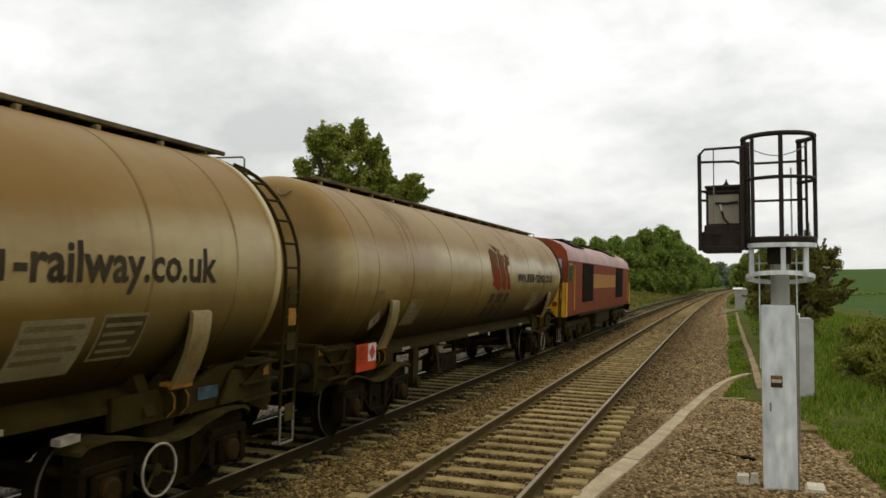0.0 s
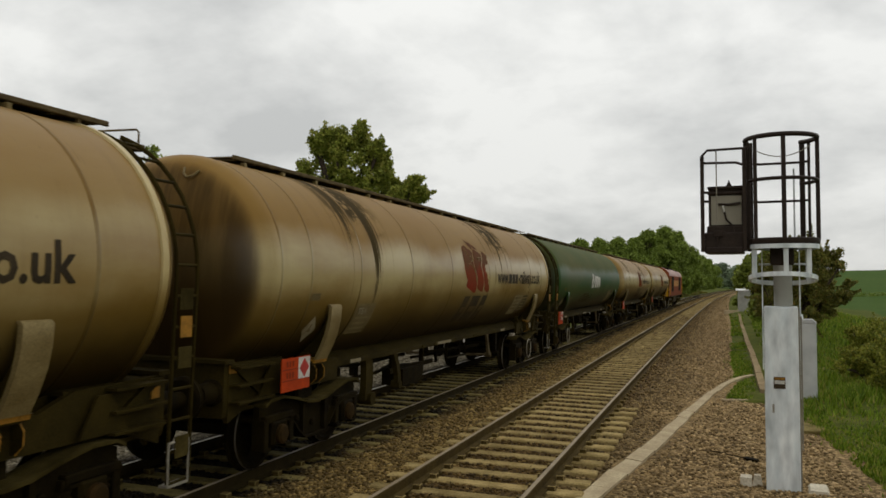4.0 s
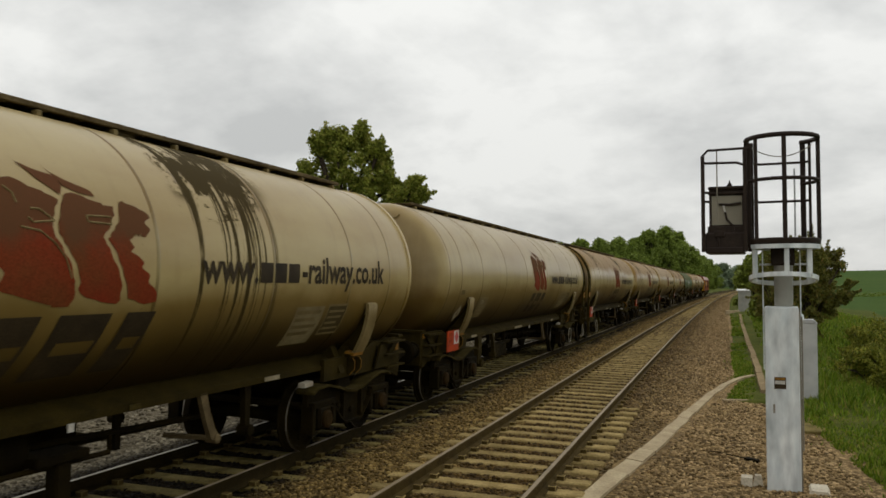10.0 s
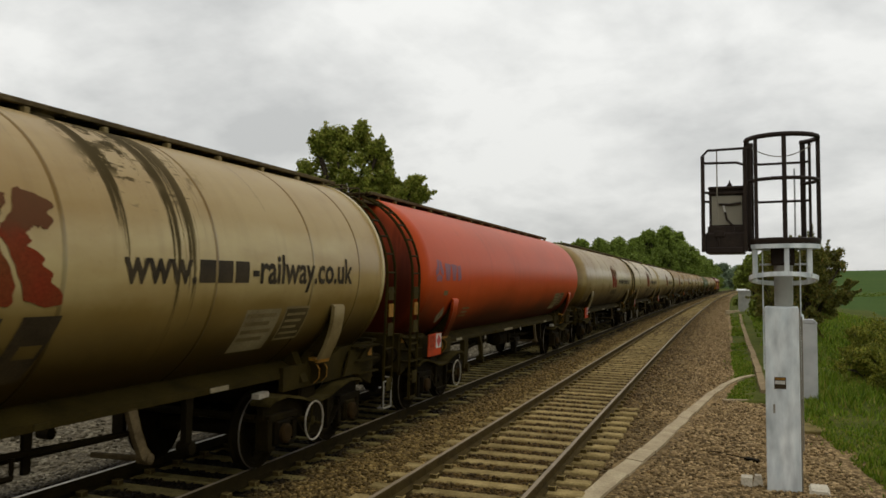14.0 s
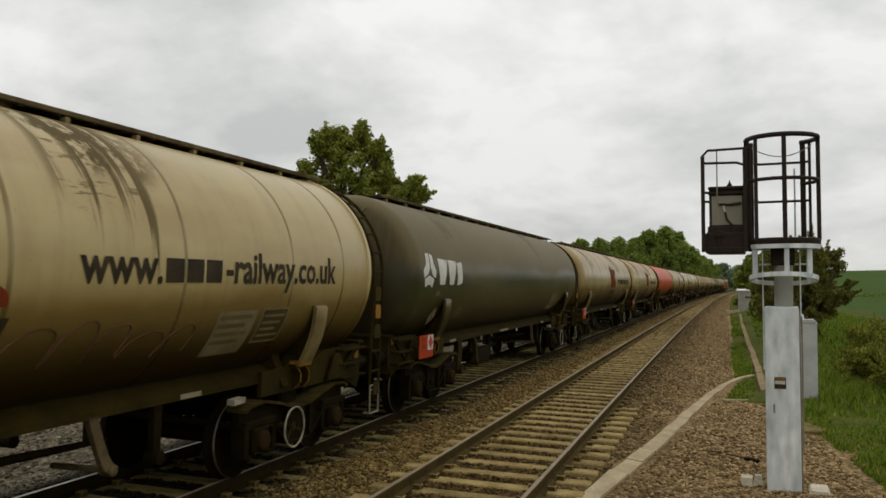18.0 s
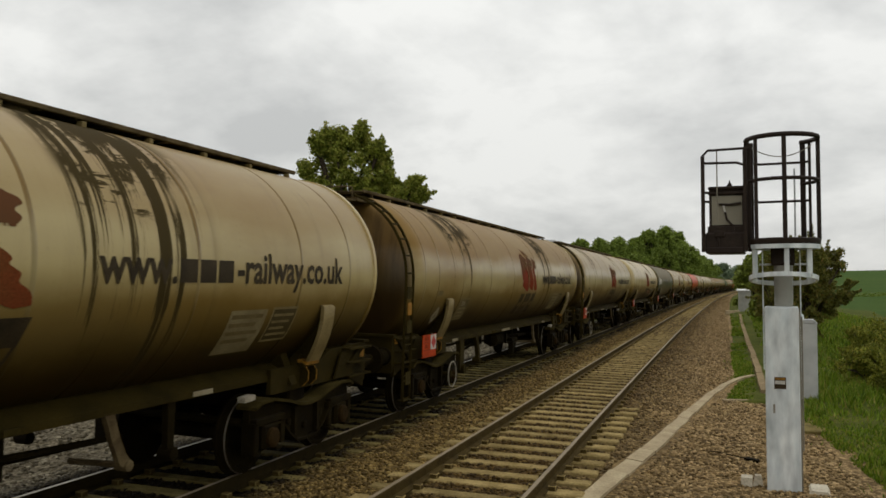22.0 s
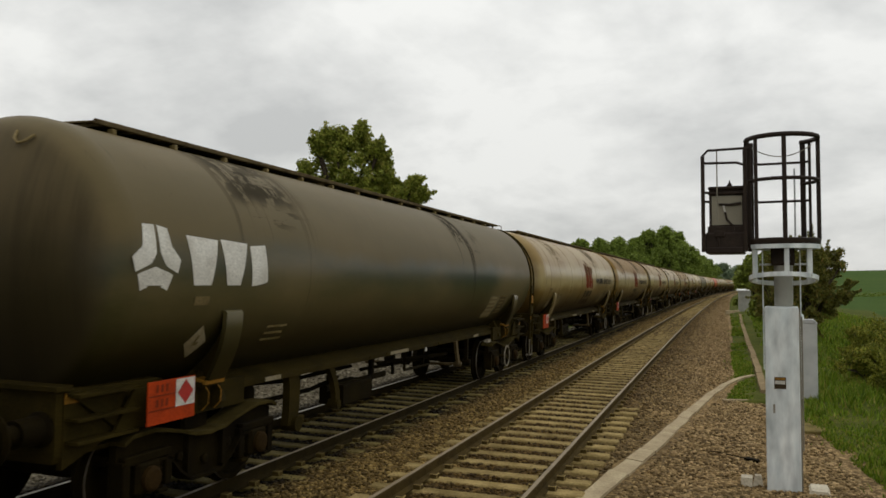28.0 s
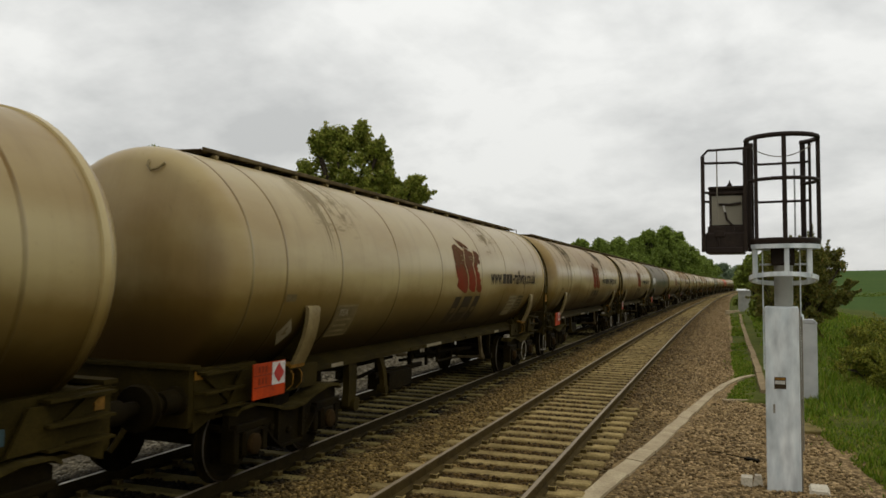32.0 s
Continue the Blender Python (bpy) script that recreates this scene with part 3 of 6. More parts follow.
    dirt_shade = n.new("ShaderNodeMix"); dirt_shade.data_type, dirt_shade.blend_type = "RGBA", "MULTIPLY"; dirt_shade.inputs[0].default_value = 1
    k.new(r.outputs[0], dirt_shade.inputs[6]); k.new(dust_shade_strip(n, k), dirt_shade.inputs[7]); k.new(dirt_shade.outputs[2], b.inputs["Base Color"])
    b.inputs["Roughness"].default_value = 0.85
    b.inputs["Specular IOR Level"].default_value = 0.15
    put("ballast_stones", leaf_mesh("ballast_stones", verts, faces, sm), label="loose angular brown ballast stones lying on the bed", kind="stuff", category="stones")


# ---- the two tracks ----
SLEEPER_GAP = 0.585


def make_track(name, cx, base_z, label):
    track = tagged(new(name), label, "track", kind="structure")
    ys = list(np.arange(-14, 60, 3.0)) + list(np.arange(60, 900, 10))
    prof = [(-0.075, -0.159), (0.075, -0.159), (0.075, -0.148), (0.011, -0.125), (0.011, -0.045), (0.035, -0.035), (0.035, -0.006), (0.026, 0.0), (-0.026, 0.0), (-0.035, -0.006), (-0.035, -0.035), (-0.011, -0.045), (-0.011, -0.125), (-0.075, -0.148)]
    for side in (0.7525, -0.7525):
        verts, faces, idx = [], [], []
        n = len(prof)
        for y in ys:
            verts.extend((cx + side + a + bend(y), y, base_z + CANT * (0.7525 - side) + b) for a, b in prof)
        for j in range(len(ys) - 1):
            for i in range(n):
                faces.append((j * n + i, j * n + (i + 1) % n, (j + 1) * n + (i + 1) % n, (j + 1) * n + i))
                idx.append(1 if i == 7 else 0)
        me = raw_mesh("rail", verts, faces, M_DARKRAIL if base_z else M_RAIL, M_HEADBRIGHT if base_z and side < 0 else M_HEAD)
        me.polygons.foreach_set("material_index", idx)
        put("rail", me, track, label="rusty steel rail with a polished head")

    def one():
        bm = bmesh.new()
        slab(bm, [(-1.25, -0.03), (1.25, -0.03), (1.25, -0.2), (-1.25, -0.2)], -0.115, 0.115, "y")
        bmesh.ops.bevel(bm, geom=bm.edges[:], offset=0.018, segments=1, affect="EDGES")
        for s in (-0.7525, 0.7525):
            for d in (-1, 1):
                box(bm, s + d * 0.12 - 0.05, s + d * 0.12 + 0.05, -0.05, 0.05, -0.035, 0.03, 0.008, mat=1)
        return mesh_of("sleeper", bm, timber, M_RAIL, smooth=0)
    timber = M_SLEEPER if base_z == 0 else M_DARKSLEEPER
    me = shared(("sleeper", timber.name), one)
    rng = random.Random(7)
    far_v, far_f = [], []
    count = 0
    for i in range(1100):
        y = -10 + SLEEPER_GAP * i
        m = pose(cx + bend(y) + rng.uniform(-0.012, 0.012), y + rng.uniform(-0.012, 0.012), base_z + CANT * 0.7525 - 0.135, 0, math.degrees(CANT), -math.degrees(2 * BEND * y) + rng.uniform(-0.5, 0.5))
        if count < 290:
            put("sleeper", me, track, m)
            count += 1
        else:
            k = len(far_v)
            for px, py, pz in ((-1.25, -0.125, -0.03), (1.25, -0.125, -0.03), (1.25, 0.125, -0.03), (-1.25, 0.125, -0.03), (-1.25, -0.125, -0.16), (1.25, -0.125, -0.16)):
                far_v.append(m @ Vector((px, py, pz)))
            far_f += [(k, k + 1, k + 2, k + 3), (k + 4, k + 5, k + 1, k)]
    put("far_sleepers", raw_mesh("far_sleepers", far_v, far_f, timber), track, label="weathered sleepers far down the line", kind="stuff")
    return track


# ---- tank wagons: origin at the wagon's middle, at rail level; y forward ----
TR, TZ, TB = 1.38, 2.42, TANK_END        # barrel radius, height of its axis, half length of the barrel


def on_tank(y, v, lift=0.005):
    """The point at arc length v above the barrel's widest line."""
    a = v / TR
    return ((TR + lift) * math.cos(a), y, TZ + (TR + lift) * math.sin(a))


def decal(bm, polys, y0, v0, sy, sv, band=0.03, lift=0.005, mat=0):
    """Fills outlines (even-odd, in units of sy by sv) with thin bands that hug the barrel."""
    pts = [[(y0 + a * sy, v0 + b * sv) for a, b in p] for p in polys]
    lo, hi = min(b for p in pts for _, b in p), max(b for p in pts for _, b in p)
    rows = max(1, round((hi - lo) / band))

    def cuts(v):
        found = []
        for p in pts:
            for (a, b), (c, d) in zip(p, p[1:] + p[:1]):
                if (b > v) != (d > v):
                    found.append(a + (v - b) / (d - b) * (c - a))
        return sorted(found)
    for i in range(rows):
        a, c = lo + (hi - lo) * i / rows, lo + (hi - lo) * (i + 1) / rows
        low, high = cuts(a + 1e-5), cuts(c - 1e-5)
        if len(low) != len(high):
            low = high = cuts((a + c) / 2)
        for j in range(0, len(low) - 1, 2):
            q = [bm.verts.new(on_tank(y, v, lift)) for y, v in ((low[j], a), (low[j + 1], a), (high[j + 1], c), (high[j], c))]
            f = bm.faces.new(q)
            f.material_index = mat
    return bm


def mesh_tank(m):
    bm = bmesh.new()
    knuckle = [(0.35 * math.sin(radians(a)), 1.03 + 0.35 * math.cos(radians(a))) for a in (65, 56, 46, 36, 26, 17, 8, 0)]
    dome = [(0.317 + 2.79 * (math.cos(radians(25)) * -1 + math.cos(radians(a))), 2.79 * math.sin(radians(a))) for a in (0, 5, 10, 15, 20)] + knuckle
    prof = [(-TB - a, max(r, 0.02)) for a, r in dome] + [(y, TR) for y in np.linspace(-TB + 1, TB - 1, 9)] + [(TB + a, max(r, 0.02)) for a, r in reversed(dome)]
    lathe(bm, prof, 72, "y", (0, 0, TZ))
    return mesh_of("tank", bm, m, smooth=40)


def mesh_seam():
    bm = bmesh.new()
    lathe(bm, [(-0.030, TR - 0.002), (-0.018, TR + 0.004), (0.018, TR + 0.004), (0.030, TR - 0.002)], 72, "y", (0, 0, TZ))
    for f in [f for f in bm.faces if len(f.verts) > 4]:
        bm.faces.remove(f)
    return mesh_of("seam", bm, M_GREY)


def mesh_lip():
    bm = bmesh.new()
    lathe(bm, [(-0.05, TR - 0.01), (-0.04, TR + 0.022), (0.04, TR + 0.022), (0.05, TR - 0.01)], 72, "y", (0, 0, TZ))
    for f in [f for f in bm.faces if len(f.verts) > 4]:
        bm.faces.remove(f)
    return mesh_of("end_ring", bm, M_GREY)


def mesh_lug():
    """A bent lifting lug on the tank's head."""
    bm = bmesh.new()
    sweep(bm, [(0.24, -7.96, 3.60), (0.27, -8.02, 3.53), (0.33, -8.04, 3.48), (0.40, -8.02, 3.50), (0.45, -7.97, 3.56)], 0.014, 6)
    return mesh_of("lifting_lug", bm, M_STRAP)


def mesh_walk(y0, y1):
    bm = bmesh.new()
    for x in (-0.38, 0.33):
        box(bm, x, x + 0.04, y0, y1, 3.815, 3.868, 0.008)
    box(bm, -0.335, 0.335, y0 + 0.01, y1 - 0.01, 3.835, 3.85)
    y = y0 + 0.1
    while y < y1:
        box(bm, -0.33, 0.33, y - 0.02, y + 0.02, 3.805, 3.832)
        y += 0.45
    return mesh_of("walkway", bm, M_WALK, smooth=0)


def mesh_post():
    bm = bmesh.new()
    box(bm, 0.31, 0.385, -0.03, 0.03, 3.69, 3.80, 0.006)
    return mesh_of("walkway_bracket", bm, M_STRAP, smooth=0)


def mesh_manlid():
    bm = bmesh.new()
    lathe(bm, [(3.72, 0.30), (3.80, 0.30), (3.82, 0.34), (3.85, 0.34), (3.87, 0.2), (3.88, 0.04)], 20, "z")
    return mesh_of("hatch", bm, M_WALK)




def ladder_path(side):
    """The stiles' centre line at the near flank: a foot, an upright, a bow to the walkway."""
    pts = [(1.36, 0.42), (1.36, 1.0), (1.37, 1.6), (1.385, 2.2)]
    for a in range(0, 76, 8):
        t = radians(a)
        pts.append((1.385 * math.cos(t), 2.38 + 1.385 * math.sin(t) * 1.02))
    return pts


def mesh_stile():
    bm = bmesh.new()
    sweep(bm, [(x, 0, z) for x, z in ladder_path(1)], 0.024, 6, squash=0.55)
    return mesh_of("stile", bm, M_SOLE)


def mesh_end_deck():
    bm = bmesh.new()
    box(bm, -0.42, 0.42, -0.48, 0.42, 3.655, 3.675)
    for x in (-0.45, 0.41):
        box(bm, x, x + 0.04, -0.48, 0.42, 3.63, 3.70, 0.006)
    for y in (-0.48, -0.2, 0.1, 0.38):
        box(bm, -0.41, 0.41, y, y + 0.04, 3.63, 3.654)
    for x in (-0.36, 0.32):
        box(bm, x, x + 0.04, -0.44, -0.40, 3.66, 3.82)
        slab(bm, [(-0.44, 3.64), (-0.30, 3.64), (-0.44, 3.48)], x, x + 0.02, "x")
    return mesh_of("end_deck", bm, M_WALK, smooth=0)


def mesh_rung():
    bm = bmesh.new()
    sweep(bm, [(0, -0.16, 0), (0, 0.16, 0)], 0.015, 6)
    return mesh_of("rung", bm, M_SOLE)


def mesh_rail_loop():
    """A hoop across the end deck."""
    bm = bmesh.new()
    sweep(bm, [(-0.36, 0.4, 3.66), (-0.36, 0.4, 3.84), (-0.33, 0.4, 3.87), (0.33, 0.4, 3.87), (0.36, 0.4, 3.84), (0.36, 0.4, 3.66)], 0.012, 6)
    return mesh_of("handrail", bm, M_WALK)


def mesh_sole():
    """A rolled channel whose top flange leans in under the barrel."""
    bm = bmesh.new()
    slab(bm, [(0.70, 1.08), (0.985, 1.08), (0.985, 1.15), (0.74, 1.27), (0.70, 1.25), (0.93, 1.135), (0.93, 1.10), (0.70, 1.10)], -5.9, 5.9, "y")
    return mesh_of("solebar", bm, M_SOLE, smooth=0)


def mesh_end_frame():
    """The stub frame over a bogie, with headstock, cradle plates and drawgear."""
    bm = bmesh.new()
    slab(bm, [(-1.0, 0.78), (1.0, 0.78), (1.02, 0.84), (1.02, 1.42), (-1.02, 1.42), (-1.02, 0.84)], 8.12, 8.20, "y")
    slab(bm, [(-1.06, 1.38), (1.06, 1.38), (1.06, 1.42), (-1.06, 1.42)], 8.06, 8.24, "y")
    for s in (-1, 1):
        slab(bm, [(5.4, 0.92), (7.55, 0.92), (8.12, 0.72), (8.12, 1.38), (7.0, 1.36), (6.6, 1.22), (5.4, 1.22)], s * 1.0 - 0.03, s * 1.0 + 0.03, "x")
        slab(bm, [(8.12, 1.36), (7.95, 1.36), (7.35, 1.0), (7.5, 0.96)], s * 1.05 - 0.02, s * 1.05 + 0.02, "x")
        slab(bm, [(6.55, 1.2), (7.75, 1.2), (7.2, 1.75), (6.85, 1.75)], s * 0.8 - 0.03, s * 0.8 + 0.03, "x")
        slab(bm, [(7.0, 0.95), (7.6, 0.95), (7.35, 1.3), (7.2, 1.3)], s * 1.09 - 0.015, s * 1.09 + 0.015, "x")
        for z in (0.93, 1.12, 1.32):
            box(bm, min(s * 1.03, s * 1.17), max(s * 1.03, s * 1.17), 7.35, 8.1, z, z + 0.025)
    slab(bm, [(-1.0, 1.32), (1.0, 1.32), (1.0, 1.36), (-1.0, 1.36)], 6.9, 8.12, "y")
    slab(bm, [(-0.98, 0.80), (0.98, 0.80), (0.98, 0.84), (-0.98, 0.84)], 7.3, 8.12, "y")
    slab(bm, [(-1.08, 1.0), (1.08, 1.0), (0.8, 1.6), (-0.8, 1.6)], 5.82, 5.98, "y")
    box(bm, -0.16, 0.16, 8.18, 8.42, 0.9, 1.16, 0.02)
    sweep(bm, [(0, 8.4, 1.03), (0, 8.62, 0.98), (0, 8.7, 0.78), (0, 8.62, 0.66)], 0.05, 8)
    sweep(bm, [(-0.55, 8.2, 0.98), (-0.55, 8.5, 0.86), (-0.5, 8.72, 0.6)], 0.03, 6)
    sweep(bm, [(0.45, 8.2, 0.98), (0.45, 8.5, 0.82), (0.4, 8.72, 0.55)], 0.03, 6)
    return mesh_of("end_frame", bm, M_SOLE, smooth=0)


def mesh_step(m):
    """A pale-edged stirrup step hung under the ladder."""
    bm = bmesh.new()
    sweep(bm, [(1.38, -0.15, 0.80), (1.38, -0.15, 0.40), (1.38, 0.15, 0.40), (1.38, 0.15, 0.80), (1.38, -0.15, 0.80)], 0.013, 6)
    box(bm, 1.28, 1.39, -0.15, 0.15, 0.39, 0.41)
    return mesh_of("foot_step", bm, m, smooth=0)


def mesh_buffer():
    bm = bmesh.new()
    lathe(bm, [(8.2, 0.15), (8.23, 0.15), (8.25, 0.12), (8.48, 0.115), (8.48, 0.08), (8.70, 0.08), (8.70, 0.22), (8.735, 0.235), (8.76, 0.2)], 20, "y", (0.87, 0, 1.06))
    return mesh_of("buffer", bm, M_UNDER)


def mesh_strap(m):
    """An anchor bracket: a bowed plate from the barrel's flank down to the frame, with a web behind it."""
    bm = bmesh.new()
    out = [(1.345, 2.0), (1.375, 1.97), (1.365, 1.8), (1.325, 1.62), (1.26, 1.45), (1.17, 1.27)]
    slab(bm, out + [(x - 0.05, z) for x, z in reversed(out)], -0.15, 0.15, "y")
    return mesh_of("anchor_strap", bm, m, smooth=50)


def mesh_web():
    bm = bmesh.new()
    slab(bm, [(1.3, 1.95), (1.29, 1.75), (1.22, 1.5), (1.12, 1.27), (0.75, 1.27), (1.0, 1.6)], -0.02, 0.02, "y")
    return mesh_of("strap_web", bm, M_SOLE, smooth=0)


def mesh_foot():
    bm = bmesh.new()
    slab(bm, [(-0.55, 1.0), (0.3, 1.0), (0.22, 1.3), (-0.1, 1.36)], 0.92, 1.02, "x")
    slab(bm, [(0.72, 1.22), (1.12, 1.20), (1.12, 1.25), (0.72, 1.27)], -0.18, 0.2, "y")
    for y in (-0.1, 0.12):
        slab(bm, [(0.95, 1.22), (1.09, 1.22), (1.15, 1.14), (1.14, 1.02), (1.06, 0.95), (0.95, 0.95)], y - 0.012, y + 0.012, "y")
        sweep(bm, [(1.09, y, 1.22), (1.15, y, 1.14), (1.145, y, 1.03), (1.07, y, 0.95)], 0.008, 5, mat=1)
    return mesh_of("strap_foot", bm, M_SOLE, M_AMBER, smooth=0)


def mesh_cap():
    bm = bmesh.new()
    slab(bm, [(0.98, 1.255), (1.15, 1.225), (1.16, 1.27), (0.98, 1.30)], -0.17, 0.17, "y")
    return mesh_of("strap_cap", bm, M_AMBER, smooth=0)


def mesh_side_frame():
    bm = bmesh.new()
    half = [(0, 0.70), (0.25, 0.72), (0.55, 0.80), (0.9, 0.865), (1.2, 0.855), (1.31, 0.80)]
    top = [(-a, b) for a, b in reversed(half[1:])] + half
    belly = [(1.31, 0.66), (1.15, 0.64), (0.62, 0.60), (0.46, 0.44), (0.26, 0.31), (0, 0.30)]
    low = belly + [(-a, b) for a, b in reversed(belly[:-1])]
    slab(bm, top + low, 0.98, 1.06, "x")
    flange = [(y, z + 0.012) for y, z in top]
    for (a, b), (c, d) in zip(flange, flange[1:]):
        slab(bm, [(a, b), (c, d), (c, d + 0.035), (a, b + 0.035)], 0.88, 1.16, "x", mat=1)
    for (a, b), (c, d) in zip(low, low[1:]):
        slab(bm, [(a, b - 0.03), (c, d - 0.03), (c, d), (a, b)], 0.93, 1.13, "x")
    for s in (-1, 1):
        for y, foot in ((1.24, 0.28), (0.64, 0.34)):
            box(bm, 0.95, 1.13, min(s * y - 0.05, s * y + 0.05), s * y + 0.05, foot, 0.66, 0.01)
        box(bm, 0.94, 1.14, s * 0.95 - 0.33, s * 0.95 + 0.33, 0.62, 0.70, 0.01)
        box(bm, 1.05, 1.12, s * 0.3 - 0.035, s * 0.3 + 0.035, 0.34, 0.74)
    for y in (-0.42, 0.0, 0.42):
        lathe(bm, [(1.06, 0.05), (1.09, 0.05), (1.10, 0.03)], 8, "x", (0, y, 0.55 if y else 0.45))
    return mesh_of("side_frame", bm, M_UNDER, M_FLANGE, smooth=0)


def mesh_axlebox():
    bm = bmesh.new()
    box(bm, 0.93, 1.15, -0.17, 0.17, 0.32, 0.62, 0.03)
    lathe(bm, [(1.14, 0.12), (1.19, 0.12), (1.21, 0.09), (1.215, 0.02)], 16, "x", (0, 0, 0.455), mat=1)
    for y in (-0.235, 0.235):
        lathe(bm, [(0.30, 0.05), (0.31, 0.055)] + [(0.32 + 0.028 * i, 0.04 if i % 2 else 0.055) for i in range(11)] + [(0.64, 0.05)], 10, "z", (1.05, y, 0))
        box(bm, 0.95, 1.13, y - 0.07, y + 0.07, 0.27, 0.31, 0.01)
    return mesh_of("axlebox", bm, M_UNDER, M_HUB, smooth=30)


def mesh_bolster():
    bm = bmesh.new()
    box(bm, -0.96, 0.96, -0.22, 0.22, 0.62, 0.92, 0.03)
    for y in (-1.28, 1.28):
        sweep(bm, [(-0.95, y, 0.70), (0.95, y, 0.66)], 0.05, 8)
    for y in (-0.53, 0.53):
        sweep(bm, [(-0.85, y, 0.42), (0.85, y, 0.42)], 0.05, 8)
        for s in (-0.75, 0.75):
            box(bm, s - 0.05, s + 0.05, y - 0.05, y + 0.05, 0.32, 0.66, 0.01)
    return mesh_of("bolster", bm, M_UNDER, smooth=30)


def mesh_wheelset():
    bm = bmesh.new()
    for s in (-1, 1):
        prof = [(0.60, 0.10), (0.655, 0.11), (0.67, 0.36), (0.66, 0.40), (0.675, 0.485), (0.71, 0.485), (0.72, 0.462), (0.79, 0.456), (0.808, 0.450), (0.81, 0.40), (0.76, 0.375), (0.745, 0.2), (0.83, 0.13), (0.84, 0.05)]
        lathe(bm, [(s * a, r) for a, r in prof], 32, "x", mats=[0, 0, 0, 0, 0, 0, 0, 1, 0, 0, 0, 0, 0])
        for j in range(4):
            t = radians(90 * j + 20)
            lathe(bm, [(s * 0.735, 0.045), (s * 0.775, 0.045), (s * 0.78, 0.01)], 8, "x", (0, 0.27 * math.cos(t), 0.27 * math.sin(t)), mat=0)
    lathe(bm, [(-1.1, 0.05), (-1.08, 0.06), (-0.6, 0.085), (0.6, 0.085), (1.08, 0.06), (1.1, 0.05)], 14, "x")
    return mesh_of("wheelset", bm, M_UNDER, M_RIM, smooth=30)


def mesh_handwheel():
    bm = bmesh.new()
    ring = [(1.29, 0.24 * math.cos(2 * math.pi * i / 28), 0.24 * math.sin(2 * math.pi * i / 28)) for i in range(28)]
    sweep(bm, ring, 0.012, 8, closed=True)
    return mesh_of("handwheel", bm, M_WHEEL, smooth=60)


def mesh_spokes():
    bm = bmesh.new()
    for a in (100, 220, 340):
        t = radians(a)
        sweep(bm, [(1.24, 0, 0), (1.288, 0.25 * math.cos(t), 0.25 * math.sin(t))], 0.014, 6)
    lathe(bm, [(1.05, 0.035), (1.25, 0.035), (1.27, 0.06), (1.28, 0.02)], 10, "x")
    return mesh_of("spokes", bm, M_SOLE)


def mesh_hanger():
    """A curved brake hanger under the solebar."""
    bm = bmesh.new()
    slab(bm, [(-0.12, 1.1), (0.0, 1.1), (0.08, 0.88), (0.17, 0.70), (0.26, 0.60), (0.22, 0.52), (0.10, 0.60), (0.0, 0.80)], 0.93, 0.985, "x")
    lathe(bm, [(0.86, 0.055), (1.0, 0.055), (1.01, 0.03)], 10, "x", (0, 0.21, 0.58))
    sweep(bm, [(0.9, 0.21, 0.58), (0.3, 0.21, 0.56)], 0.03, 6)
    return mesh_of("brake_hanger", bm, M_WALK, smooth=0)


def mesh_post_hanger():
    bm = bmesh.new()
    slab(bm, [(-0.07, 1.1), (0.07, 1.1), (0.055, 0.95), (0.05, 0.55), (-0.05, 0.55), (-0.055, 0.95)], 0.88, 0.95, "x")
    lathe(bm, [(0.84, 0.07), (1.0, 0.07), (1.01, 0.03)], 12, "x", (0, 0, 0.56))
    return mesh_of("frame_hanger", bm, M_UNDER, smooth=0)


def mesh_bow_hanger():
    """A slim bowed hanger, its foot forward."""
    bm = bmesh.new()
    slab(bm, [(-0.16, 1.1), (0.0, 1.1), (0.12, 0.92), (0.20, 0.72), (0.22, 0.52), (0.08, 0.50), (0.07, 0.70), (0.0, 0.88)], 0.90, 0.98, "x")
    lathe(bm, [(0.84, 0.07), (1.0, 0.07)], 12, "x", (0, 0.15, 0.54))
    return mesh_of("brake_hanger", bm, M_SOLE, smooth=0)


def mesh_broad_hanger():
    bm = bmesh.new()
    slab(bm, [(-0.13, 1.1), (0.13, 1.1), (0.17, 0.95), (0.17, 0.7), (0.12, 0.45), (-0.12, 0.45), (-0.1, 0.7), (-0.1, 0.95)], 0.86, 0.96, "x")
    lathe(bm, [(0.80, 0.10), (1.02, 0.10)], 14, "x", (0, 0.05, 0.46))
    box(bm, 0.78, 0.92, 0.12, 0.4, 0.40, 0.52, 0.02)
    return mesh_of("frame_hanger", bm, M_SOLE, smooth=30)


def mesh_pull_rod(i):
    bm = bmesh.new()
    sweep(bm, ([(0.62, -0.6, 0.90), (0.66, 1.2, 0.86), (0.70, 2.9, 0.80)], [(0.40, -0.8, 0.80), (0.46, 1.4, 0.76), (0.52, 3.4, 0.74)])[i], 0.03, 6)
    return mesh_of("pull_rod", bm, M_UNDER, smooth=30)


def mesh_bent_bar():
    bm = bmesh.new()
    sweep(bm, [(0.80, 0.2, 1.05), (0.80, 0.2, 0.72), (0.80, 1.5, 0.70), (0.80, 1.5, 0.86)], 0.026, 6)
    return mesh_of("bent_bar", bm, M_UNDER, smooth=30)


def mesh_lever():
    bm = bmesh.new()
    slab(bm, [(-0.04, 0.62), (0.04, 0.62), (0.05, 1.0), (-0.05, 1.0)], 0.52, 0.56, "x")
    return mesh_of("brake_lever", bm, M_UNDER, smooth=0)


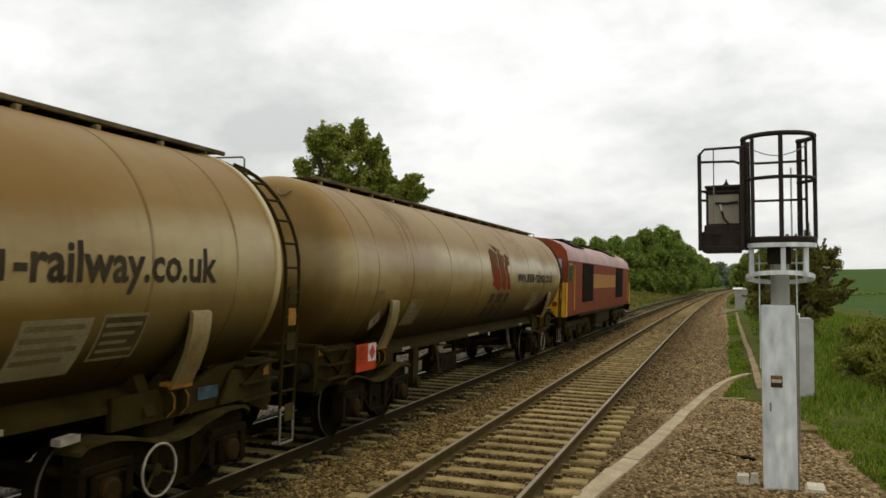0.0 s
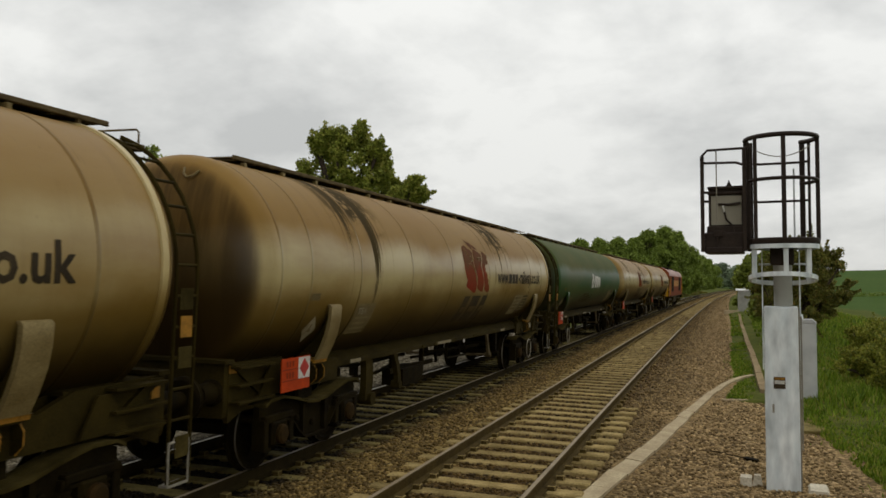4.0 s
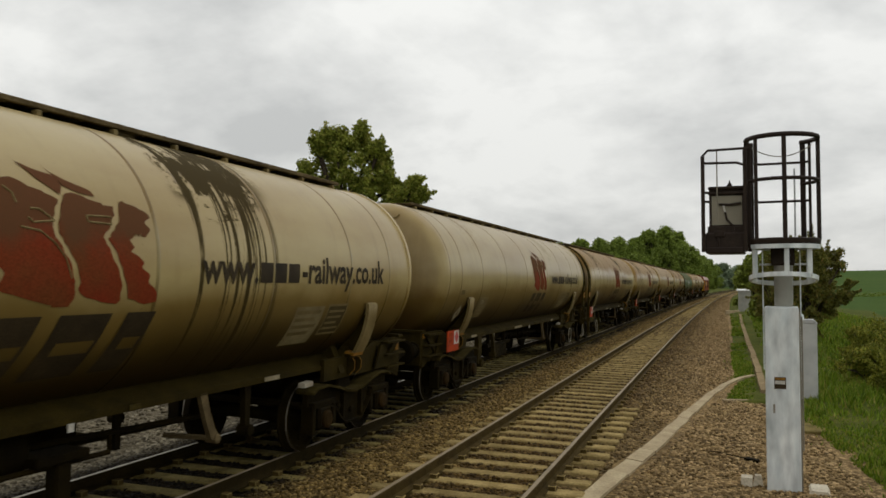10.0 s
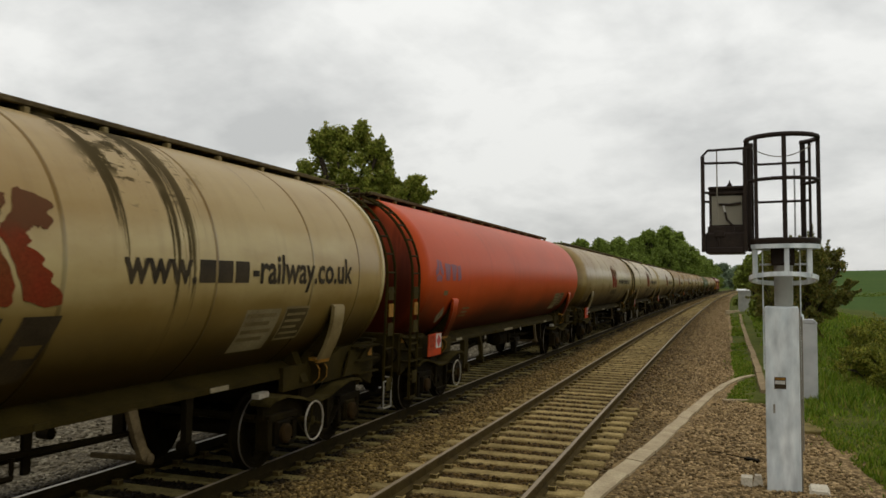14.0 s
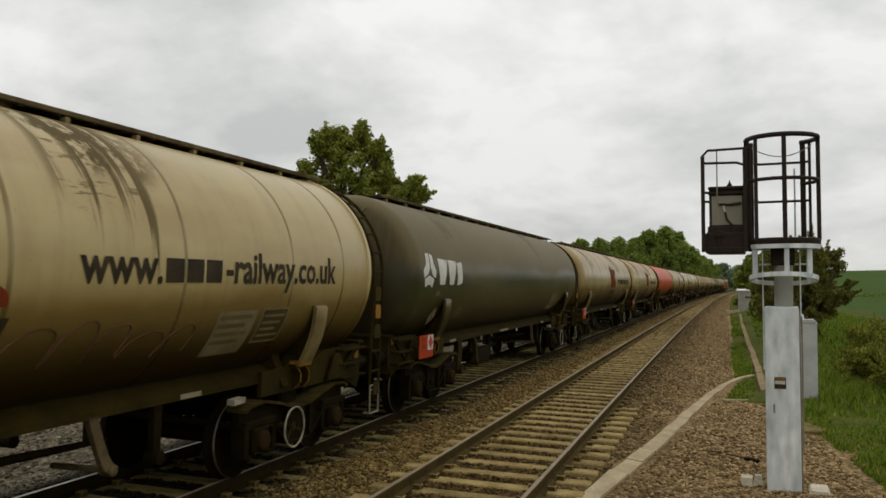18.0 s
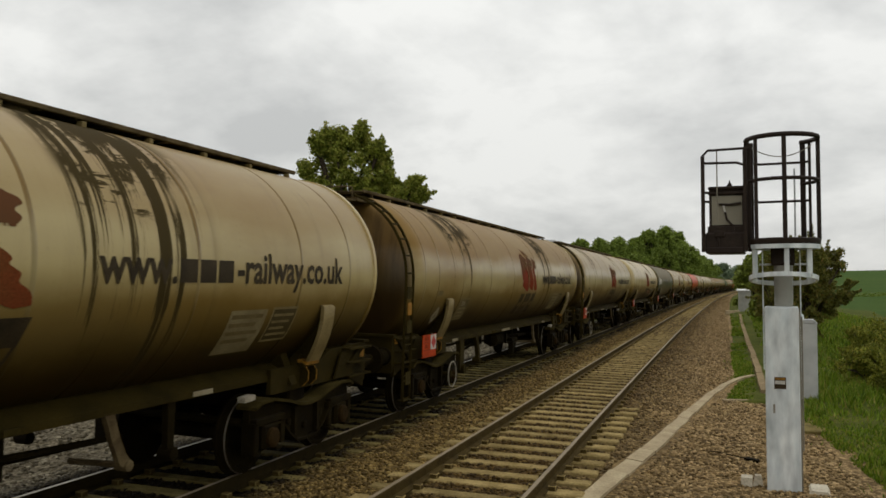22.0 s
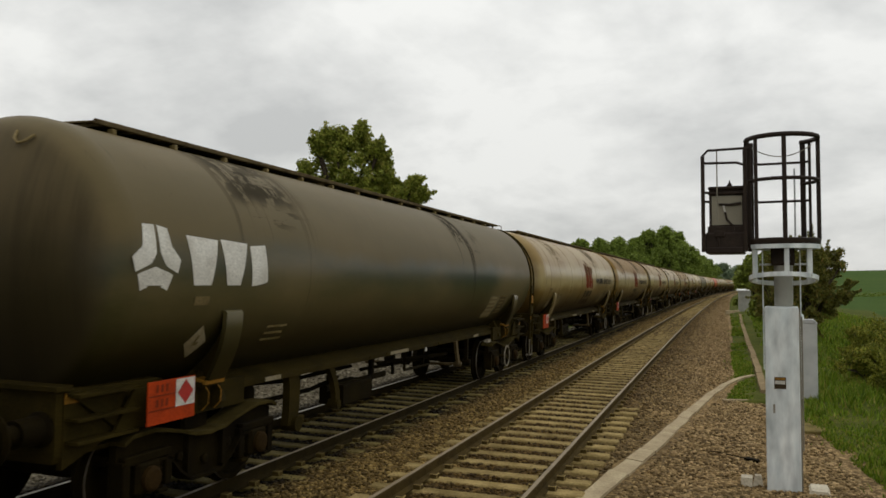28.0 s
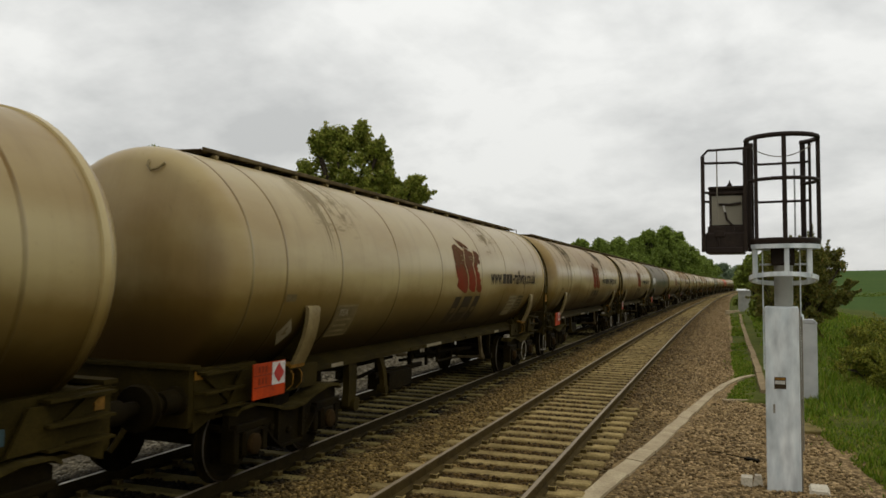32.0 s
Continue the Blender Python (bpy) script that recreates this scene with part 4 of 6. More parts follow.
def mesh_brake_beam():
    """Pull rods and levers under the barrel's rear half."""
    bm = bmesh.new()
    sweep(bm, [(0.45, -5.0, 0.70), (0.55, -3.8, 0.73), (0.60, -3.0, 0.74), (0.5, -1.9, 0.80)], 0.032, 8)
    sweep(bm, [(0.2, -4.6, 0.95), (0.3, -3.1, 0.86), (0.4, -1.2, 0.9)], 0.03, 8)
    lathe(bm, [(0.78, 0.1), (0.84, 0.11), (0.98, 0.11), (1.04, 0.08)], 12, "z", (0.7, -4.85, 0))
    return mesh_of("brake_beam", bm, M_UNDER, smooth=30)


def mesh_drain():
    bm = bmesh.new()
    box(bm, 0.72, 0.86, -0.09, 0.09, 0.38, 0.78, 0.02)
    box(bm, 0.55, 0.9, -0.35, 0.25, 0.74, 0.82, 0.01)
    box(bm, 0.6, 0.66, -0.3, -0.24, 0.8, 1.15)
    return mesh_of("drain_post", bm, M_UNDER, smooth=0)


def mesh_reservoir():
    bm = bmesh.new()
    lathe(bm, [(-0.62, 0.02), (-0.6, 0.12), (-0.54, 0.18), (0.54, 0.18), (0.6, 0.12), (0.62, 0.02)], 18, "y", (0.6, 0, 0.84))
    for y in (-0.3, 0.3):
        box(bm, 0.55, 0.65, y - 0.03, y + 0.03, 0.98, 1.2)
    return mesh_of("air_reservoir", bm, M_UNDER)


def mesh_valve_box():
    bm = bmesh.new()
    slab(bm, [(-1.1, 0.70), (1.1, 0.70), (1.1, 0.79), (-1.1, 0.79)], 0.74, 0.80, "x")
    slab(bm, [(-0.75, 0.46), (0.30, 0.46), (0.30, 0.76), (-0.75, 0.76)], 0.50, 0.90, "x")
    box(bm, 0.70, 0.78, 0.56, 0.66, 0.72, 1.15)
    box(bm, 0.70, 0.78, -0.95, -0.85, 0.72, 1.15)
    bmesh.ops.bevel(bm, geom=[e for e in bm.edges if e.calc_length() > 0.3], offset=0.015, segments=1, affect="EDGES")
    return mesh_of("valve_tray", bm, M_UNDER, smooth=0)


def mesh_pipe():
    bm = bmesh.new()
    sweep(bm, [(0.1, -4.6, 0.98), (0.1, -1.5, 1.08), (0.1, 1.5, 1.08), (0.1, 4.6, 0.98)], 0.03, 6)
    return mesh_of("brake_rod", bm, M_UNDER)


def mesh_relay():
    bm = bmesh.new()
    slab(bm, [(-0.11, 0.0), (0.11, 0.01), (0.11, 0.07), (-0.11, 0.06)], 1.0, 1.10, "x")
    return mesh_of("relay_valve", bm, M_WHEEL, smooth=0)


def mesh_plate(w, h, m, x=1.07, t=0.012):
    bm = bmesh.new()
    slab(bm, [(-w / 2, -h / 2), (w / 2, -h / 2), (w / 2, h / 2), (-w / 2, h / 2)], x, x + t, "x")
    return mesh_of("plate", bm, m, smooth=0)


def mesh_hazard():
    bm = bmesh.new()
    slab(bm, [(-0.35, -0.2), (0.35, -0.2), (0.35, 0.2), (-0.35, 0.2)], 1.24, 1.255, "x", mat=0)
    slab(bm, [(0.05, -0.07), (0.34, -0.07), (0.34, 0.19), (0.05, 0.19)], 1.2555, 1.259, "x", mat=1)
    slab(bm, [(0.195, -0.055), (0.315, 0.06), (0.195, 0.178), (0.075, 0.06)], 1.2595, 1.263, "x", mat=2)
    for z in (-0.075, 0.058):
        slab(bm, [(-0.34, z), (0.045, z), (0.045, z + 0.012), (-0.34, z + 0.012)], 1.2555, 1.259, "x", mat=3)
    for z in (-0.04, 0.095):
        for y in (-0.24, -0.17, -0.10):
            slab(bm, [(y, z), (y + 0.035, z), (y + 0.035, z + 0.07), (y, z + 0.07)], 1.2555, 1.258, "x", mat=3)
    return mesh_of("hazard_panel", bm, M_ORANGE, M_WHITE, M_LOZENGE, M_FIGURE, smooth=0)


# three plain heads side by side, and two wisps above them
EMBLEM = [
    [(.0, .79), (.05, .84), (.14, .865), (.19, .84), (.24, .80), (.31, .77), (.37, .74), (.335, .66), (.315, .56), (.317, .48), (.36, .40), (.405, .30), (.435, .18), (.442, .05), (.42, .0), (.34, .0), (.24, .04), (.13, .085), (.03, .13), (.063, .225), (.014, .27), (-.013, .37), (-.04, .445), (-.018, .51), (-.045, .595), (-.016, .68)],
    [(.41, .78), (.46, .81), (.54, .78), (.63, .75), (.71, .74), (.685, .65), (.64, .55), (.603, .50), (.64, .42), (.68, .31), (.722, .18), (.735, .045), (.71, .01), (.62, .02), (.52, .06), (.462, .105), (.468, .18), (.436, .306), (.389, .41), (.345, .49), (.343, .57), (.37, .67)],
    [(.755, .795), (.82, .775), (.92, .73), (.96, .69), (.895, .63), (.94, .587), (.885, .516), (.82, .534), (.767, .49), (.81, .437), (.78, .40), (.87, .33), (.855, .285), (.925, .22), (.913, .167), (.98, .10), (1.0, .024), (.905, .0), (.785, .045), (.756, .175), (.71, .31), (.671, .42), (.633, .49), (.68, .545), (.73, .66)],
]
WISPS = [[(.20, 1.0), (.28, .954), (.384, .927), (.414, .856), (.39, .78), (.348, .818), (.284, .88)], [(.333, 1.01), (.37, .954), (.453, .90), (.58, .847), (.60, .80), (.497, .814), (.424, .85)]]


def ragged(outline, seed, reach=0.008):
    """The outline with small uneven teeth."""
    r = random.Random(seed)
    out = []
    for (a, b), (c, d) in zip(outline, outline[1:] + outline[:1]):
        out.append((a, b))
        for t in (0.33, 0.67):
            out.append((a + (c - a) * t + r.uniform(-reach, reach), b + (d - b) * t + r.uniform(-reach, reach) * 1.6))
    return out


FACE = [[(.205, .654), (.252, .655), (.299, .611), (.326, .584), (.211, .561), (.187, .59)], [(.515, .644), (.667, .653), (.665, .597), (.519, .60), (.515, .644)], [(.143, .525), (.241, .507), (.317, .432), (.376, .329), (.414, .198)], [(.09, .79), (.13, .745), (.14, .68)]]


def mesh_face_line(i):
    """A pale line drawn on the emblem."""
    bm = bmesh.new()
    path = [on_tank(-0.42 + a * 1.82, -0.33 + b * 1.14, 0.006) for a, b in FACE[i]]
    sweep(bm, path, 0.009, 5)
    return mesh_of("emblem_line", bm, M_STRAP, smooth=0)


def mesh_head(i):
    bm = bmesh.new()
    decal(bm, [ragged(EMBLEM[i], i)], -0.42, -0.33, 1.82, 1.14, 0.02)
    if i < 2:
        decal(bm, [WISPS[i]], -0.42, -0.33, 1.82, 1.14, 0.015, 0.007)
    bmesh.ops.remove_doubles(bm, verts=bm.verts[:], dist=0.0005)
    return mesh_of("emblem_head", bm, M_LOGO, smooth=0)


def mesh_name_block(i):
    """A slanted plain block with a slit."""
    bm = bmesh.new()
    w = (1.05, 1.45, 1.05)[i]
    y = (-0.42, 0.14, 0.90)[i]
    decal(bm, [[(0, 0), (w - .3, 0), (w, 1), (.3, 1)], [(.36, .42), (w - .25, .42), (w - .2, .58), (.41, .58)]], y, -1.0, 0.5, 0.60, 0.03)
    bmesh.ops.remove_doubles(bm, verts=bm.verts[:], dist=0.0005)
    return mesh_of("name_block", bm, M_BLACK, smooth=0)


def mesh_web_line(i):
    bm = bmesh.new()
    y = WEB_Y + 0.235 * WEB_LEN + 0.068 * WEB_LEN * i
    decal(bm, [[(0, 0), (1, 0), (1, 1), (0, 1)], [(.3, .42), (.7, .42), (.7, .58), (.3, .58)]], y, WEB_V, 0.058 * WEB_LEN, 0.225, 0.04)
    return mesh_of("writing_bars", bm, M_BLACK, smooth=0)


WEB_Y, WEB_LEN, WEB_V = 2.03, 4.56, -0.135


def bent_text(body, y, v, length, height, m, lift=0.006):
    """Letters of the built-in font, laid on the barrel's flank."""
    cu = bpy.data.curves.new("letters", "FONT")
    cu.body, cu.size, cu.resolution_u, cu.offset = body, 1.0, 2, 0.022
    ob = new("letters", cu)
    me = bpy.data.meshes.new_from_object(ob)
    bpy.data.objects.remove(ob)
    bm = bmesh.new()
    bm.from_mesh(me)
    for i in range(-2, 8):
        bmesh.ops.bisect_plane(bm, geom=bm.verts[:] + bm.edges[:] + bm.faces[:], plane_co=(0, 0.1 * i + 0.003, 0), plane_no=(0, 1, 0))
    bm.to_mesh(me)
    bm.free()
    xs = [p.co.x for p in me.vertices]
    lo, hi = min(xs), max(xs)
    for p in me.vertices:
        p.co = Vector(on_tank(y + (p.co.x - lo) / (hi - lo) * length, v + p.co.y * height, lift))
    me.materials.clear()
    me.materials.append(m)
    return me


def mesh_notice():
    """A pale data panel with bars, and a dark one beside it."""
    bm = bmesh.new()
    decal(bm, [[(0, 0), (1, 0), (1, 1), (0, 1)]], 4.08, -1.0, 0.74, 0.56, 0.06, 0.004)
    return mesh_of("notice", bm, material("faded_notice", (0.25, 0.21, 0.11), (0.15, 0.115, 0.055), 0.6, scale=3, amount=0.5, bump=0.0), smooth=0)


def mesh_strip(y, v, w, h, m, lift=0.007):
    bm = bmesh.new()
    decal(bm, [[(0, 0), (1, 0), (1, 1), (0, 1)]], y, v, w, h, 0.05, lift)
    bmesh.ops.remove_doubles(bm, verts=bm.verts[:], dist=0.0005)
    return mesh_of("mark", bm, m, smooth=0)


M_LABEL = material("dirty_pale_label", (0.30, 0.26, 0.17), (0.19, 0.15, 0.08), 0.6, scale=4, amount=0.5, bump=0.0)
M_FAINT = material("faint_lines", (0.22, 0.172, 0.078), (0.14, 0.106, 0.045), 0.6, scale=4, amount=0.5, bump=0.0)
M_DATA = material("dark_data_board", (0.045, 0.032, 0.010), (0.075, 0.054, 0.02), 0.6, scale=3, amount=0.5, bump=0.0)
M_FADED = material("faded_black_bars", (0.10, 0.074, 0.028), (0.18, 0.135, 0.06), 0.6, scale=2, amount=0.5, bump=0.0)


def mesh_lozenge():
    bm = bmesh.new()
    decal(bm, [[(.5, 0), (1, .5), (.5, 1), (0, .5)]], -6.74, -0.98, 0.36, 0.40, 0.04, 0.006)
    bmesh.ops.remove_doubles(bm, verts=bm.verts[:], dist=0.0005)
    decal(bm, [[(.35, .42), (.62, .42), (.66, .52), (.5, .52), (.56, .72), (.46, .72), (.40, .52)]], -6.74, -0.98, 0.36, 0.40, 0.04, 0.009, mat=1)
    return mesh_of("lozenge_label", bm, M_LABEL, M_FADED, smooth=0)


def mesh_dark_box():
    bm = bmesh.new()
    decal(bm, [[(0, 0), (1, 0), (1, 1), (0, 1)]], -5.34, -0.92, 0.60, 0.46, 0.05, 0.004)
    return mesh_of("data_box", bm, M_FADED, smooth=0)


def mesh_box_edge():
    bm = bmesh.new()
    decal(bm, [[(0, 0), (1, 0), (1, 1), (0, 1)], [(.04, .05), (.96, .05), (.96, .95), (.04, .95)]], -5.36, -0.94, 0.64, 0.50, 0.03, 0.007)
    return mesh_of("box_edge", bm, M_FAINT, smooth=0)


def mesh_board_edge():
    bm = bmesh.new()
    decal(bm, [[(0, 0), (1, 0), (1, 1), (0, 1)], [(.05, .06), (.95, .06), (.95, .94), (.05, .94)]], 4.93, -0.88, 0.58, 0.46, 0.03, 0.007)
    return mesh_of("board_edge", bm, M_FAINT, smooth=0)


def mesh_code():
    """The wagon's type code, lettered on the data box."""
    me = bent_text("TEA", -5.28, -0.60, 0.3, 0.14, M_LABEL, 0.009)
    return me


PETALS = [[(.05, 1), (.085, 1), (.085, .56), (.068, .40), (.022, .28), (.012, .50), (.043, .66)], [(.093, 1), (.124, .98), (.134, .68), (.162, .47), (.152, .27), (.114, .37), (.096, .58)], [(.028, .25), (.08, .36), (.138, .25), (.122, .0), (.10, .07), (.06, .06), (.04, .0)]]
BLOCKS = [[(.185, .88), (.30, .86), (.275, .08), (.21, .08)], [(.31, .86), (.42, .84), (.39, .08), (.335, .08)], [(.43, .78), (.50, .82), (.51, .12), (.44, .06)]]


def mesh_owner(i, y0, m, size=1.0, drop=0.0):
    """One plain piece of the owner's emblem."""
    bm = bmesh.new()
    decal(bm, [(PETALS + BLOCKS)[i]], y0, -0.21 - drop + 0.3 * (1 - size), 4.5 * size, 0.60 * size, 0.025)
    bmesh.ops.remove_doubles(bm, verts=bm.verts[:], dist=0.0005)
    return mesh_of("emblem_piece", bm, m, smooth=0)


def mesh_scrawl(start, colour):
    """A faint painted scrawl of rounded humps low on the flank."""
    bm = bmesh.new()
    rng = random.Random(3)
    y = start
    for run, tall in ((0.62, 0.34), (0.5, 0.36), (0.46, 0.33), (0.62, 0.25), (0.5, 0.30)):
        foot, tall = -0.80 + rng.uniform(-0.06, 0.06), tall * rng.uniform(0.9, 1.15)
        path = []
        for k in range(15):
            a = math.pi * k / 14
            lean = 0.16 * math.sin(a)
            path.append(on_tank(y + run * 0.5 * (1 - math.cos(a)) * 0.8 + lean, foot + tall * math.sin(a) ** 0.6 - 0.04 * k / 14, 0.004))
        sweep(bm, path, 0.009, 4)
        y += run * 0.86
    return mesh_of("painted_scrawl", bm, material("faded_scrawl", colour, tuple(c * 0.5 for c in colour), 0.7, scale=3, amount=0.6, bump=0.0), smooth=0)


FLIP = pose(0, 0, 0, 0, 0, 180)


def build_bogie(wagon, y):
    bogie = put("bogie", shared("bolster", mesh_bolster), wagon, pose(0, y, 0))
    for s in (0, 180):
        put("side_frame", shared("side_frame", mesh_side_frame), bogie, pose(0, 0, 0, 0, 0, s))
        for d in (-0.95, 0.95):
            put("axlebox", shared("axlebox", mesh_axlebox), bogie, pose(0, d, 0, 0, 0, s))
    sets = [put("wheelset", shared("wheelset", mesh_wheelset), bogie, pose(0, d, 0.455)) for d in (-0.95, 0.95)]
    return sets


def build_wagon(paint, label, rear_ladder, emblem=None, back=0.0, coat=(0.5, 0.5, 0.5), dirt_shade=0.3, plate=None):
    wagon = tagged(new("tank_wagon"), label, "tank wagon", group="tank wagons of the train")
    plain = emblem is not None
    put("tank", shared(("tank", paint.name), lambda: mesh_tank(paint)), wagon).color = (coat[0], coat[1], (1 + 2 * coat[2]) / 3, dirt_shade)
    if not plain:
        for y in (-7.62, -6.88, -5.40, -3.36, -1.24, 1.37, 3.40, 5.46, 6.83):
            put("seam", shared("seam", mesh_seam), wagon, pose(0, y, 0)).color = (min(1.0, coat[0] + 0.4), 0.0, 0.22, 0.0)
        for y in (TB,):
            put("end_ring", shared("lip", mesh_lip), wagon, pose(0, y, 0)).color = (0.15, 0.0, 1.0, 0.0)
    if not rear_ladder:
        put("lifting_lug", shared("lug", mesh_lug), wagon)
    a, b = (-8.05, 7.05) if rear_ladder else (-7.15, 8.05)
    put("walkway", shared(("walk", rear_ladder), lambda: mesh_walk(a, b)), wagon)
    y = -6.9
    while y < 7.1:
        for s in (0, 180):
            put("walkway_bracket", shared("walk_post", mesh_post), wagon, pose(0, y, 0, 0, 0, s))
        y += 0.98
    for y in (-2.2, 2.2):
        put("hatch", shared("hatch", mesh_manlid), wagon, pose(0, y, 0))
    end = -1 if rear_ladder else 1
    ladder = put("ladder", None, wagon, pose(0, -8.40 if rear_ladder else 7.99, 0))
    for dy in (-0.16, 0.16):
        put("stile", shared("stile", mesh_stile), ladder, pose(0, dy, 0))
    put("end_deck", shared("end_deck", mesh_end_deck), wagon, pose(0, end * 8.08, 0, 0, 0, 180 if end < 0 else 0))
    path = ladder_path(1)
    run, z = 0.0, 0.0
    spots = []
    for (x0, z0), (x1, z1) in zip(path, path[1:]):
        seg = math.hypot(x1 - x0, z1 - z0)
        while z <= run + seg:
            t = (z - run) / seg
            spots.append((x0 + (x1 - x0) * t, z0 + (z1 - z0) * t))
            z += 0.29
        run += seg
    for x, z in spots:
        put("rung", shared("rung", mesh_rung), ladder, pose(x, 0, z))
    put("ladder_plate", shared("amber_ladder", lambda: mesh_plate(0.17, 0.2, M_AMBER, 1.39)), ladder, pose(0, 0, 1.87), "amber warning plate")
    for z in (2.13, 1.58, 0.75):
        put("ladder_plate", shared("grey_ladder", lambda: mesh_plate(0.2, 0.2, M_FLANGE, 1.385)), ladder, pose(0, 0, z))
    put("handrail", shared("handrail", mesh_rail_loop), wagon, pose(0, end * 8.1, 0, 0, 0, 0 if end > 0 else 180))
    for s in (0, 180):
        put("solebar", shared("sole", mesh_sole), wagon, pose(0, 0, 0, 0, 0, s))
        put("end_frame", shared("end_frame", mesh_end_frame), wagon, pose(0, 0, 0, 0, 0, s))
        for x in (0.0, -1.74):
            put("buffer", shared("buffer", mesh_buffer), wagon, pose(x, 0, 0) if s == 0 else FLIP @ pose(x, 0, 0))
        strap = ("strap", paint.name)
        for y in (-6.16, 6.24):
            at = pose(0, y, 0) if s == 0 else pose(0, y, 0, 0, 0, 180)
            put("anchor_strap", shared(strap, lambda: mesh_strap(M_STRAP if paint is M_GREY else paint)), wagon, at)
            put("strap_web", shared("web_plate", mesh_web), wagon, at)
            put("strap_foot", shared("foot", mesh_foot), wagon, at)
            put("strap_cap", shared("cap", mesh_cap), wagon, at, "amber-painted strap cap")
        for y in (2.75, 3.62):
            put("brake_hanger" if y < 3 else "frame_hanger", shared("hanger", mesh_hanger) if y < 3 else shared("fhanger", mesh_post_hanger), wagon, pose(0, y, 0) if s == 0 else pose(0, y, 0, 0, 0, 180))
    way = pose(0, 0, 0, 0, 0, 180 if rear_ladder else 0)
    put("valve_tray", shared("valve", mesh_valve_box), wagon, way @ pose(0, -1.75, 0))
    put("air_reservoir", shared("reservoir", mesh_reservoir), wagon, way @ pose(0, -0.05, 0, 0, 0, 180))
    put("drain_post", shared("drain", mesh_drain), wagon, way @ pose(0, -0.9, 0, 0, 0, 180))
    put("brake_hanger", shared("bow", mesh_bow_hanger), wagon, pose(0, -3.0, 0))
    put("frame_hanger", shared("broad", mesh_broad_hanger), wagon, pose(0, -4.12, 0))
    put("brake_beam", shared("beam", mesh_brake_beam), wagon)
    for j in (0, 1):
        put("pull_rod", shared(("pull", j), lambda: mesh_pull_rod(j)), wagon)
        put("brake_lever", shared("lever", mesh_lever), wagon, pose(0, (0.3, 1.9)[j], 0))
    put("bent_bar", shared("bent", mesh_bent_bar), wagon)
    put("foot_step", shared(("step", rear_ladder), lambda: mesh_step(M_SOLE if rear_ladder else M_BACK)), wagon, pose(0, -8.42 if rear_ladder else 7.96, 0))
    put("brake_rod", shared("pipe", mesh_pipe), wagon)
    put("relay_valve", shared("relay", mesh_relay), wagon, pose(0, 4.84, 0.92), "pale relay valve casing")
    wheel = put("handwheel", shared("handwheel", mesh_handwheel), wagon, pose(0, end * 5.76, 0.54), "white-painted brake handwheel")
    put("spokes", shared("spokes", mesh_spokes), wheel)
    put("hazard_panel", shared("hazard", mesh_hazard), wagon, pose(0, -7.0, 1.17), "orange hazard panel with a red lozenge label")
    if plate:
        put("frame_plate", shared(("plate", plate.name), lambda: mesh_plate(0.36, 0.13, plate, 1.035)), wagon, pose(0, 6.85, 1.10), "small painted plate on the frame end")
    put("amber_plate", shared("amber", lambda: mesh_plate(0.16, 0.09, M_AMBER, 1.03)), wagon, pose(0, -8.04, 1.31), "amber plate on the frame end")
    put("amber_plate", shared("amber_b", lambda: mesh_plate(0.12, 0.11, M_AMBER, 1.03)), wagon, pose(0, 8.04, 1.22), "amber plate on the frame end")
    for y, w in ((-4.7, 0.36), (-1.73, 0.1), (-1.02, 0.14), (-0.52, 0.8), (1.6, 0.16), (4.08, 0.34)):
        put("frame_plate", shared(("sole_mark", w), lambda: mesh_plate(w, 0.05, M_FLANGE if w < 0.3 else M_LABEL, 0.986)), wagon, pose(0, y, 1.115))
    put("frame_stud", shared("stud", lambda: mesh_plate(0.07, 0.07, M_WHITE, 0.988)), wagon, pose(0, 0.8, 1.05))
    put("lozenge_label", shared("lozenge", mesh_lozenge), wagon)
    for i in range(3):
        put("mark", shared(("mark", i), lambda: mesh_strip(-5.28, -0.68 - 0.09 * i, 0.46 - 0.05 * (i % 2), 0.035, M_FAINT)), wagon)
    put("mark", shared("mark_s", lambda: mesh_strip(-6.84, -0.36, 0.24, 0.09, M_FADED)), wagon)
    if plain:
        for i in range(6):
            put("emblem_piece", shared(("owner", i, emblem[0], emblem[1].name), lambda: mesh_owner(i, *emblem)), wagon)
    else:
        for i in range(3):
            put("emblem_head", shared(("head", i), lambda: mesh_head(i)), wagon, None, "faded red plain head emblem")
            put("name_block", shared(("block", i), lambda: mesh_name_block(i)), wagon, None, "slanted black block")
        for i in range(4):
            put("emblem_line", shared(("face", i), lambda: mesh_face_line(i)), wagon)
        for i in range(3):
            put("name_bar", shared(("web", i), lambda: mesh_web_line(i)), wagon, pose(0, back, 0))
        put("writing", shared("www", lambda: bent_text("www.", WEB_Y, WEB_V, 0.225 * WEB_LEN, 0.46, M_BLACK)), wagon, pose(0, back, 0))
        put("writing", shared("address", lambda: bent_text("-railway.co.uk", WEB_Y + 0.445 * WEB_LEN, WEB_V, 0.555 * WEB_LEN, 0.46, M_BLACK)), wagon, pose(0, back, 0))
        put("data_box", shared("dbox", mesh_dark_box), wagon)
        put("box_edge", shared("dedge", mesh_box_edge), wagon)
        put("type_code", shared("code", mesh_code), wagon)
    put("notice", shared("notice", mesh_notice), wagon, None, "faded pale notice panel")
    for i in range(4):
        put("notice_bar", shared(("nbar", i), lambda: mesh_strip(4.12, -0.54 - 0.10 * i, 0.62 - 0.1 * (i % 2), 0.05, M_FADED)), wagon)
    put("notice_board", shared("nboard", lambda: mesh_strip(4.95, -0.86, 0.54, 0.42, M_DATA, 0.004)), wagon, None, "dark data board")
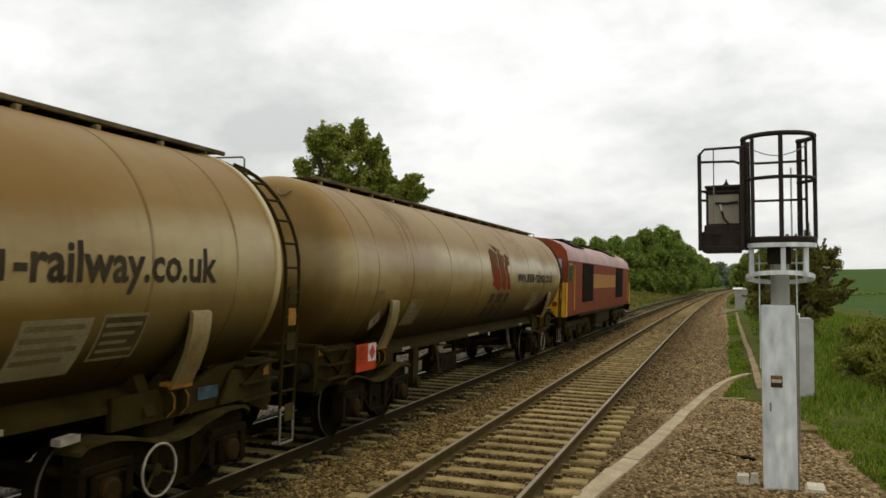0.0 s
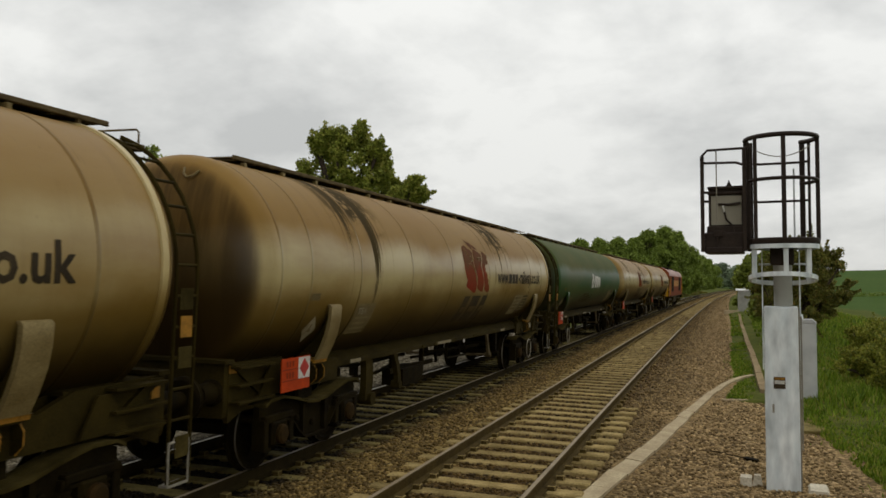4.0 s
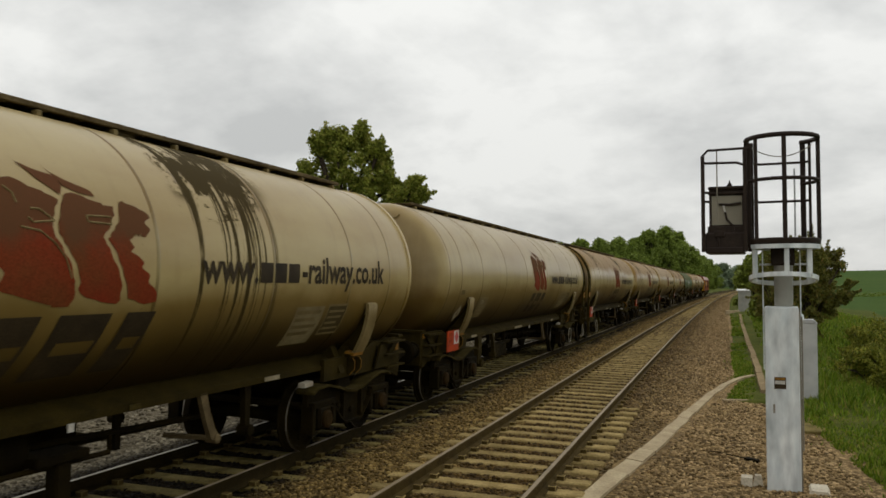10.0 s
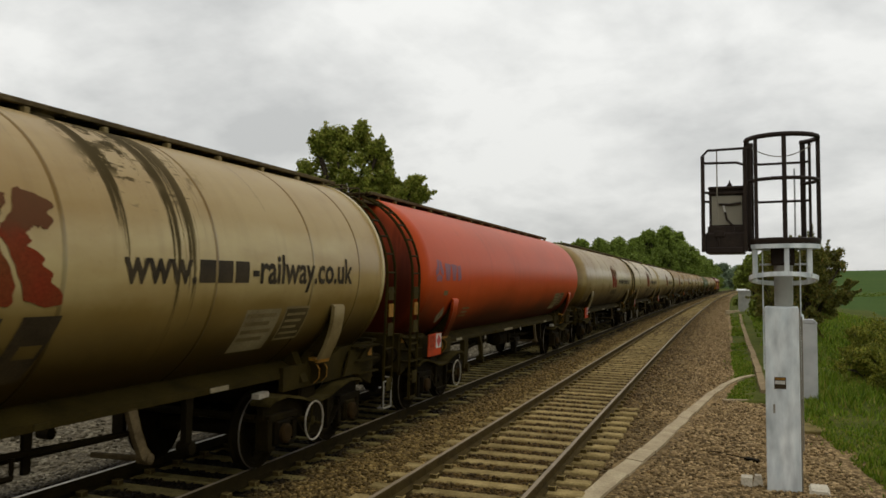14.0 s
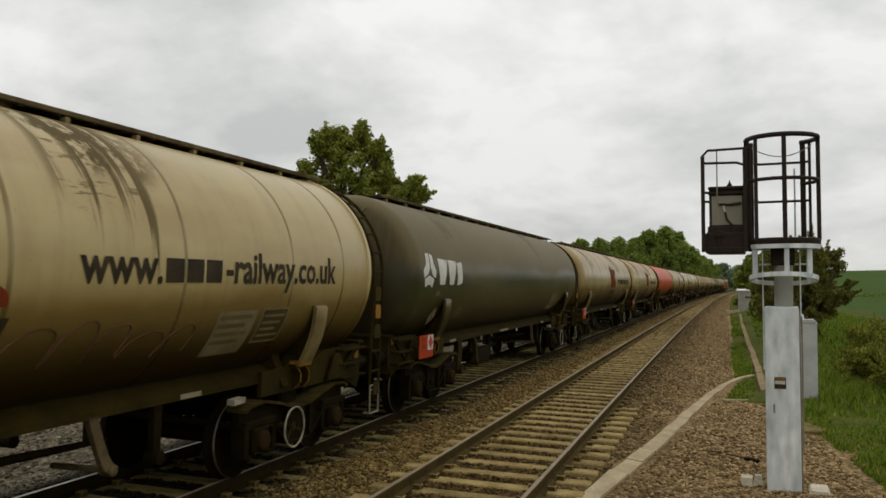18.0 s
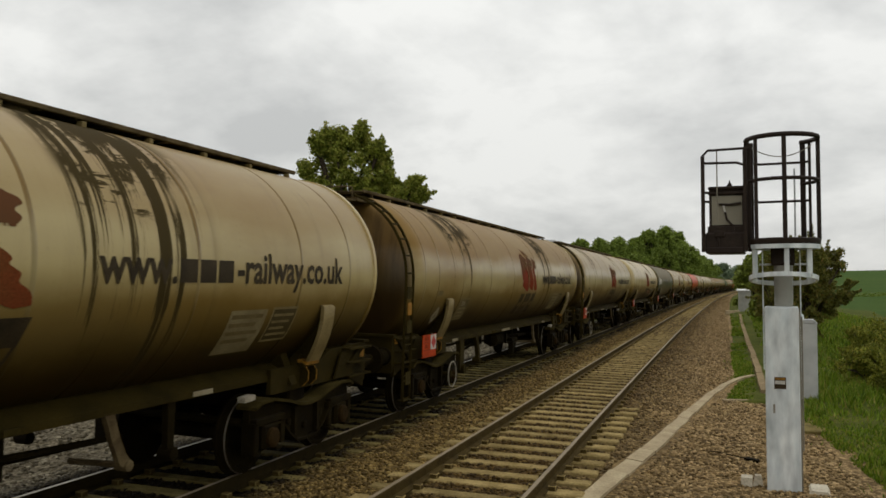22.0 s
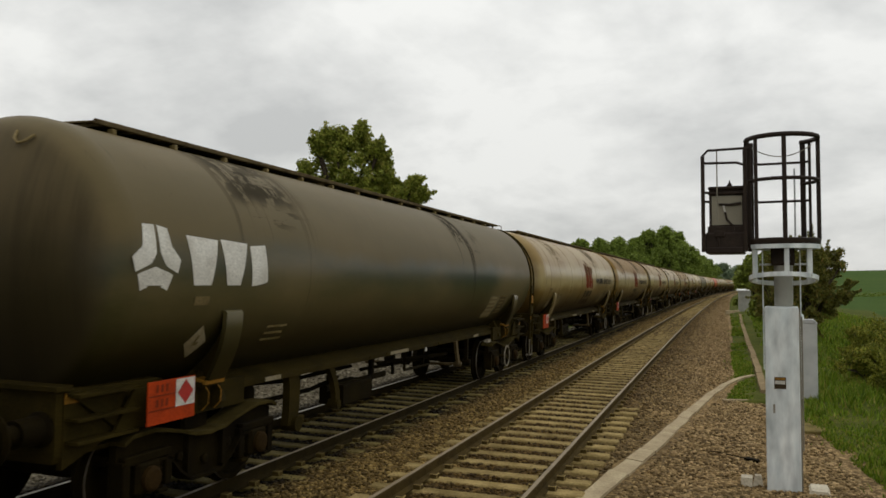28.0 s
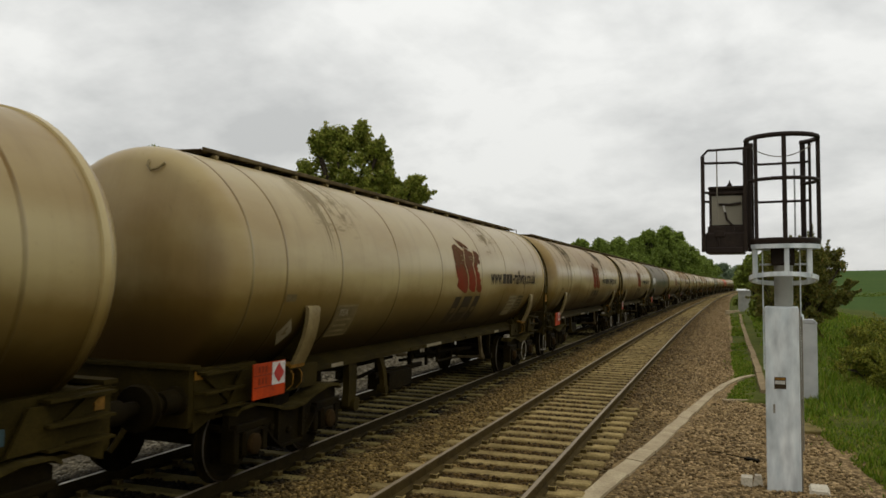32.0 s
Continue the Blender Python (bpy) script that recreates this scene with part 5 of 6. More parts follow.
    put("board_edge", shared("bedge", mesh_board_edge), wagon)
    for i in range(4):
        put("notice_line", shared(("nline", i), lambda: mesh_strip(4.99, -0.54 - 0.085 * i, 0.46 - 0.06 * (i % 3), 0.035, M_FAINT)), wagon)
    sets = build_bogie(wagon, -6.2) + build_bogie(wagon, 6.2)
    return wagon, sets


# ---- diesel locomotive ----
def build_loco():
    loco = tagged(new("diesel_locomotive"), "maroon diesel locomotive with a gold band and yellow ends", "locomotive")
    half = 10.1
    sec = [(1.32, 1.10), (1.32, 3.05), (1.22, 3.38), (0.98, 3.62), (0.55, 3.80), (0.0, 3.86)]

    def skin(y):
        out = []
        for x, z in sec:
            pull = 0.0 if z < 2.3 else (z - 2.3) * 0.42
            out.append((x, (half - pull) * y, z))
        return out + [(-x, yy, z) for x, yy, z in reversed(out[:-1])]
    bm = bmesh.new()
    rings = [[bm.verts.new(p) for p in skin(s)] for s in (-1, 1)]
    mid = [[bm.verts.new((p[0], yy, p[2])) for p in skin(1)] for yy in (-7.6, 7.6)]
    order = [rings[0], mid[0], mid[1], rings[1]]
    for a, b in zip(order, order[1:]):
        n = len(a)
        for i in range(n):
            f = bm.faces.new((a[i], a[(i + 1) % n], b[(i + 1) % n], b[i]))
            if 1 <= i <= 8:
                f.material_index = 1
    bm.faces.new(rings[0]); bm.faces.new(list(reversed(rings[1])))
    bmesh.ops.recalc_face_normals(bm, faces=bm.faces[:])
    bmesh.ops.bevel(bm, geom=[e for e in bm.edges if e.calc_face_angle(0) > 1.0], offset=0.05, segments=2, affect="EDGES")
    part("body", bm, [M_MAROON, M_ROOF], loco)
    for s in (1, -1):
        bm = bmesh.new()
        slab(bm, [(-3.9, 2.06), (3.4, 2.06), (3.4, 2.64), (-3.9, 2.64)], s * 1.322, s * 1.327, "x")
        part("gold_band", bm, M_GOLD, loco)
        for y0, y1 in ((-6.7, -4.0), (3.5, 6.4)):
            g = bmesh.new()
            slab(g, [(y0, 1.55), (y1, 1.55), (y1, 3.02), (y0, 3.02)], s * 1.328, s * 1.335, "x")
            z = 1.6
            while z < 2.98:
                box(g, min(s * 1.335, s * 1.355), max(s * 1.335, s * 1.355), y0 + 0.04, y1 - 0.04, z, z + 0.035)
                z += 0.09
            part("side_grille", g, M_UNDER, loco)
        for y0, y1 in ((-9.6, -8.9), (8.9, 9.6)):
            w = bmesh.new()
            slab(w, [(y0, 2.35), (y1, 2.35), (y1, 2.95), (y0, 2.95)], s * 1.323, s * 1.33, "x")
            part("cab_side_window", w, M_GLASSY, loco)
            h = bmesh.new()
            yd = y1 + 0.25 if y0 < 0 else y0 - 0.25
            sweep(h, [(s * 1.36, yd, 1.3), (s * 1.36, yd, 2.9)], 0.018, 6)
            part("door_handrail", h, M_YELLOW, loco)
    for s in (1, -1):
        bm = bmesh.new()
        slab(bm, [(-1.3, 1.12), (1.3, 1.12), (1.3, 2.28), (-1.3, 2.28)], s * half, s * (half + 0.012), "y")
        part("yellow_end_panel", bm, M_YELLOW, loco)
        bm = bmesh.new()
        for x in (-1.29, 1.29):
            slab(bm, [(s * (half - 0.3), 1.12), (s * half, 1.12), (s * half, 2.28), (s * (half - 0.3), 2.28)], x * 1.0245 - 0.003, x * 1.0245 + 0.003, "x")
        part("yellow_corner", bm, M_YELLOW, loco)
        for x0, x1 in ((-1.15, -0.08), (0.08, 1.15)):
            w = bmesh.new()
            q = [w.verts.new(p) for p in ((x0, s * (half - 0.03), 2.4), (x1, s * (half - 0.03), 2.4), (x1 * 0.96, s * (half - 0.32), 3.08), (x0 * 0.96, s * (half - 0.32), 3.08))]
            f = w.faces.new(q)
            r = bmesh.ops.extrude_face_region(w, geom=[f])
            bmesh.ops.translate(w, verts=[v for v in r["geom"] if isinstance(v, bmesh.types.BMVert)], vec=(0, s * 0.03, 0.01))
            bmesh.ops.recalc_face_normals(w, faces=w.faces[:])
            part("windscreen", w, M_WINDSCREEN, loco)
        bm = bmesh.new()
        slab(bm, [(-1.3, 0.75), (1.3, 0.75), (1.32, 1.1), (-1.32, 1.1)], s * (half - 0.05), s * (half + 0.08), "y")
        part("buffer_beam", bm, M_UNDER, loco)
        for x in (-0.87, 0.87):
            bm = bmesh.new()
            lathe(bm, [(s * (half + 0.08), 0.14), (s * (half + 0.35), 0.12), (s * (half + 0.5), 0.09), (s * (half + 0.5), 0.23), (s * (half + 0.55), 0.23)], 18, "y", (x, 0, 1.06))
            part("buffer", bm, M_UNDER, loco)
        for x in (-0.95, 0.95):
            bm = bmesh.new()
            lathe(bm, [(s * (half + 0.01), 0.09), (s * (half + 0.05), 0.09), (s * (half + 0.06), 0.05)], 14, "y", (x, 0, 1.55))
            part("tail_lamp", bm, M_LOGO, loco)
    bm = bmesh.new()
    for y0, y1 in ((-7.0, -5.4), (-2.0, -0.6), (2.4, 4.8)):
        box(bm, -0.6, 0.6, y0, y1, 3.80, 3.92, 0.03)
    part("roof_vents", bm, M_UNDER, loco)
    for s in (1, -1):
        for y0, y1 in ((-7.2, -4.6), (3.4, 5.6)):
            bm = bmesh.new()
            slab(bm, [(s * 0.62, 3.79), (s * 1.02, 3.61), (s * 1.04, 3.65), (s * 0.64, 3.83)], y0, y1, "y")
            part("roof_radiator", bm, M_UNDER, loco, "dark sloping radiator grille on the roof", smooth=0)
        bm = bmesh.new()
        slab(bm, [(-7.4, 1.04), (7.4, 1.04), (7.4, 1.14), (-7.4, 1.14)], s * 1.325, s * 1.335, "x")
        part("valance", bm, M_SOLE, loco, smooth=0)
    bm = bmesh.new()
    box(bm, -1.2, 1.2, -2.2, 2.2, 0.45, 1.08, 0.1)
    part("fuel_tank", bm, M_SOLE, loco)
    sets = []
    for y in (-6.4, 6.4):
        bogie = put("bogie", shared("loco_bolster", lambda: mesh_of("bogie", box(bmesh.new(), -0.9, 0.9, -2.4, 2.4, 0.62, 0.9, 0.04), M_UNDER, smooth=0)), loco, pose(0, y, 0))
        for s in (0, 180):
            bm = bmesh.new()
            slab(bm, [(-2.75, 0.72), (-2.5, 0.88), (2.5, 0.88), (2.75, 0.72), (2.6, 0.5), (1.6, 0.62), (0.6, 0.5), (-0.6, 0.5), (-1.6, 0.62), (-2.6, 0.5)], 1.02, 1.14, "x")
            for d in (-2.06, 0.0, 2.06):
                box(bm, 1.0, 1.22, d - 0.17, d + 0.17, 0.36, 0.66, 0.03)
                for e in (-0.36, 0.36):
                    lathe(bm, [(0.4, 0.1), (0.72, 0.1)], 10, "z", (1.13, d + e, 0))
            o = part("side_frame", bm, M_SOLE, bogie, smooth=0)
            o.matrix_basis = pose(0, 0, 0, 0, 0, s)
        sets += [put("wheelset", shared("wheelset", mesh_wheelset), bogie, pose(0, d, 0.455)) for d in (-2.06, 0.0, 2.06)]
    return loco, sets


# ---- signal post with its cage ----
def build_signal():
    sig = tagged(new("signal_post"), "galvanised box signal post with a black caged platform", "signal")
    sig.matrix_basis = pose(0.812, 11.62, 0, 0, 0, -3.9)
    bm = bmesh.new()
    box(bm, -0.238, 0.174, -0.2, 0.2, -0.35, 2.02, 0.012)
    part("post_casing", bm, M_GALV, sig)
    bm = bmesh.new()
    box(bm, -0.25, 0.19, -0.21, 0.21, -0.37, -0.335, 0.006)
    box(bm, 0.1745, 0.192, -0.19, -0.16, -0.33, 1.98)
    part("casing_trim", bm, M_BACK, sig, "grey edge trim", smooth=0)
    bm = bmesh.new()
    lathe(bm, [(2.03, 0.115), (2.9, 0.115)], 24, "z")
    part("column", bm, M_CABGREY, sig)

    bm = bmesh.new()
    box(bm, -0.15, 0.14, -0.13, 0.15, 2.56, 2.84, 0.015)
    part("cable_box", bm, M_CAGE, sig, "dark cable box under the platform", smooth=0)
    for z, slope, ring in ((2.385, 0.15, 0.425), (2.80, 0.0, 0.45)):
        b = bmesh.new()
        n = 32
        for i in range(n):
            a0, a1 = 2 * math.pi * i / n, 2 * math.pi * (i + 1) / n
            q = []
            for r in (ring - 0.036, ring):
                for a in (a0, a1):
                    for h in (-0.028, 0.028):
                        q.append(b.verts.new((r * math.cos(a), r * math.sin(a), z + h - slope * r * math.sin(a))))
            for f in ((0, 1, 3, 2), (4, 6, 7, 5), (1, 5, 7, 3), (0, 2, 6, 4)):
                b.faces.new([q[j] for j in f])
        bmesh.ops.remove_doubles(b, verts=b.verts[:], dist=1e-4)
        bmesh.ops.recalc_face_normals(b, faces=b.faces[:])
        part("guard_hoop", b, M_GALV, sig, smooth=40)
    for a in (-145, -84, -40, 40, 150, 100):
        t = radians(a)
        b = bmesh.new()
        x, y = 0.41 * math.cos(t), 0.41 * math.sin(t)
        box(b, x - 0.03, x + 0.03, y - 0.012, y + 0.012, 2.375 - 0.15 * y, 2.80, 0.004)
        part("guard_strut", b, M_GALV, sig, smooth=0)
    b = bmesh.new()
    for z in (2.58,):
        sweep(b, [(-0.3, 0.25, z), (0.3, 0.25, z)], 0.013, 6)
    for x in (-0.25, 0.20):
        sweep(b, [(x, -0.12, 1.2), (x, -0.12, 2.80)], 0.008, 6)
    part("conduit", b, M_GALV, sig)
    b = bmesh.new()
    lathe(b, [(2.83, 0.45), (2.85, 0.46), (2.90, 0.46), (2.91, 0.44)], 32, "z")
    part("platform_deck", b, M_CAGE, sig)
    for z, r in ((4.225, 0.032), (3.665, 0.024)):
        b = bmesh.new()
        sweep(b, [(0.44 * math.cos(radians(a)), 0.44 * math.sin(radians(a)), z) for a in range(-195, 58, 9)], r, 8)
        part("cage_hoop", b, M_CAGE, sig, smooth=60)
    for a, wide, top in ((-135, 0.024, 4.225), (-86, 0.028, 4.235), (0, 0.026, 4.22), (38, 0.018, 4.21), (53, 0.034, 4.21), (150, 0.028, 4.235), (180, 0.024, 4.2)):
        t = radians(a)
        b = bmesh.new()
        x, y = 0.44 * math.cos(t), 0.44 * math.sin(t)
        box(b, x - wide, x + wide, y - 0.02, y + 0.02, 2.88, top, 0.006)
        part("cage_upright", b, M_CAGE, sig, smooth=0)
    for z in (3.435, 3.955):
        b = bmesh.new()
        sweep(b, [(-0.36, 0.25, z), (-0.27, 0.36, z), (0.26, 0.355, z), (0.34, 0.28, z)], 0.017, 6)
        part("cage_rail", b, M_CAGE, sig)
    b = bmesh.new()
    sweep(b, [(0.16, 0.4, 2.9), (0.16, 0.4, 3.88)], 0.012, 6)
    part("cage_rod", b, M_GALV, sig)
    b = bmesh.new()
    pts = [(-0.36 + 0.72 * i / 14, -0.2, 3.97 + 0.13 * (2 * i / 14 - 1) ** 2) for i in range(15)]
    for p, q in zip(pts, pts[1:]):
        sweep(b, [p, q], 0.007, 5)
    part("safety_chain", b, M_BACK, sig)
    # side platform with the signal head, seen from behind
    b = bmesh.new()
    box(b, -0.946, -0.47, -0.3, 0.3, 2.72, 2.80, 0.01)
    part("side_platform", b, M_CAGE, sig, smooth=0)
    for x, y, top in ((-0.972, -0.28, 4.02), (-0.445, -0.28, 4.10), (-0.395, -0.20, 4.16)):
        b = bmesh.new()
        box(b, x - 0.024, x + 0.024, y - 0.024, y + 0.024, 2.74, top, 0.006)
        part("platform_upright", b, M_CAGE, sig, smooth=0)
    for line in ([(-0.40, -0.28, 4.095), (-0.905, -0.28, 4.09), (-0.972, -0.28, 4.02)], [(-0.445, -0.28, 3.87), (-0.54, -0.28, 3.91), (-0.972, -0.28, 3.922)], [(-0.972, -0.28, 3.53), (-0.90, -0.24, 3.53)], [(-0.972, -0.28, 3.41), (-0.90, -0.24, 3.41)]):
        b = bmesh.new()
        sweep(b, line, 0.017, 6)
        part("platform_rail", b, M_CAGE, sig)
    b = bmesh.new()
    sweep(b, [(-0.793, -0.27, 3.12), (-0.793, -0.27, 4.085)], 0.008, 6)
    part("cage_rod", b, M_BACK, sig)
    b = bmesh.new()
    box(b, -0.905, -0.455, -0.16, 0.22, 3.06, 3.60, 0.015)
    box(b, -0.915, -0.45, -0.20, -0.13, 3.575, 3.615, 0.01)
    box(b, -0.915, -0.45, -0.20, -0.13, 3.505, 3.54, 0.01)
    box(b, -0.955, -0.42, -0.24, 0.24, 2.76, 3.0, 0.02)
    box(b, -0.925, -0.45, -0.21, 0.2, 2.98, 3.085, 0.015)
    slab(b, [(-0.70, 3.6), (-0.59, 3.6), (-0.63, 3.66), (-0.645, 3.71), (-0.66, 3.66)], -0.12, -0.02, "y")
    part("signal_head", b, M_CAGE, sig, smooth=0)
    b = bmesh.new()
    box(b, -0.872, -0.487, -0.172, -0.161, 3.10, 3.49, 0.004)
    part("back_door", b, M_DOOR, sig, "grey back door of the signal head", smooth=0)
    b = bmesh.new()
    sweep(b, [(-0.78, -0.19, 3.375), (-0.64, -0.20, 3.365), (-0.50, -0.19, 3.385)], 0.016, 6)
    sweep(b, [(-0.70, -0.2, 3.27), (-0.68, -0.2, 3.17), (-0.60, -0.21, 3.08), (-0.585, -0.21, 2.98)], 0.013, 6)
    part("cable", b, M_CAGE, sig)
    b = bmesh.new()
    sweep(b, [(-0.72, -0.19, 3.36), (-0.705, -0.2, 3.27)], 0.013, 6)
    part("cable_sleeve", b, M_PALE, sig, "pale cable sleeve")
    b = bmesh.new()
    box(b, -0.84, -0.71, -0.262, -0.24, 2.94, 3.02, 0.005)
    sweep(b, [(-0.79, -0.25, 2.94), (-0.785, -0.25, 2.80)], 0.014, 6)
    part("junction_box", b, M_CAGE, sig, smooth=0)
    b = bmesh.new()
    box(b, -0.13, 0.01, -0.206, -0.2, 0.97, 1.12, mat=0)
    box(b, -0.12, 0.0, -0.208, -0.206, 1.085, 1.115, mat=1)
    box(b, -0.12, 0.0, -0.208, -0.206, 1.03, 1.075, mat=2)
    part("small_label", b, [M_BLACK, M_AMBER, M_WHITE], sig, "small dark label with amber and white bars", smooth=0)
    b = bmesh.new()
    box(b, -0.15, -0.125, -0.206, -0.2, 0.66, 0.77)
    part("lock_slot", b, M_BACK, sig, smooth=0)
    b = bmesh.new()
    sweep(b, [(0.205, -0.18, 0.2), (0.208, -0.18, 1.75), (0.204, -0.18, 1.9)], 0.010, 6)
    part("side_conduit", b, M_BACK, sig)
    for x0, x1, y0, y1, top, lean in ((-0.56, -0.42, -0.1, 0.1, 0.14, 0.0), (-0.40, -0.30, -0.06, 0.04, 0.17, 0.03), (0.26, 0.50, -0.22, 0.2, 0.07, 0.06)):
        s = tagged(new("footing_slab"), "pale concrete footing slab beside the signal post", "concrete slab", group="footing slabs")
        s.matrix_basis = pose(0.812, 11.62, -0.36, 0, 0, -3.9)
        b = bmesh.new()
        slab(b, [(x0 - lean, -0.05), (x1 + lean, -0.05), (x1 - lean * 0.4, top), (x0 + lean * 0.4, top)], y0, y1, "y")
        s.data = None
        part("slab", b, M_SLAB, s, smooth=0)


def build_cabinet(x, y, z, w, d, h, label, roof):
    cab = tagged(new("equipment_cabinet"), label, "cabinet")
    cab.matrix_basis = pose(x, y, z, 0, 0, -5)
    b = bmesh.new()
    box(b, -w / 2, w / 2, -d / 2, d / 2, -0.2, h - 0.08, 0.012)
    part("body", b, M_CABGREY if roof else M_CABINET, cab, smooth=0)
    b = bmesh.new()
    if roof:
        slab(b, [(-d / 2 - 0.1, h - 0.08), (d / 2 + 0.1, h - 0.08), (d / 2 + 0.1, h + 0.10), (-d / 2 - 0.1, h - 0.0)], -w / 2 - 0.15, w / 2 + 0.15, "x")
        part("roof", b, M_ROOFWHITE, cab, "white overhanging roof", smooth=0)
        for s in (-1, 1):
            b = bmesh.new()
            box(b, min(0.01 * s, s * (w / 2 - 0.04)), max(0.01 * s, s * (w / 2 - 0.04)), -d / 2 - 0.012, -d / 2, 0.12, h - 0.2, 0.003)
            part("door", b, M_CABGREY, cab, smooth=0)
    else:
        slab(b, [(-w / 2 - 0.012, h - 0.08), (w / 2 + 0.012, h - 0.08), (w / 2 * 0.7, h), (-w / 2 * 0.7, h)], -d / 2 - 0.012, d / 2 + 0.012, "y")
        part("lid", b, M_CABINET, cab, smooth=0)
        b = bmesh.new()
        lathe(b, [(-d / 2 - 0.02, 0.03), (-d / 2, 0.03)], 12, "y", (-w * 0.22, 0, h - 0.22))
        part("lock", b, M_BACK, cab)
        b = bmesh.new()
        lathe(b, [(0.0, 0.09), (0.05, 0.11), (0.12, 0.1), (0.16, 0.03)], 14, "z", (-w * 0.35, -d * 0.2, h - 0.02))
        part("cable_gland", b, M_GALV, cab)
    return cab


def strip_along(points, width, z0, z1, name, mat, label, pieces=1.0):
    """A run of trough lids along a line: each lid a part of its own."""
    run = tagged(new(name), label, "cable trough", kind="structure")
    pts = [Vector((x, y, 0)) for x, y in points]
    dist = [0.0]
    for a, b in zip(pts, pts[1:]):
        dist.append(dist[-1] + (b - a).length)

    def at(s):
        i = max(j for j in range(len(dist)) if dist[j] <= s + 1e-9)
        i = min(i, len(pts) - 2)
        t = (s - dist[i]) / (dist[i + 1] - dist[i])
        return pts[i].lerp(pts[i + 1], t)
    rng = random.Random(5)
    s = 0.0
    while s < dist[-1] - 0.05:
        e = min(s + pieces, dist[-1])
        a, b = at(s), at(e)
        d0, d1 = (at(min(s + 0.1, dist[-1])) - at(max(s - 0.1, 0))).normalized(), (at(min(e + 0.1, dist[-1])) - at(max(e - 0.1, 0))).normalized()
        n0, n1 = Vector((-d0.y, d0.x, 0)), Vector((-d1.y, d1.x, 0))
        w = width if isinstance(width, float) else None
        b0, b1 = (w, w) if w else (float(np.interp(s / dist[-1], [0, 1], width)), float(np.interp(e / dist[-1], [0, 1], width)))
        g = d0 * 0.006
        tilt, shift = rng.uniform(-0.006, 0.006), rng.uniform(-0.014, 0.014)
        a, b = a + n0 * shift, b + n1 * shift
        corners = [a + g + n0 * b0 / 2, a + g - n0 * b0 / 2, b - g - n1 * b1 / 2, b - g + n1 * b1 / 2]
        me = raw_mesh("lid", [(c.x, c.y, z0) for c in corners] + [(c.x, c.y, max(z1, ballast_height(c.x - bend(c.y), c.y) + 0.035) + tilt) for c in corners], [(3, 2, 1, 0), (4, 5, 6, 7), (0, 1, 5, 4), (1, 2, 6, 5), (2, 3, 7, 6), (3, 0, 4, 7)], mat)
        put("lid", me, run)
        s = e
    return run


# ---- plants ----
def leaf_material(name, dark, light, warm=None):
    m = bpy.data.materials.new(name)
    m.use_nodes = True
    n, k = nodes_of(m.node_tree)
    out, b, g, r = n.new("ShaderNodeOutputMaterial"), n.new("ShaderNodeBsdfPrincipled"), n.new("ShaderNodeNewGeometry"), n.new("ShaderNodeValToRGB")
    e = r.color_ramp.elements
    e[0].color, e[1].color = (*dark, 1), (*(warm or light), 1)
    x = e.new(0.75); x.color = (*light, 1)
    k.new(g.outputs["Random Per Island"], r.inputs[0])
    tr, mx = n.new("ShaderNodeBsdfTranslucent"), n.new("ShaderNodeMixShader")
    k.new(r.outputs[0], b.inputs["Base Color"]); k.new(r.outputs[0], tr.inputs[0])
    b.inputs["Roughness"].default_value = 0.6
    b.inputs["Specular IOR Level"].default_value = 0.2
    mx.inputs[0].default_value = 0.3
    k.new(b.outputs[0], mx.inputs[1]); k.new(tr.outputs[0], mx.inputs[2]); k.new(mx.outputs[0], out.inputs[0])
    return m


M_BARK = material("bark", (0.075, 0.055, 0.038), (0.045, 0.035, 0.026), 0.9, scale=6, amount=0.5, bump=0.5)
M_LEAF_MID = leaf_material("mid_green_leaves", (0.065, 0.085, 0.012), (0.26, 0.31, 0.05))
M_LEAF_TREE = leaf_material("olive_green_leaves", (0.09, 0.11, 0.014), (0.30, 0.33, 0.048), (0.34, 0.30, 0.06))
M_LEAF_FRESH = leaf_material("fresh_green_leaves", (0.12, 0.165, 0.028), (0.24, 0.31, 0.052))
M_LEAF_DULL = leaf_material("dull_brown_green_leaves", (0.06, 0.062, 0.012), (0.20, 0.20, 0.036), (0.27, 0.18, 0.045))
# distance haze is painted into these paler, greyer leaf colours
M_LEAF_FAR = leaf_material("hazed_green_leaves", (0.16, 0.21, 0.13), (0.25, 0.31, 0.19))
M_GRASS = leaf_material("grass_blades", (0.055, 0.098, 0.006), (0.19, 0.275, 0.018), (0.28, 0.235, 0.055))
M_SCRUB = leaf_material("yellowish_scrub_leaves", (0.06, 0.074, 0.009), (0.27, 0.29, 0.034), (0.38, 0.30, 0.055))


def leaf_cloud(rng, clumps, per, size):
    """Leaves scattered through the outer part of many small clumps: (x, y, z, r)."""
    c = np.repeat(np.array([q[:3] for q in clumps]), per, 0)
    r = np.repeat(np.array([q[3] for q in clumps]), per)
    d = rng.normal(size=(len(c), 3))
    d /= np.linalg.norm(d, axis=1)[:, None]
    p = c + d * (r * rng.uniform(0.3, 1.3, len(c)))[:, None]
    a = rng.normal(size=(len(c), 3)); a /= np.linalg.norm(a, axis=1)[:, None]
    b = np.cross(a, rng.normal(size=(len(c), 3))); b /= np.linalg.norm(b, axis=1)[:, None]
    s = (size * rng.uniform(0.55, 1.3, len(c)))[:, None]
    v = np.stack([p - a * s, p + b * s * 0.5, p + a * s, p - b * s * 0.5], 1).reshape(-1, 3)
    f = np.arange(len(v)).reshape(-1, 4)
    return v, f


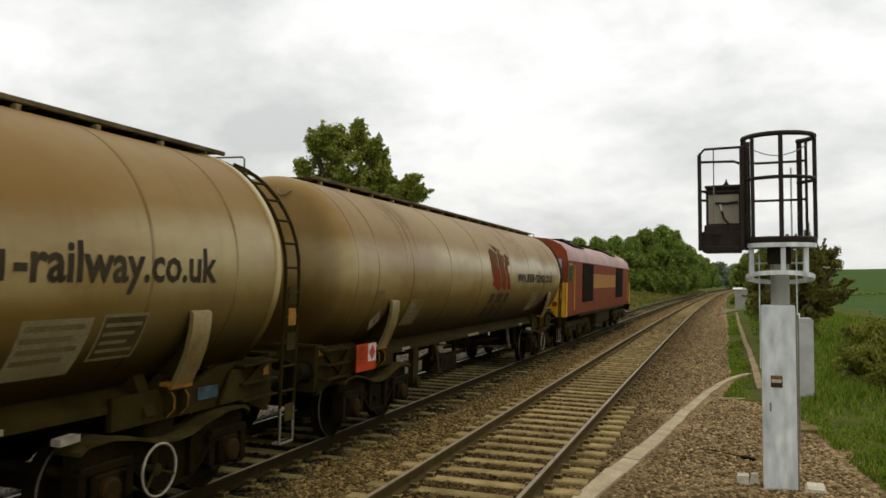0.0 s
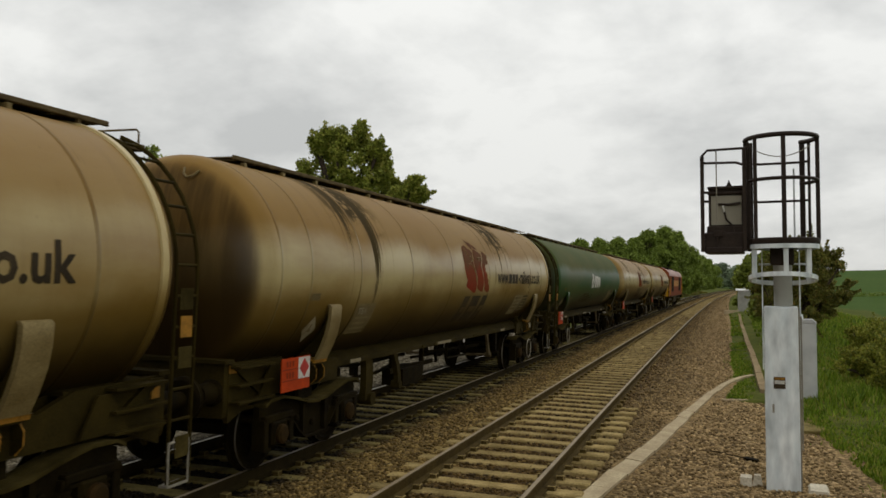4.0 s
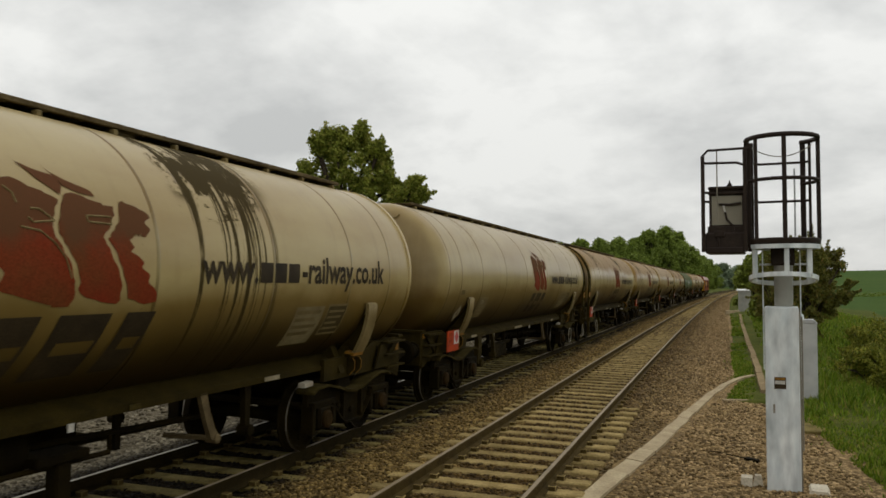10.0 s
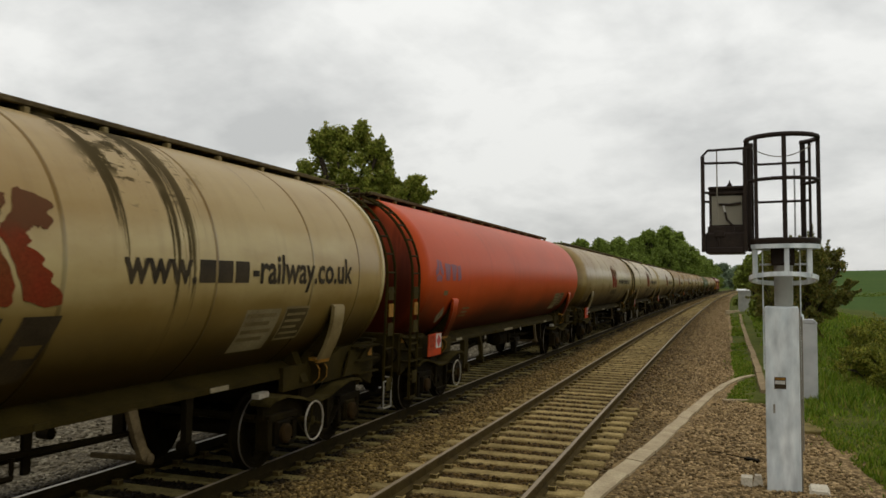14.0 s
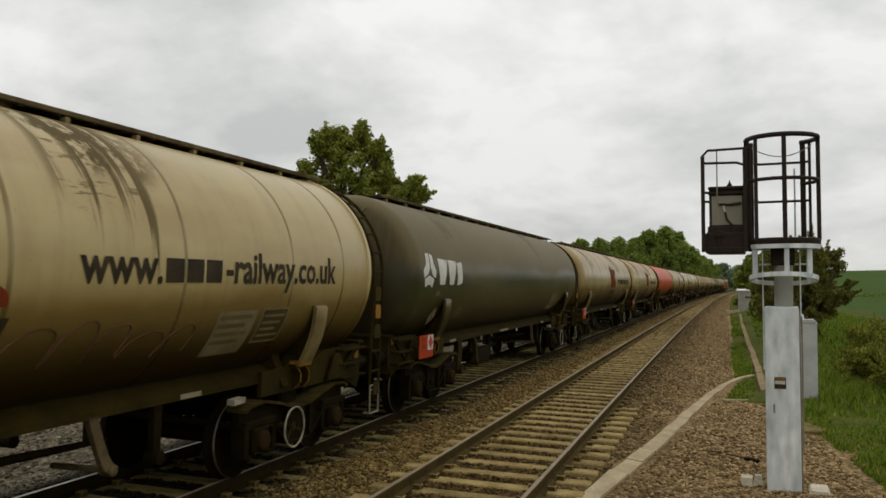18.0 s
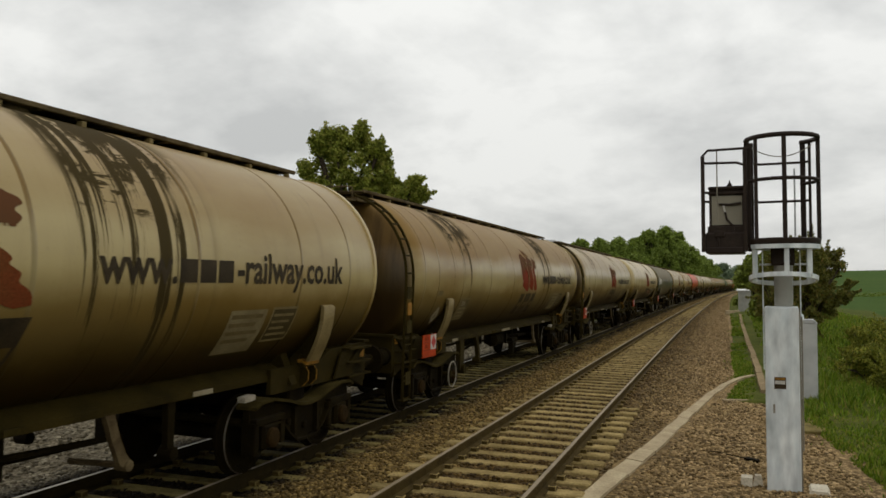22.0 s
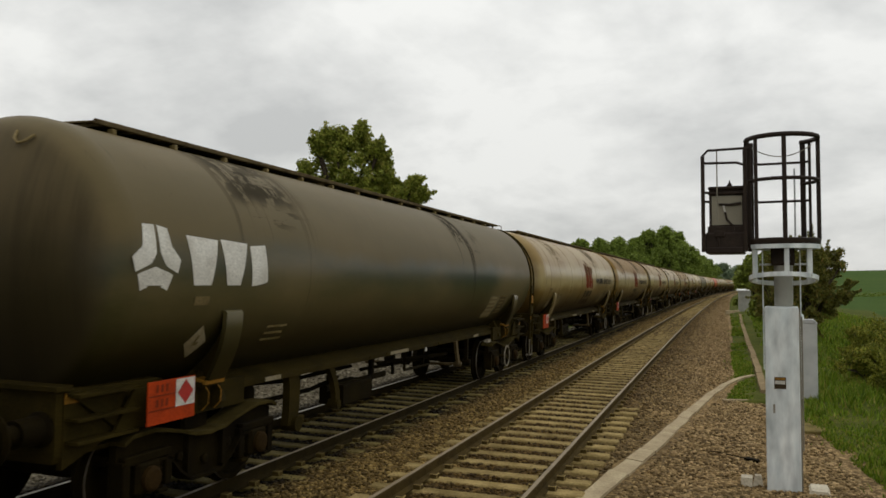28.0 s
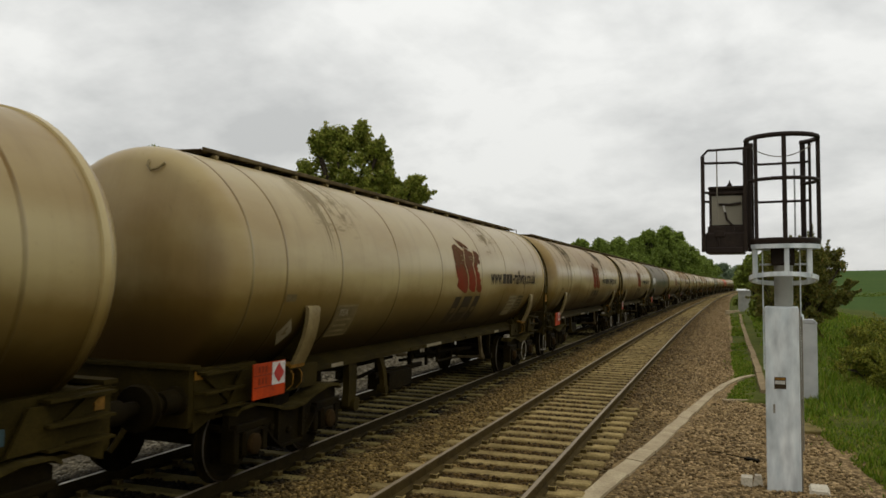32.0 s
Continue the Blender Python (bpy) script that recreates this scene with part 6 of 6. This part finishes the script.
def build_tree(x, y, z, height, spread, seed, label, mat, leaf, per=60, clumps=70, low=0.18, name="tree", category="tree", lobes=None, group="", puff=(0.10, 0.22), shoots=0, reach=(0.3, 0.75)):
    rng = np.random.default_rng(seed)
    tree = tagged(new(name), label, category, group=group)
    tree.matrix_basis = pose(x, y, z)
    b = bmesh.new()
    lean = rng.uniform(-0.03, 0.03, 2) * height
    r0 = 0.018 * height + 0.06
    sweep(b, [(lean[0] * t, lean[1] * t, height * 0.75 * t - 0.25) for t in np.linspace(0, 1, 6)], r0, 9)
    for v in b.verts:
        t = max(0.0, v.co.z) / (height * 0.75)
        cx, cy = lean[0] * t, lean[1] * t
        f = 1.15 - 0.85 * t
        v.co.x, v.co.y = cx + (v.co.x - cx) * f, cy + (v.co.y - cy) * f
    part("trunk", b, M_BARK, tree)
    balls = []
    lobes = lobes or [(rng.normal(0, 0.42), rng.normal(0, 0.42), rng.uniform(0.35, 0.9), rng.uniform(0.28, 0.5)) for _ in range(9)]
    for _ in range(clumps):
        l = lobes[int(rng.integers(len(lobes)))]
        d = rng.normal(size=3); d /= np.linalg.norm(d)
        d *= l[3] * rng.uniform(0.4, 1.0) ** 0.5
        balls.append((l[0] * spread + d[0] * spread, l[1] * spread + d[1] * spread, max(low * height, l[2] * height + d[2] * height * 0.42), spread * rng.uniform(*puff)))
    limb = bmesh.new()
    for q in balls[:: max(1, len(balls) // 22)]:
        t = rng.uniform(0.3, 0.7)
        root = Vector((lean[0] * t, lean[1] * t, height * 0.75 * t))
        tip = Vector(q[:3])
        midp = root.lerp(tip, 0.5) + Vector((0, 0, 0.05 * height))
        sweep(limb, [root, midp, tip], 0.006 * height + 0.012, 5)
    part("branchwork", limb, M_BARK, tree)
    v, f = leaf_cloud(rng, balls, per, leaf)
    if shoots:
        tips = []
        for _ in range(shoots):
            q = balls[int(rng.integers(len(balls)))]
            d = np.array([q[0], q[1], q[2] - 0.45 * height]) + rng.normal(0, 0.3, 3) * spread
            d = d / np.linalg.norm(d) + (0, 0, 0.02)
            out = spread * rng.uniform(*reach)
            tips += [(*(np.array(q[:3]) + d * out * k / 7), spread * (0.075 - 0.007 * k)) for k in range(1, 8)]
        w, g = leaf_cloud(rng, tips, max(10, per // 14), leaf)
        v, f = np.concatenate([v, w]), np.concatenate([f, g + len(v)])
    put("crown", leaf_mesh("crown", v, f, mat), tree)
    return tree


def build_grass():
    rng = np.random.default_rng(11)
    pts = []
    n = 170000
    y = 11 + 75 * rng.random(n) ** 2.0
    edge = np.interp(y, [11, 12, 13, 17, 19.5, 20, 25, 32, 53, 98], [2.1, 2.0, 1.9, 1.55, 1.35, 0.1, 0.35, 0.3, 0.5, 0.2])
    u = edge + rng.random(n) ** 1.4 * 9 - np.where(rng.random(n) < 0.06, rng.random(n) ** 2 * 0.5, 0.0)
    patch = np.array([noise.noise(Vector((a * 0.55, b * 0.4, 2.0))) for a, b in zip(u, y)])
    trough = np.abs(u - np.interp(y, [20, 22, 31, 42, 53, 98], [0.95, 1.1, 1.22, 1.32, 1.45, 2.0])) < 0.28
    tuft = np.array([noise.noise(Vector((a * 2.1, b * 1.6, 7.0))) for a, b in zip(u, y)])
    luck = rng.random(n)
    curve = np.abs(u - np.interp(y, [19.5, 20.7, 23.3, 24.5, 25.4, 25.6], [-0.4, -0.2, 0.25, 0.55, 0.95, 9.0])) < 0.24
    keep = (patch + 0.6 * tuft > 0.10 + 0.4 * luck) | ((y < 18.5) & (u > edge + 0.4) & (luck < 0.62)) | ((y < 18.5) & (luck < 0.28 + 0.5 * tuft)) | ((y > 20) & (y < 34) & (u < 0.9))
    keep |= (u > edge + 1.5) & (y > 18) & (luck < 0.45)
    keep |= np.hypot(u - 1.9, y - 19.95) < 0.55
    keep &= ~((y > 16.3) & (y < 19.9) & (u > 1.9) & (u < 3.7) & (luck > 0.28))
    keep &= ~curve
    keep &= ~trough
    u, y, patch = u[keep], y[keep], (patch + 0.4 * tuft)[keep]
    h = np.where((y < 18.5) & (u > 2.5) & (u < 4.2), 0.9, 0.55) * (0.14 + 0.36 * np.clip(patch + 0.35, 0, 1)) * rng.uniform(0.5, 1.3, len(u)) * np.clip(0.35 + (u - np.interp(y, [11, 13, 20, 98], [2.0, 1.85, 1.0, 0.5])) * 0.5, 0.5, 1.3)
    z = np.array([max(ground_height(a + bend(b), b), -0.4) for a, b in zip(u, y)]) + np.clip((u - edge[keep]) * 0.5, -0.0, 0.06)
    x = u + BEND * y * y
    a = rng.uniform(0, 6.28, len(u))
    w = 0.006 + 0.0009 * y
    bend_x, bend_y = rng.normal(0, 0.35, len(u)) * h, rng.normal(0, 0.35, len(u)) * h
    p0 = np.stack([x - np.cos(a) * w, y - np.sin(a) * w, z], 1)
    p1 = np.stack([x + np.cos(a) * w, y + np.sin(a) * w, z], 1)
    p2 = np.stack([x + bend_x, y + bend_y, z + h], 1)
    v = np.stack([p0, p1, p2], 1).reshape(-1, 3)
    put("grass", leaf_mesh("grass", v, np.arange(len(v)).reshape(-1, 3), M_GRASS), label="uneven rough grass on the verge beside the line", kind="stuff", category="grass")


def verge_edge(y):
    """Where the stones give way to grass, right of the line."""
    return float(np.interp(y, [0, 11, 12, 13, 17, 19.4, 19.7, 25, 32, 53, 98, 190, 900], [2.5, 2.15, 2.05, 1.95, 1.55, 1.4, 0.05, 0.35, 0.3, 0.5, 0.2, -0.7, -1.0])) + 0.22 * noise.noise(Vector((y * 0.8, 4.0, 0))) + 0.14 * noise.noise(Vector((y * 3.1, 9.0, 0)))


def make_verge():
    """Rough ground of dry grass and earth between the stones and the fields."""
    us = [0, 0.14, 0.35, 0.6, 1.0] + list(np.arange(1.5, 12.1, 0.5))
    ys = list(np.arange(6, 30, 0.18)) + list(np.arange(30, 60, 0.6)) + list(np.arange(60, 240, 4.0))
    verts = []
    for y in ys:
        edge = verge_edge(y) - 0.12
        for d in us:
            u = edge + d
            x = u + bend(y)
            z = max(ground_height(x, y), -0.37) + 0.07 + 0.05 * noise.noise(Vector((u * 0.9, y * 0.9, 1)))
            z += 0.25 * float(np.clip(1 - abs(y - 79) / 6.0, 0, 1)) ** 0.5
            verts.append((x, y, (-0.5, -0.37, -0.33)[us.index(d)] if d < 0.5 else (z if d < 11.8 else z - 0.4)))
    w = len(us)
    faces = [(j * w + i, j * w + i + 1, (j + 1) * w + i + 1, (j + 1) * w + i) for j in range(len(ys) - 1) for i in range(w - 1)]
    m = material("dry_grass_ground", (0.092, 0.094, 0.018), (0.05, 0.066, 0.009), 0.95, scale=1.1, amount=0.55, fine=9.0, bump=0.6)
    me = raw_mesh("verge", verts, faces, m)
    me.shade_smooth()
    put("verge", me, label="rough verge of dry grass and bare earth", kind="structure", category="verge")


def make_far_bank():
    """Rough grassy bank between the far track and the row of trees."""
    us = list(np.arange(-24.0, -8.9, 1.0)) + [-8.6]
    ys = list(np.arange(48, 130, 2.0)) + list(np.arange(130, 420, 8.0))

    def level(u, y):
        z = float(np.interp(u, [-24, -17, -12, -9.4, -8.6], [0.9, 0.75, 0.15, -0.22, -0.7]))
        z -= 1.4 * float(np.clip((54 - y) / 6, 0, 1))
        return z + 0.16 * noise.noise(Vector((u * 0.45, y * 0.2, 6.0)))
    w = len(us)
    verts = [(u + bend(y), y, level(u, y)) for y in ys for u in us]
    faces = [(j * w + i, j * w + i + 1, (j + 1) * w + i + 1, (j + 1) * w + i) for j in range(len(ys) - 1) for i in range(w - 1)]
    me = raw_mesh("far_bank", verts, faces, material("rough_bank_grass", (0.105, 0.112, 0.026), (0.07, 0.09, 0.018), 0.95, scale=0.6, amount=0.6, fine=5.0, bump=0.6))
    me.shade_smooth()
    put("far_bank", me, label="rough grassy bank below the row of trees", kind="structure", category="bank")
    rng = np.random.default_rng(31)
    n = 26000
    y = 56 + 200 * rng.random(n) ** 1.6
    u = -9.3 - 12 * rng.random(n) ** 1.3
    h = rng.uniform(0.15, 0.55, n) * np.array([0.6 + 0.8 * noise.noise(Vector((a * 0.4, b * 0.25, 1.0))) for a, b in zip(u, y)])
    z = np.array([level(a, b) for a, b in zip(u, y)]) - 0.03
    x = u + BEND * y * y
    t, wide = rng.uniform(0, 6.28, n), 0.0011 * y
    p0 = np.stack([x - np.cos(t) * wide, y - np.sin(t) * wide, z], 1)
    p1 = np.stack([x + np.cos(t) * wide, y + np.sin(t) * wide, z], 1)
    p2 = np.stack([x + rng.normal(0, 0.3, n) * h, y, z + np.maximum(h, 0.05)], 1)
    v = np.stack([p0, p1, p2], 1).reshape(-1, 3)
    put("bank_grass", leaf_mesh("bank_grass", v, np.arange(len(v)).reshape(-1, 3), M_LEAF_DULL), label="rough olive grass on the far bank", kind="stuff", category="grass")


# ---- the place ----
make_ground()
make_verge()
make_far_bank()
make_ballast()
make_stones()
make_track("near_track", NEAR_X, 0.0, "near track of rusty rails on weathered sleepers")
make_track("far_track", FAR_X, FAR_Z, "far track under the train on weathered sleepers")
build_signal()
build_cabinet(1.88, 20.3, -0.2, 0.44, 0.4, 1.72, "narrow pale grey trackside cabinet standing in grass", False)
build_cabinet(2.22, 78.0, 0.07, 1.05, 0.6, 1.74, "grey relay cabinet with a white roof beside the line", True)
strip_along([(-1.62, 8.6), (-1.36, 10.7), (-1.02, 13.4), (-0.55, 17.8), (-0.2, 20.7), (0.25, 23.3), (0.55, 24.5), (0.95, 25.4)], (0.26, 0.14), -0.42, -0.285, "curved_trough", M_CONC, "pale concrete cable trough lids curving over the stones", 0.9)
strip_along([(1.02, 21.0), (1.15, 31), (1.25, 42.5), (1.38, 53.5), (1.62, 68.0), (1.72, 75)], 0.18, -0.42, -0.19, "verge_trough", M_TROUGH, "concrete cable trough lids running along the grass verge", 1.0)
strip_along([(0.05, 19.75), (0.95, 19.95)], 0.1, -0.42, -0.30, "edging_kerb", M_CONC, "thin pale concrete edging between stones and grass", 0.9)
strip_along([(0.55, 76.6), (1.7, 76.8)], 0.6, -0.42, 0.02, "cabinet_path", M_CONC, "pale crossing slab before the relay cabinet", 0.9)
dead = tagged(new("dark_cable"), "thin black cable lying across the stones", "cable")
b = bmesh.new()
sweep(b, [(-0.22, 13.75, -0.315), (-0.05, 13.6, -0.30), (0.15, 13.5, -0.315), (0.35, 13.3, -0.31)], 0.009, 5)
part("cable_run", b, M_UNDER, dead)
b = bmesh.new()
slab(b, [(0.33, 13.22), (0.52, 13.08), (0.55, 13.18), (0.40, 13.34)], -0.33, -0.29, "z")
part("cable_end", b, M_UNDER, dead, smooth=0)
loose = tagged(new("loose_lid"), "dirty concrete trough lid lying in the grass edge", "concrete slab")
b = bmesh.new()
slab(b, [(1.36, 15.9), (1.78, 15.95), (1.88, 16.85), (1.42, 16.9)], -0.36, -0.285, "z")
part("slab", b, M_DARKSLEEPER, loose, smooth=0)
build_grass()
build_tree(-25.6, 54.3, 0.0, 14.9, 6.2, 21, "tall broadleaf tree with an uneven mid-green crown", M_LEAF_TREE, 0.14, 80, 640, puff=(0.03, 0.085), shoots=120, reach=(0.05, 0.17),
           lobes=[(-.34, .0, .835, .10), (-.20, -.1, .865, .09), (-.10, 0, .885, .06), (-.30, .1, .76, .18), (.037, -.1, .80, .13), (.179, 0, .90, .045), (.13, .1, .855, .05), (.27, .1, .79, .10), (.42, -.1, .80, .05), (.40, .1, .74, .10), (.179, -.1, .70, .20), (-.104, .1, .66, .25), (.462, 0, .68, .09), (.547, .1, .63, .08), (.356, -.1, .62, .16), (.84, 0, .635, .04), (.89, 0, .58, .05), (.78, .1, .565, .05), (.66, 0, .57, .08), (-.52, 0, .72, .06), (-.48, .1, .64, .11), (.179, .1, .555, .32), (-.387, -.1, .583, .2), (.603, 0, .527, .15)])
build_tree(-39.0, 45.5, 0.0, 12.0, 3.6, 22, "broadleaf tree behind the line with a thin top", M_LEAF_MID, 0.16, 160, 70)
rng = random.Random(9)
for i, (u, y, h, s) in enumerate([(-35, 152, 9.6, 6.5), (-31, 150, 9.9, 6.5), (-27, 146, 9.6, 6), (-23.5, 150, 10.5, 6), (-20.5, 152, 10.6, 6), (-17.8, 156, 11.0, 6), (-15.0, 160, 11.2, 6), (-10.4, 168, 13.5, 7), (-12.8, 164, 12.8, 6), (-8.6, 178, 13.2, 6.5), (-8.0, 192, 12.0, 6), (-9, 208, 12, 6), (-9.5, 232, 11.5, 6), (-9.5, 262, 11.5, 7), (-9, 300, 12, 7), (-9, 340, 12, 7)]):
    build_tree(u - 2.0 + bend(y) * 0.6, y, -0.4, h * 1.045, s, 40 + i, "dense green broadleaf tree in the lineside row", M_LEAF_FRESH, 0.26, 80, 330, low=0.03, group="lineside trees", puff=(0.05, 0.13), shoots=45, reach=(0.05, 0.14),
               lobes=[(0, 0, .78, .34), (-.4, 0, .62, .36), (.4, .1, .62, .36), (0, -.3, .5, .5), (-.5, 0, .3, .4), (.5, 0, .3, .4), (0, -.4, .2, .5), (.1, 0, .9, .15)])
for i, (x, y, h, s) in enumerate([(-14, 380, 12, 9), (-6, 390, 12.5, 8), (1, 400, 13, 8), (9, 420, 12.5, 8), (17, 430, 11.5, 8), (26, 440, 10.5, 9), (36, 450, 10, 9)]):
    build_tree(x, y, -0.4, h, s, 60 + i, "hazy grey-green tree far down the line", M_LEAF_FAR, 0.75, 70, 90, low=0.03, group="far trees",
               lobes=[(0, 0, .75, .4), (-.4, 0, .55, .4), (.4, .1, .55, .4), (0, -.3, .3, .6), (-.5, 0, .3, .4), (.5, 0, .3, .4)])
for i, (u, y, h, s) in enumerate([(3.4, 60, 5.9, 2.0), (2.5, 82, 6.0, 2.0), (3.8, 100, 7.0, 2.6), (4.6, 130, 8, 3.2), (5, 170, 9, 4), (6, 230, 10, 5), (7, 300, 11, 6)]):
    build_tree(u + bend(y), y, -0.4, h, s, 80 + i, "green lineside thorn tree on the verge", M_LEAF_MID, 0.17 + 0.001 * y, 110, 80, low=0.03, group="verge thorn trees",
               lobes=[(0, 0, .75, .35), (-.4, 0, .55, .4), (.4, .1, .55, .4), (0, -.3, .3, .6), (-.4, 0, .2, .4), (.4, 0, .2, .4)])
for i, (u, y, h, s) in enumerate([(2.95, 33, 3.7, 1.2), (3.7, 38, 4.1, 1.4), (2.6, 41, 3.9, 1.2), (4.1, 47, 4.0, 1.6)]):
    build_tree(u, y, -0.4, h, s, 100 + i, "dull brownish-green hawthorn bush on the verge", M_LEAF_DULL, 0.06, 300, 130, low=0.04, name="bush", category="bush", group="hawthorn bushes", puff=(0.07, 0.16), shoots=60)
for i, (u, y, h, s) in enumerate([(3.95, 20.8, 1.0, 0.75), (3.55, 23.5, 0.95, 0.6), (4.6, 24.5, 1.2, 0.9), (4.2, 28, 1.3, 0.8), (5.4, 30, 1.3, 1.0), (4.5, 18.2, 0.8, 0.6)]):
    build_tree(u, y, -0.35, h, s, 120 + i, "low scrub bush with yellowish new leaves", M_SCRUB, 0.035, 220, 60, low=0.05, name="scrub_bush", category="bush", group="scrub bushes", shoots=30)
hedge = tagged(new("field_hedge"), "low dark green hedge across the crop field", "hedge")
hedge.matrix_basis = pose(13.0, 160.0, ground_height(24.0, 160.0))
seed = np.random.default_rng(77)
v, f = leaf_cloud(seed, [(0.5 * i, seed.normal(0, 0.2), 0.2 + 0.2 * seed.random(), 0.3 + 0.2 * seed.random()) for i in range(90)], 40, 0.16)
put("leaves", leaf_mesh("leaves", v, f, M_LEAF_FRESH), hedge)


# ---- the train ----
LIVERY = {2: (M_GREEN, "dark green tank wagon with a pale emblem and a scrawl", (-1.3, M_PALE, 1.0, 0.13)), 10: (M_RED, "bright red tank wagon with a faint dark emblem", (-7.45, M_TEAL, 0.68)),
          13: (M_DARK, "blackish olive tank wagon with a white emblem", (-7.65, M_PALE)), 21: (M_DARKGREEN, "blackish green tank wagon with a white emblem", (-7.84, M_PALE))}
REAR_LADDER = {2, 6, 8, 10, 15, 16, 17, 18, 22, 25}
# crown dust, spilt oil and paleness of each wagon's tank, and how far its couplings let it stray
COATS = {0: (0.8, 0.3, 0.45), 1: (0.9, 0.8, 0.45), 2: (1.0, 0.0, 0.5), 3: (1.0, 0.7, 0.5), 4: (0.8, 0.4, 0.55), 5: (0.95, 0.9, 0.6), 6: (0.9, 0.6, 0.5), 7: (0.25, 0.25, 0.4), 8: (0.2, 1.0, 0.65),
         9: (0.5, 0.28, 0.5), 10: (0.15, 0.0, 0.5), 11: (0.55, 0.62, 0.9), 12: (0.4, 0.5, 0.5), 13: (0.9, 0.3, 0.5), 14: (0.15, 0.5, 0.85), 15: (0.4, 0.5, 0.45), 16: (0.85, 0.8, 0.5), 17: (0.45, 1.0, 0.6),
         18: (0.65, 0.7, 0.5), 19: (1.0, 0.8, 0.35), 20: (0.5, 0.5, 0.5), 21: (0.8, 0.6, 0.5), 22: (0.6, 0.7, 0.5), 23: (0.65, 0.8, 0.55), 24: (0.3, 0.4, 0.6), 25: (0.5, 0.5, 0.5)}
STRAY = {2: -0.10, 3: -0.12, 6: 0.08, 7: -0.10, 10: -0.06, 15: 0.06, 17: 0.05, 19: -0.18, 22: -0.07, 23: 0.06}
TRAIN = []
for i in range(26):
    paint, label, emblem = LIVERY.get(i, (M_GREY, "cream tank wagon stained brown, with a red emblem", None))
    TRAIN.append((7.0 - PITCH_WAGON * i + STRAY.get(i, 0.0), *build_wagon(paint, label, i in REAR_LADDER, emblem, -0.15 if i in (1, 9) else 0.0, COATS[i], 1.0 if i in REAR_LADDER or i in (3, 11, 19) else 0.6 if i in (13, 21) else 0.15, M_BLUE if i in (1, 5, 9, 25) else M_LABEL if i == 3 else None)))
put("painted_scrawl", mesh_scrawl(-2.9, (0.085, 0.066, 0.030)), TRAIN[2][1], None, "faint brownish painted scrawl")
put("painted_scrawl", mesh_scrawl(1.4, (0.17, 0.085, 0.045)), TRAIN[14][1], None, "faint red painted scrawl")
TRAIN.append((7.0 + PITCH_WAGON / 2 + 10.67, *build_loco()))


# ---- motion ----
def travelled(t):
    """How far along the line the first wagon's reference mark is at t seconds."""
    u = t / 32.0
    return 11.227 + 403.73 * u + 1.829 * u ** 2 + 20.212 * u ** 3 - 7.658 * u ** 4


def on_line(s):
    return pose(FAR_X + bend(s), s, FAR_Z + CANT * 0.7525, 0, math.degrees(CANT), -math.degrees(math.atan(2 * BEND * s)))


def motions():
    seconds = list(range(33))
    steps = [i / FPS for i in range(32 * FPS + 1)]
    for offset, thing, sets in TRAIN:
        walk(thing, [(t, on_line(travelled(t) + offset)) for t in seconds])
    for offset, thing, sets in TRAIN:
        for w in sets:
            y = w.matrix_basis.translation.y
            walk(w, [(t, pose(0, y, 0.455, -math.degrees(travelled(t) / 0.455))) for t in steps])


motions()
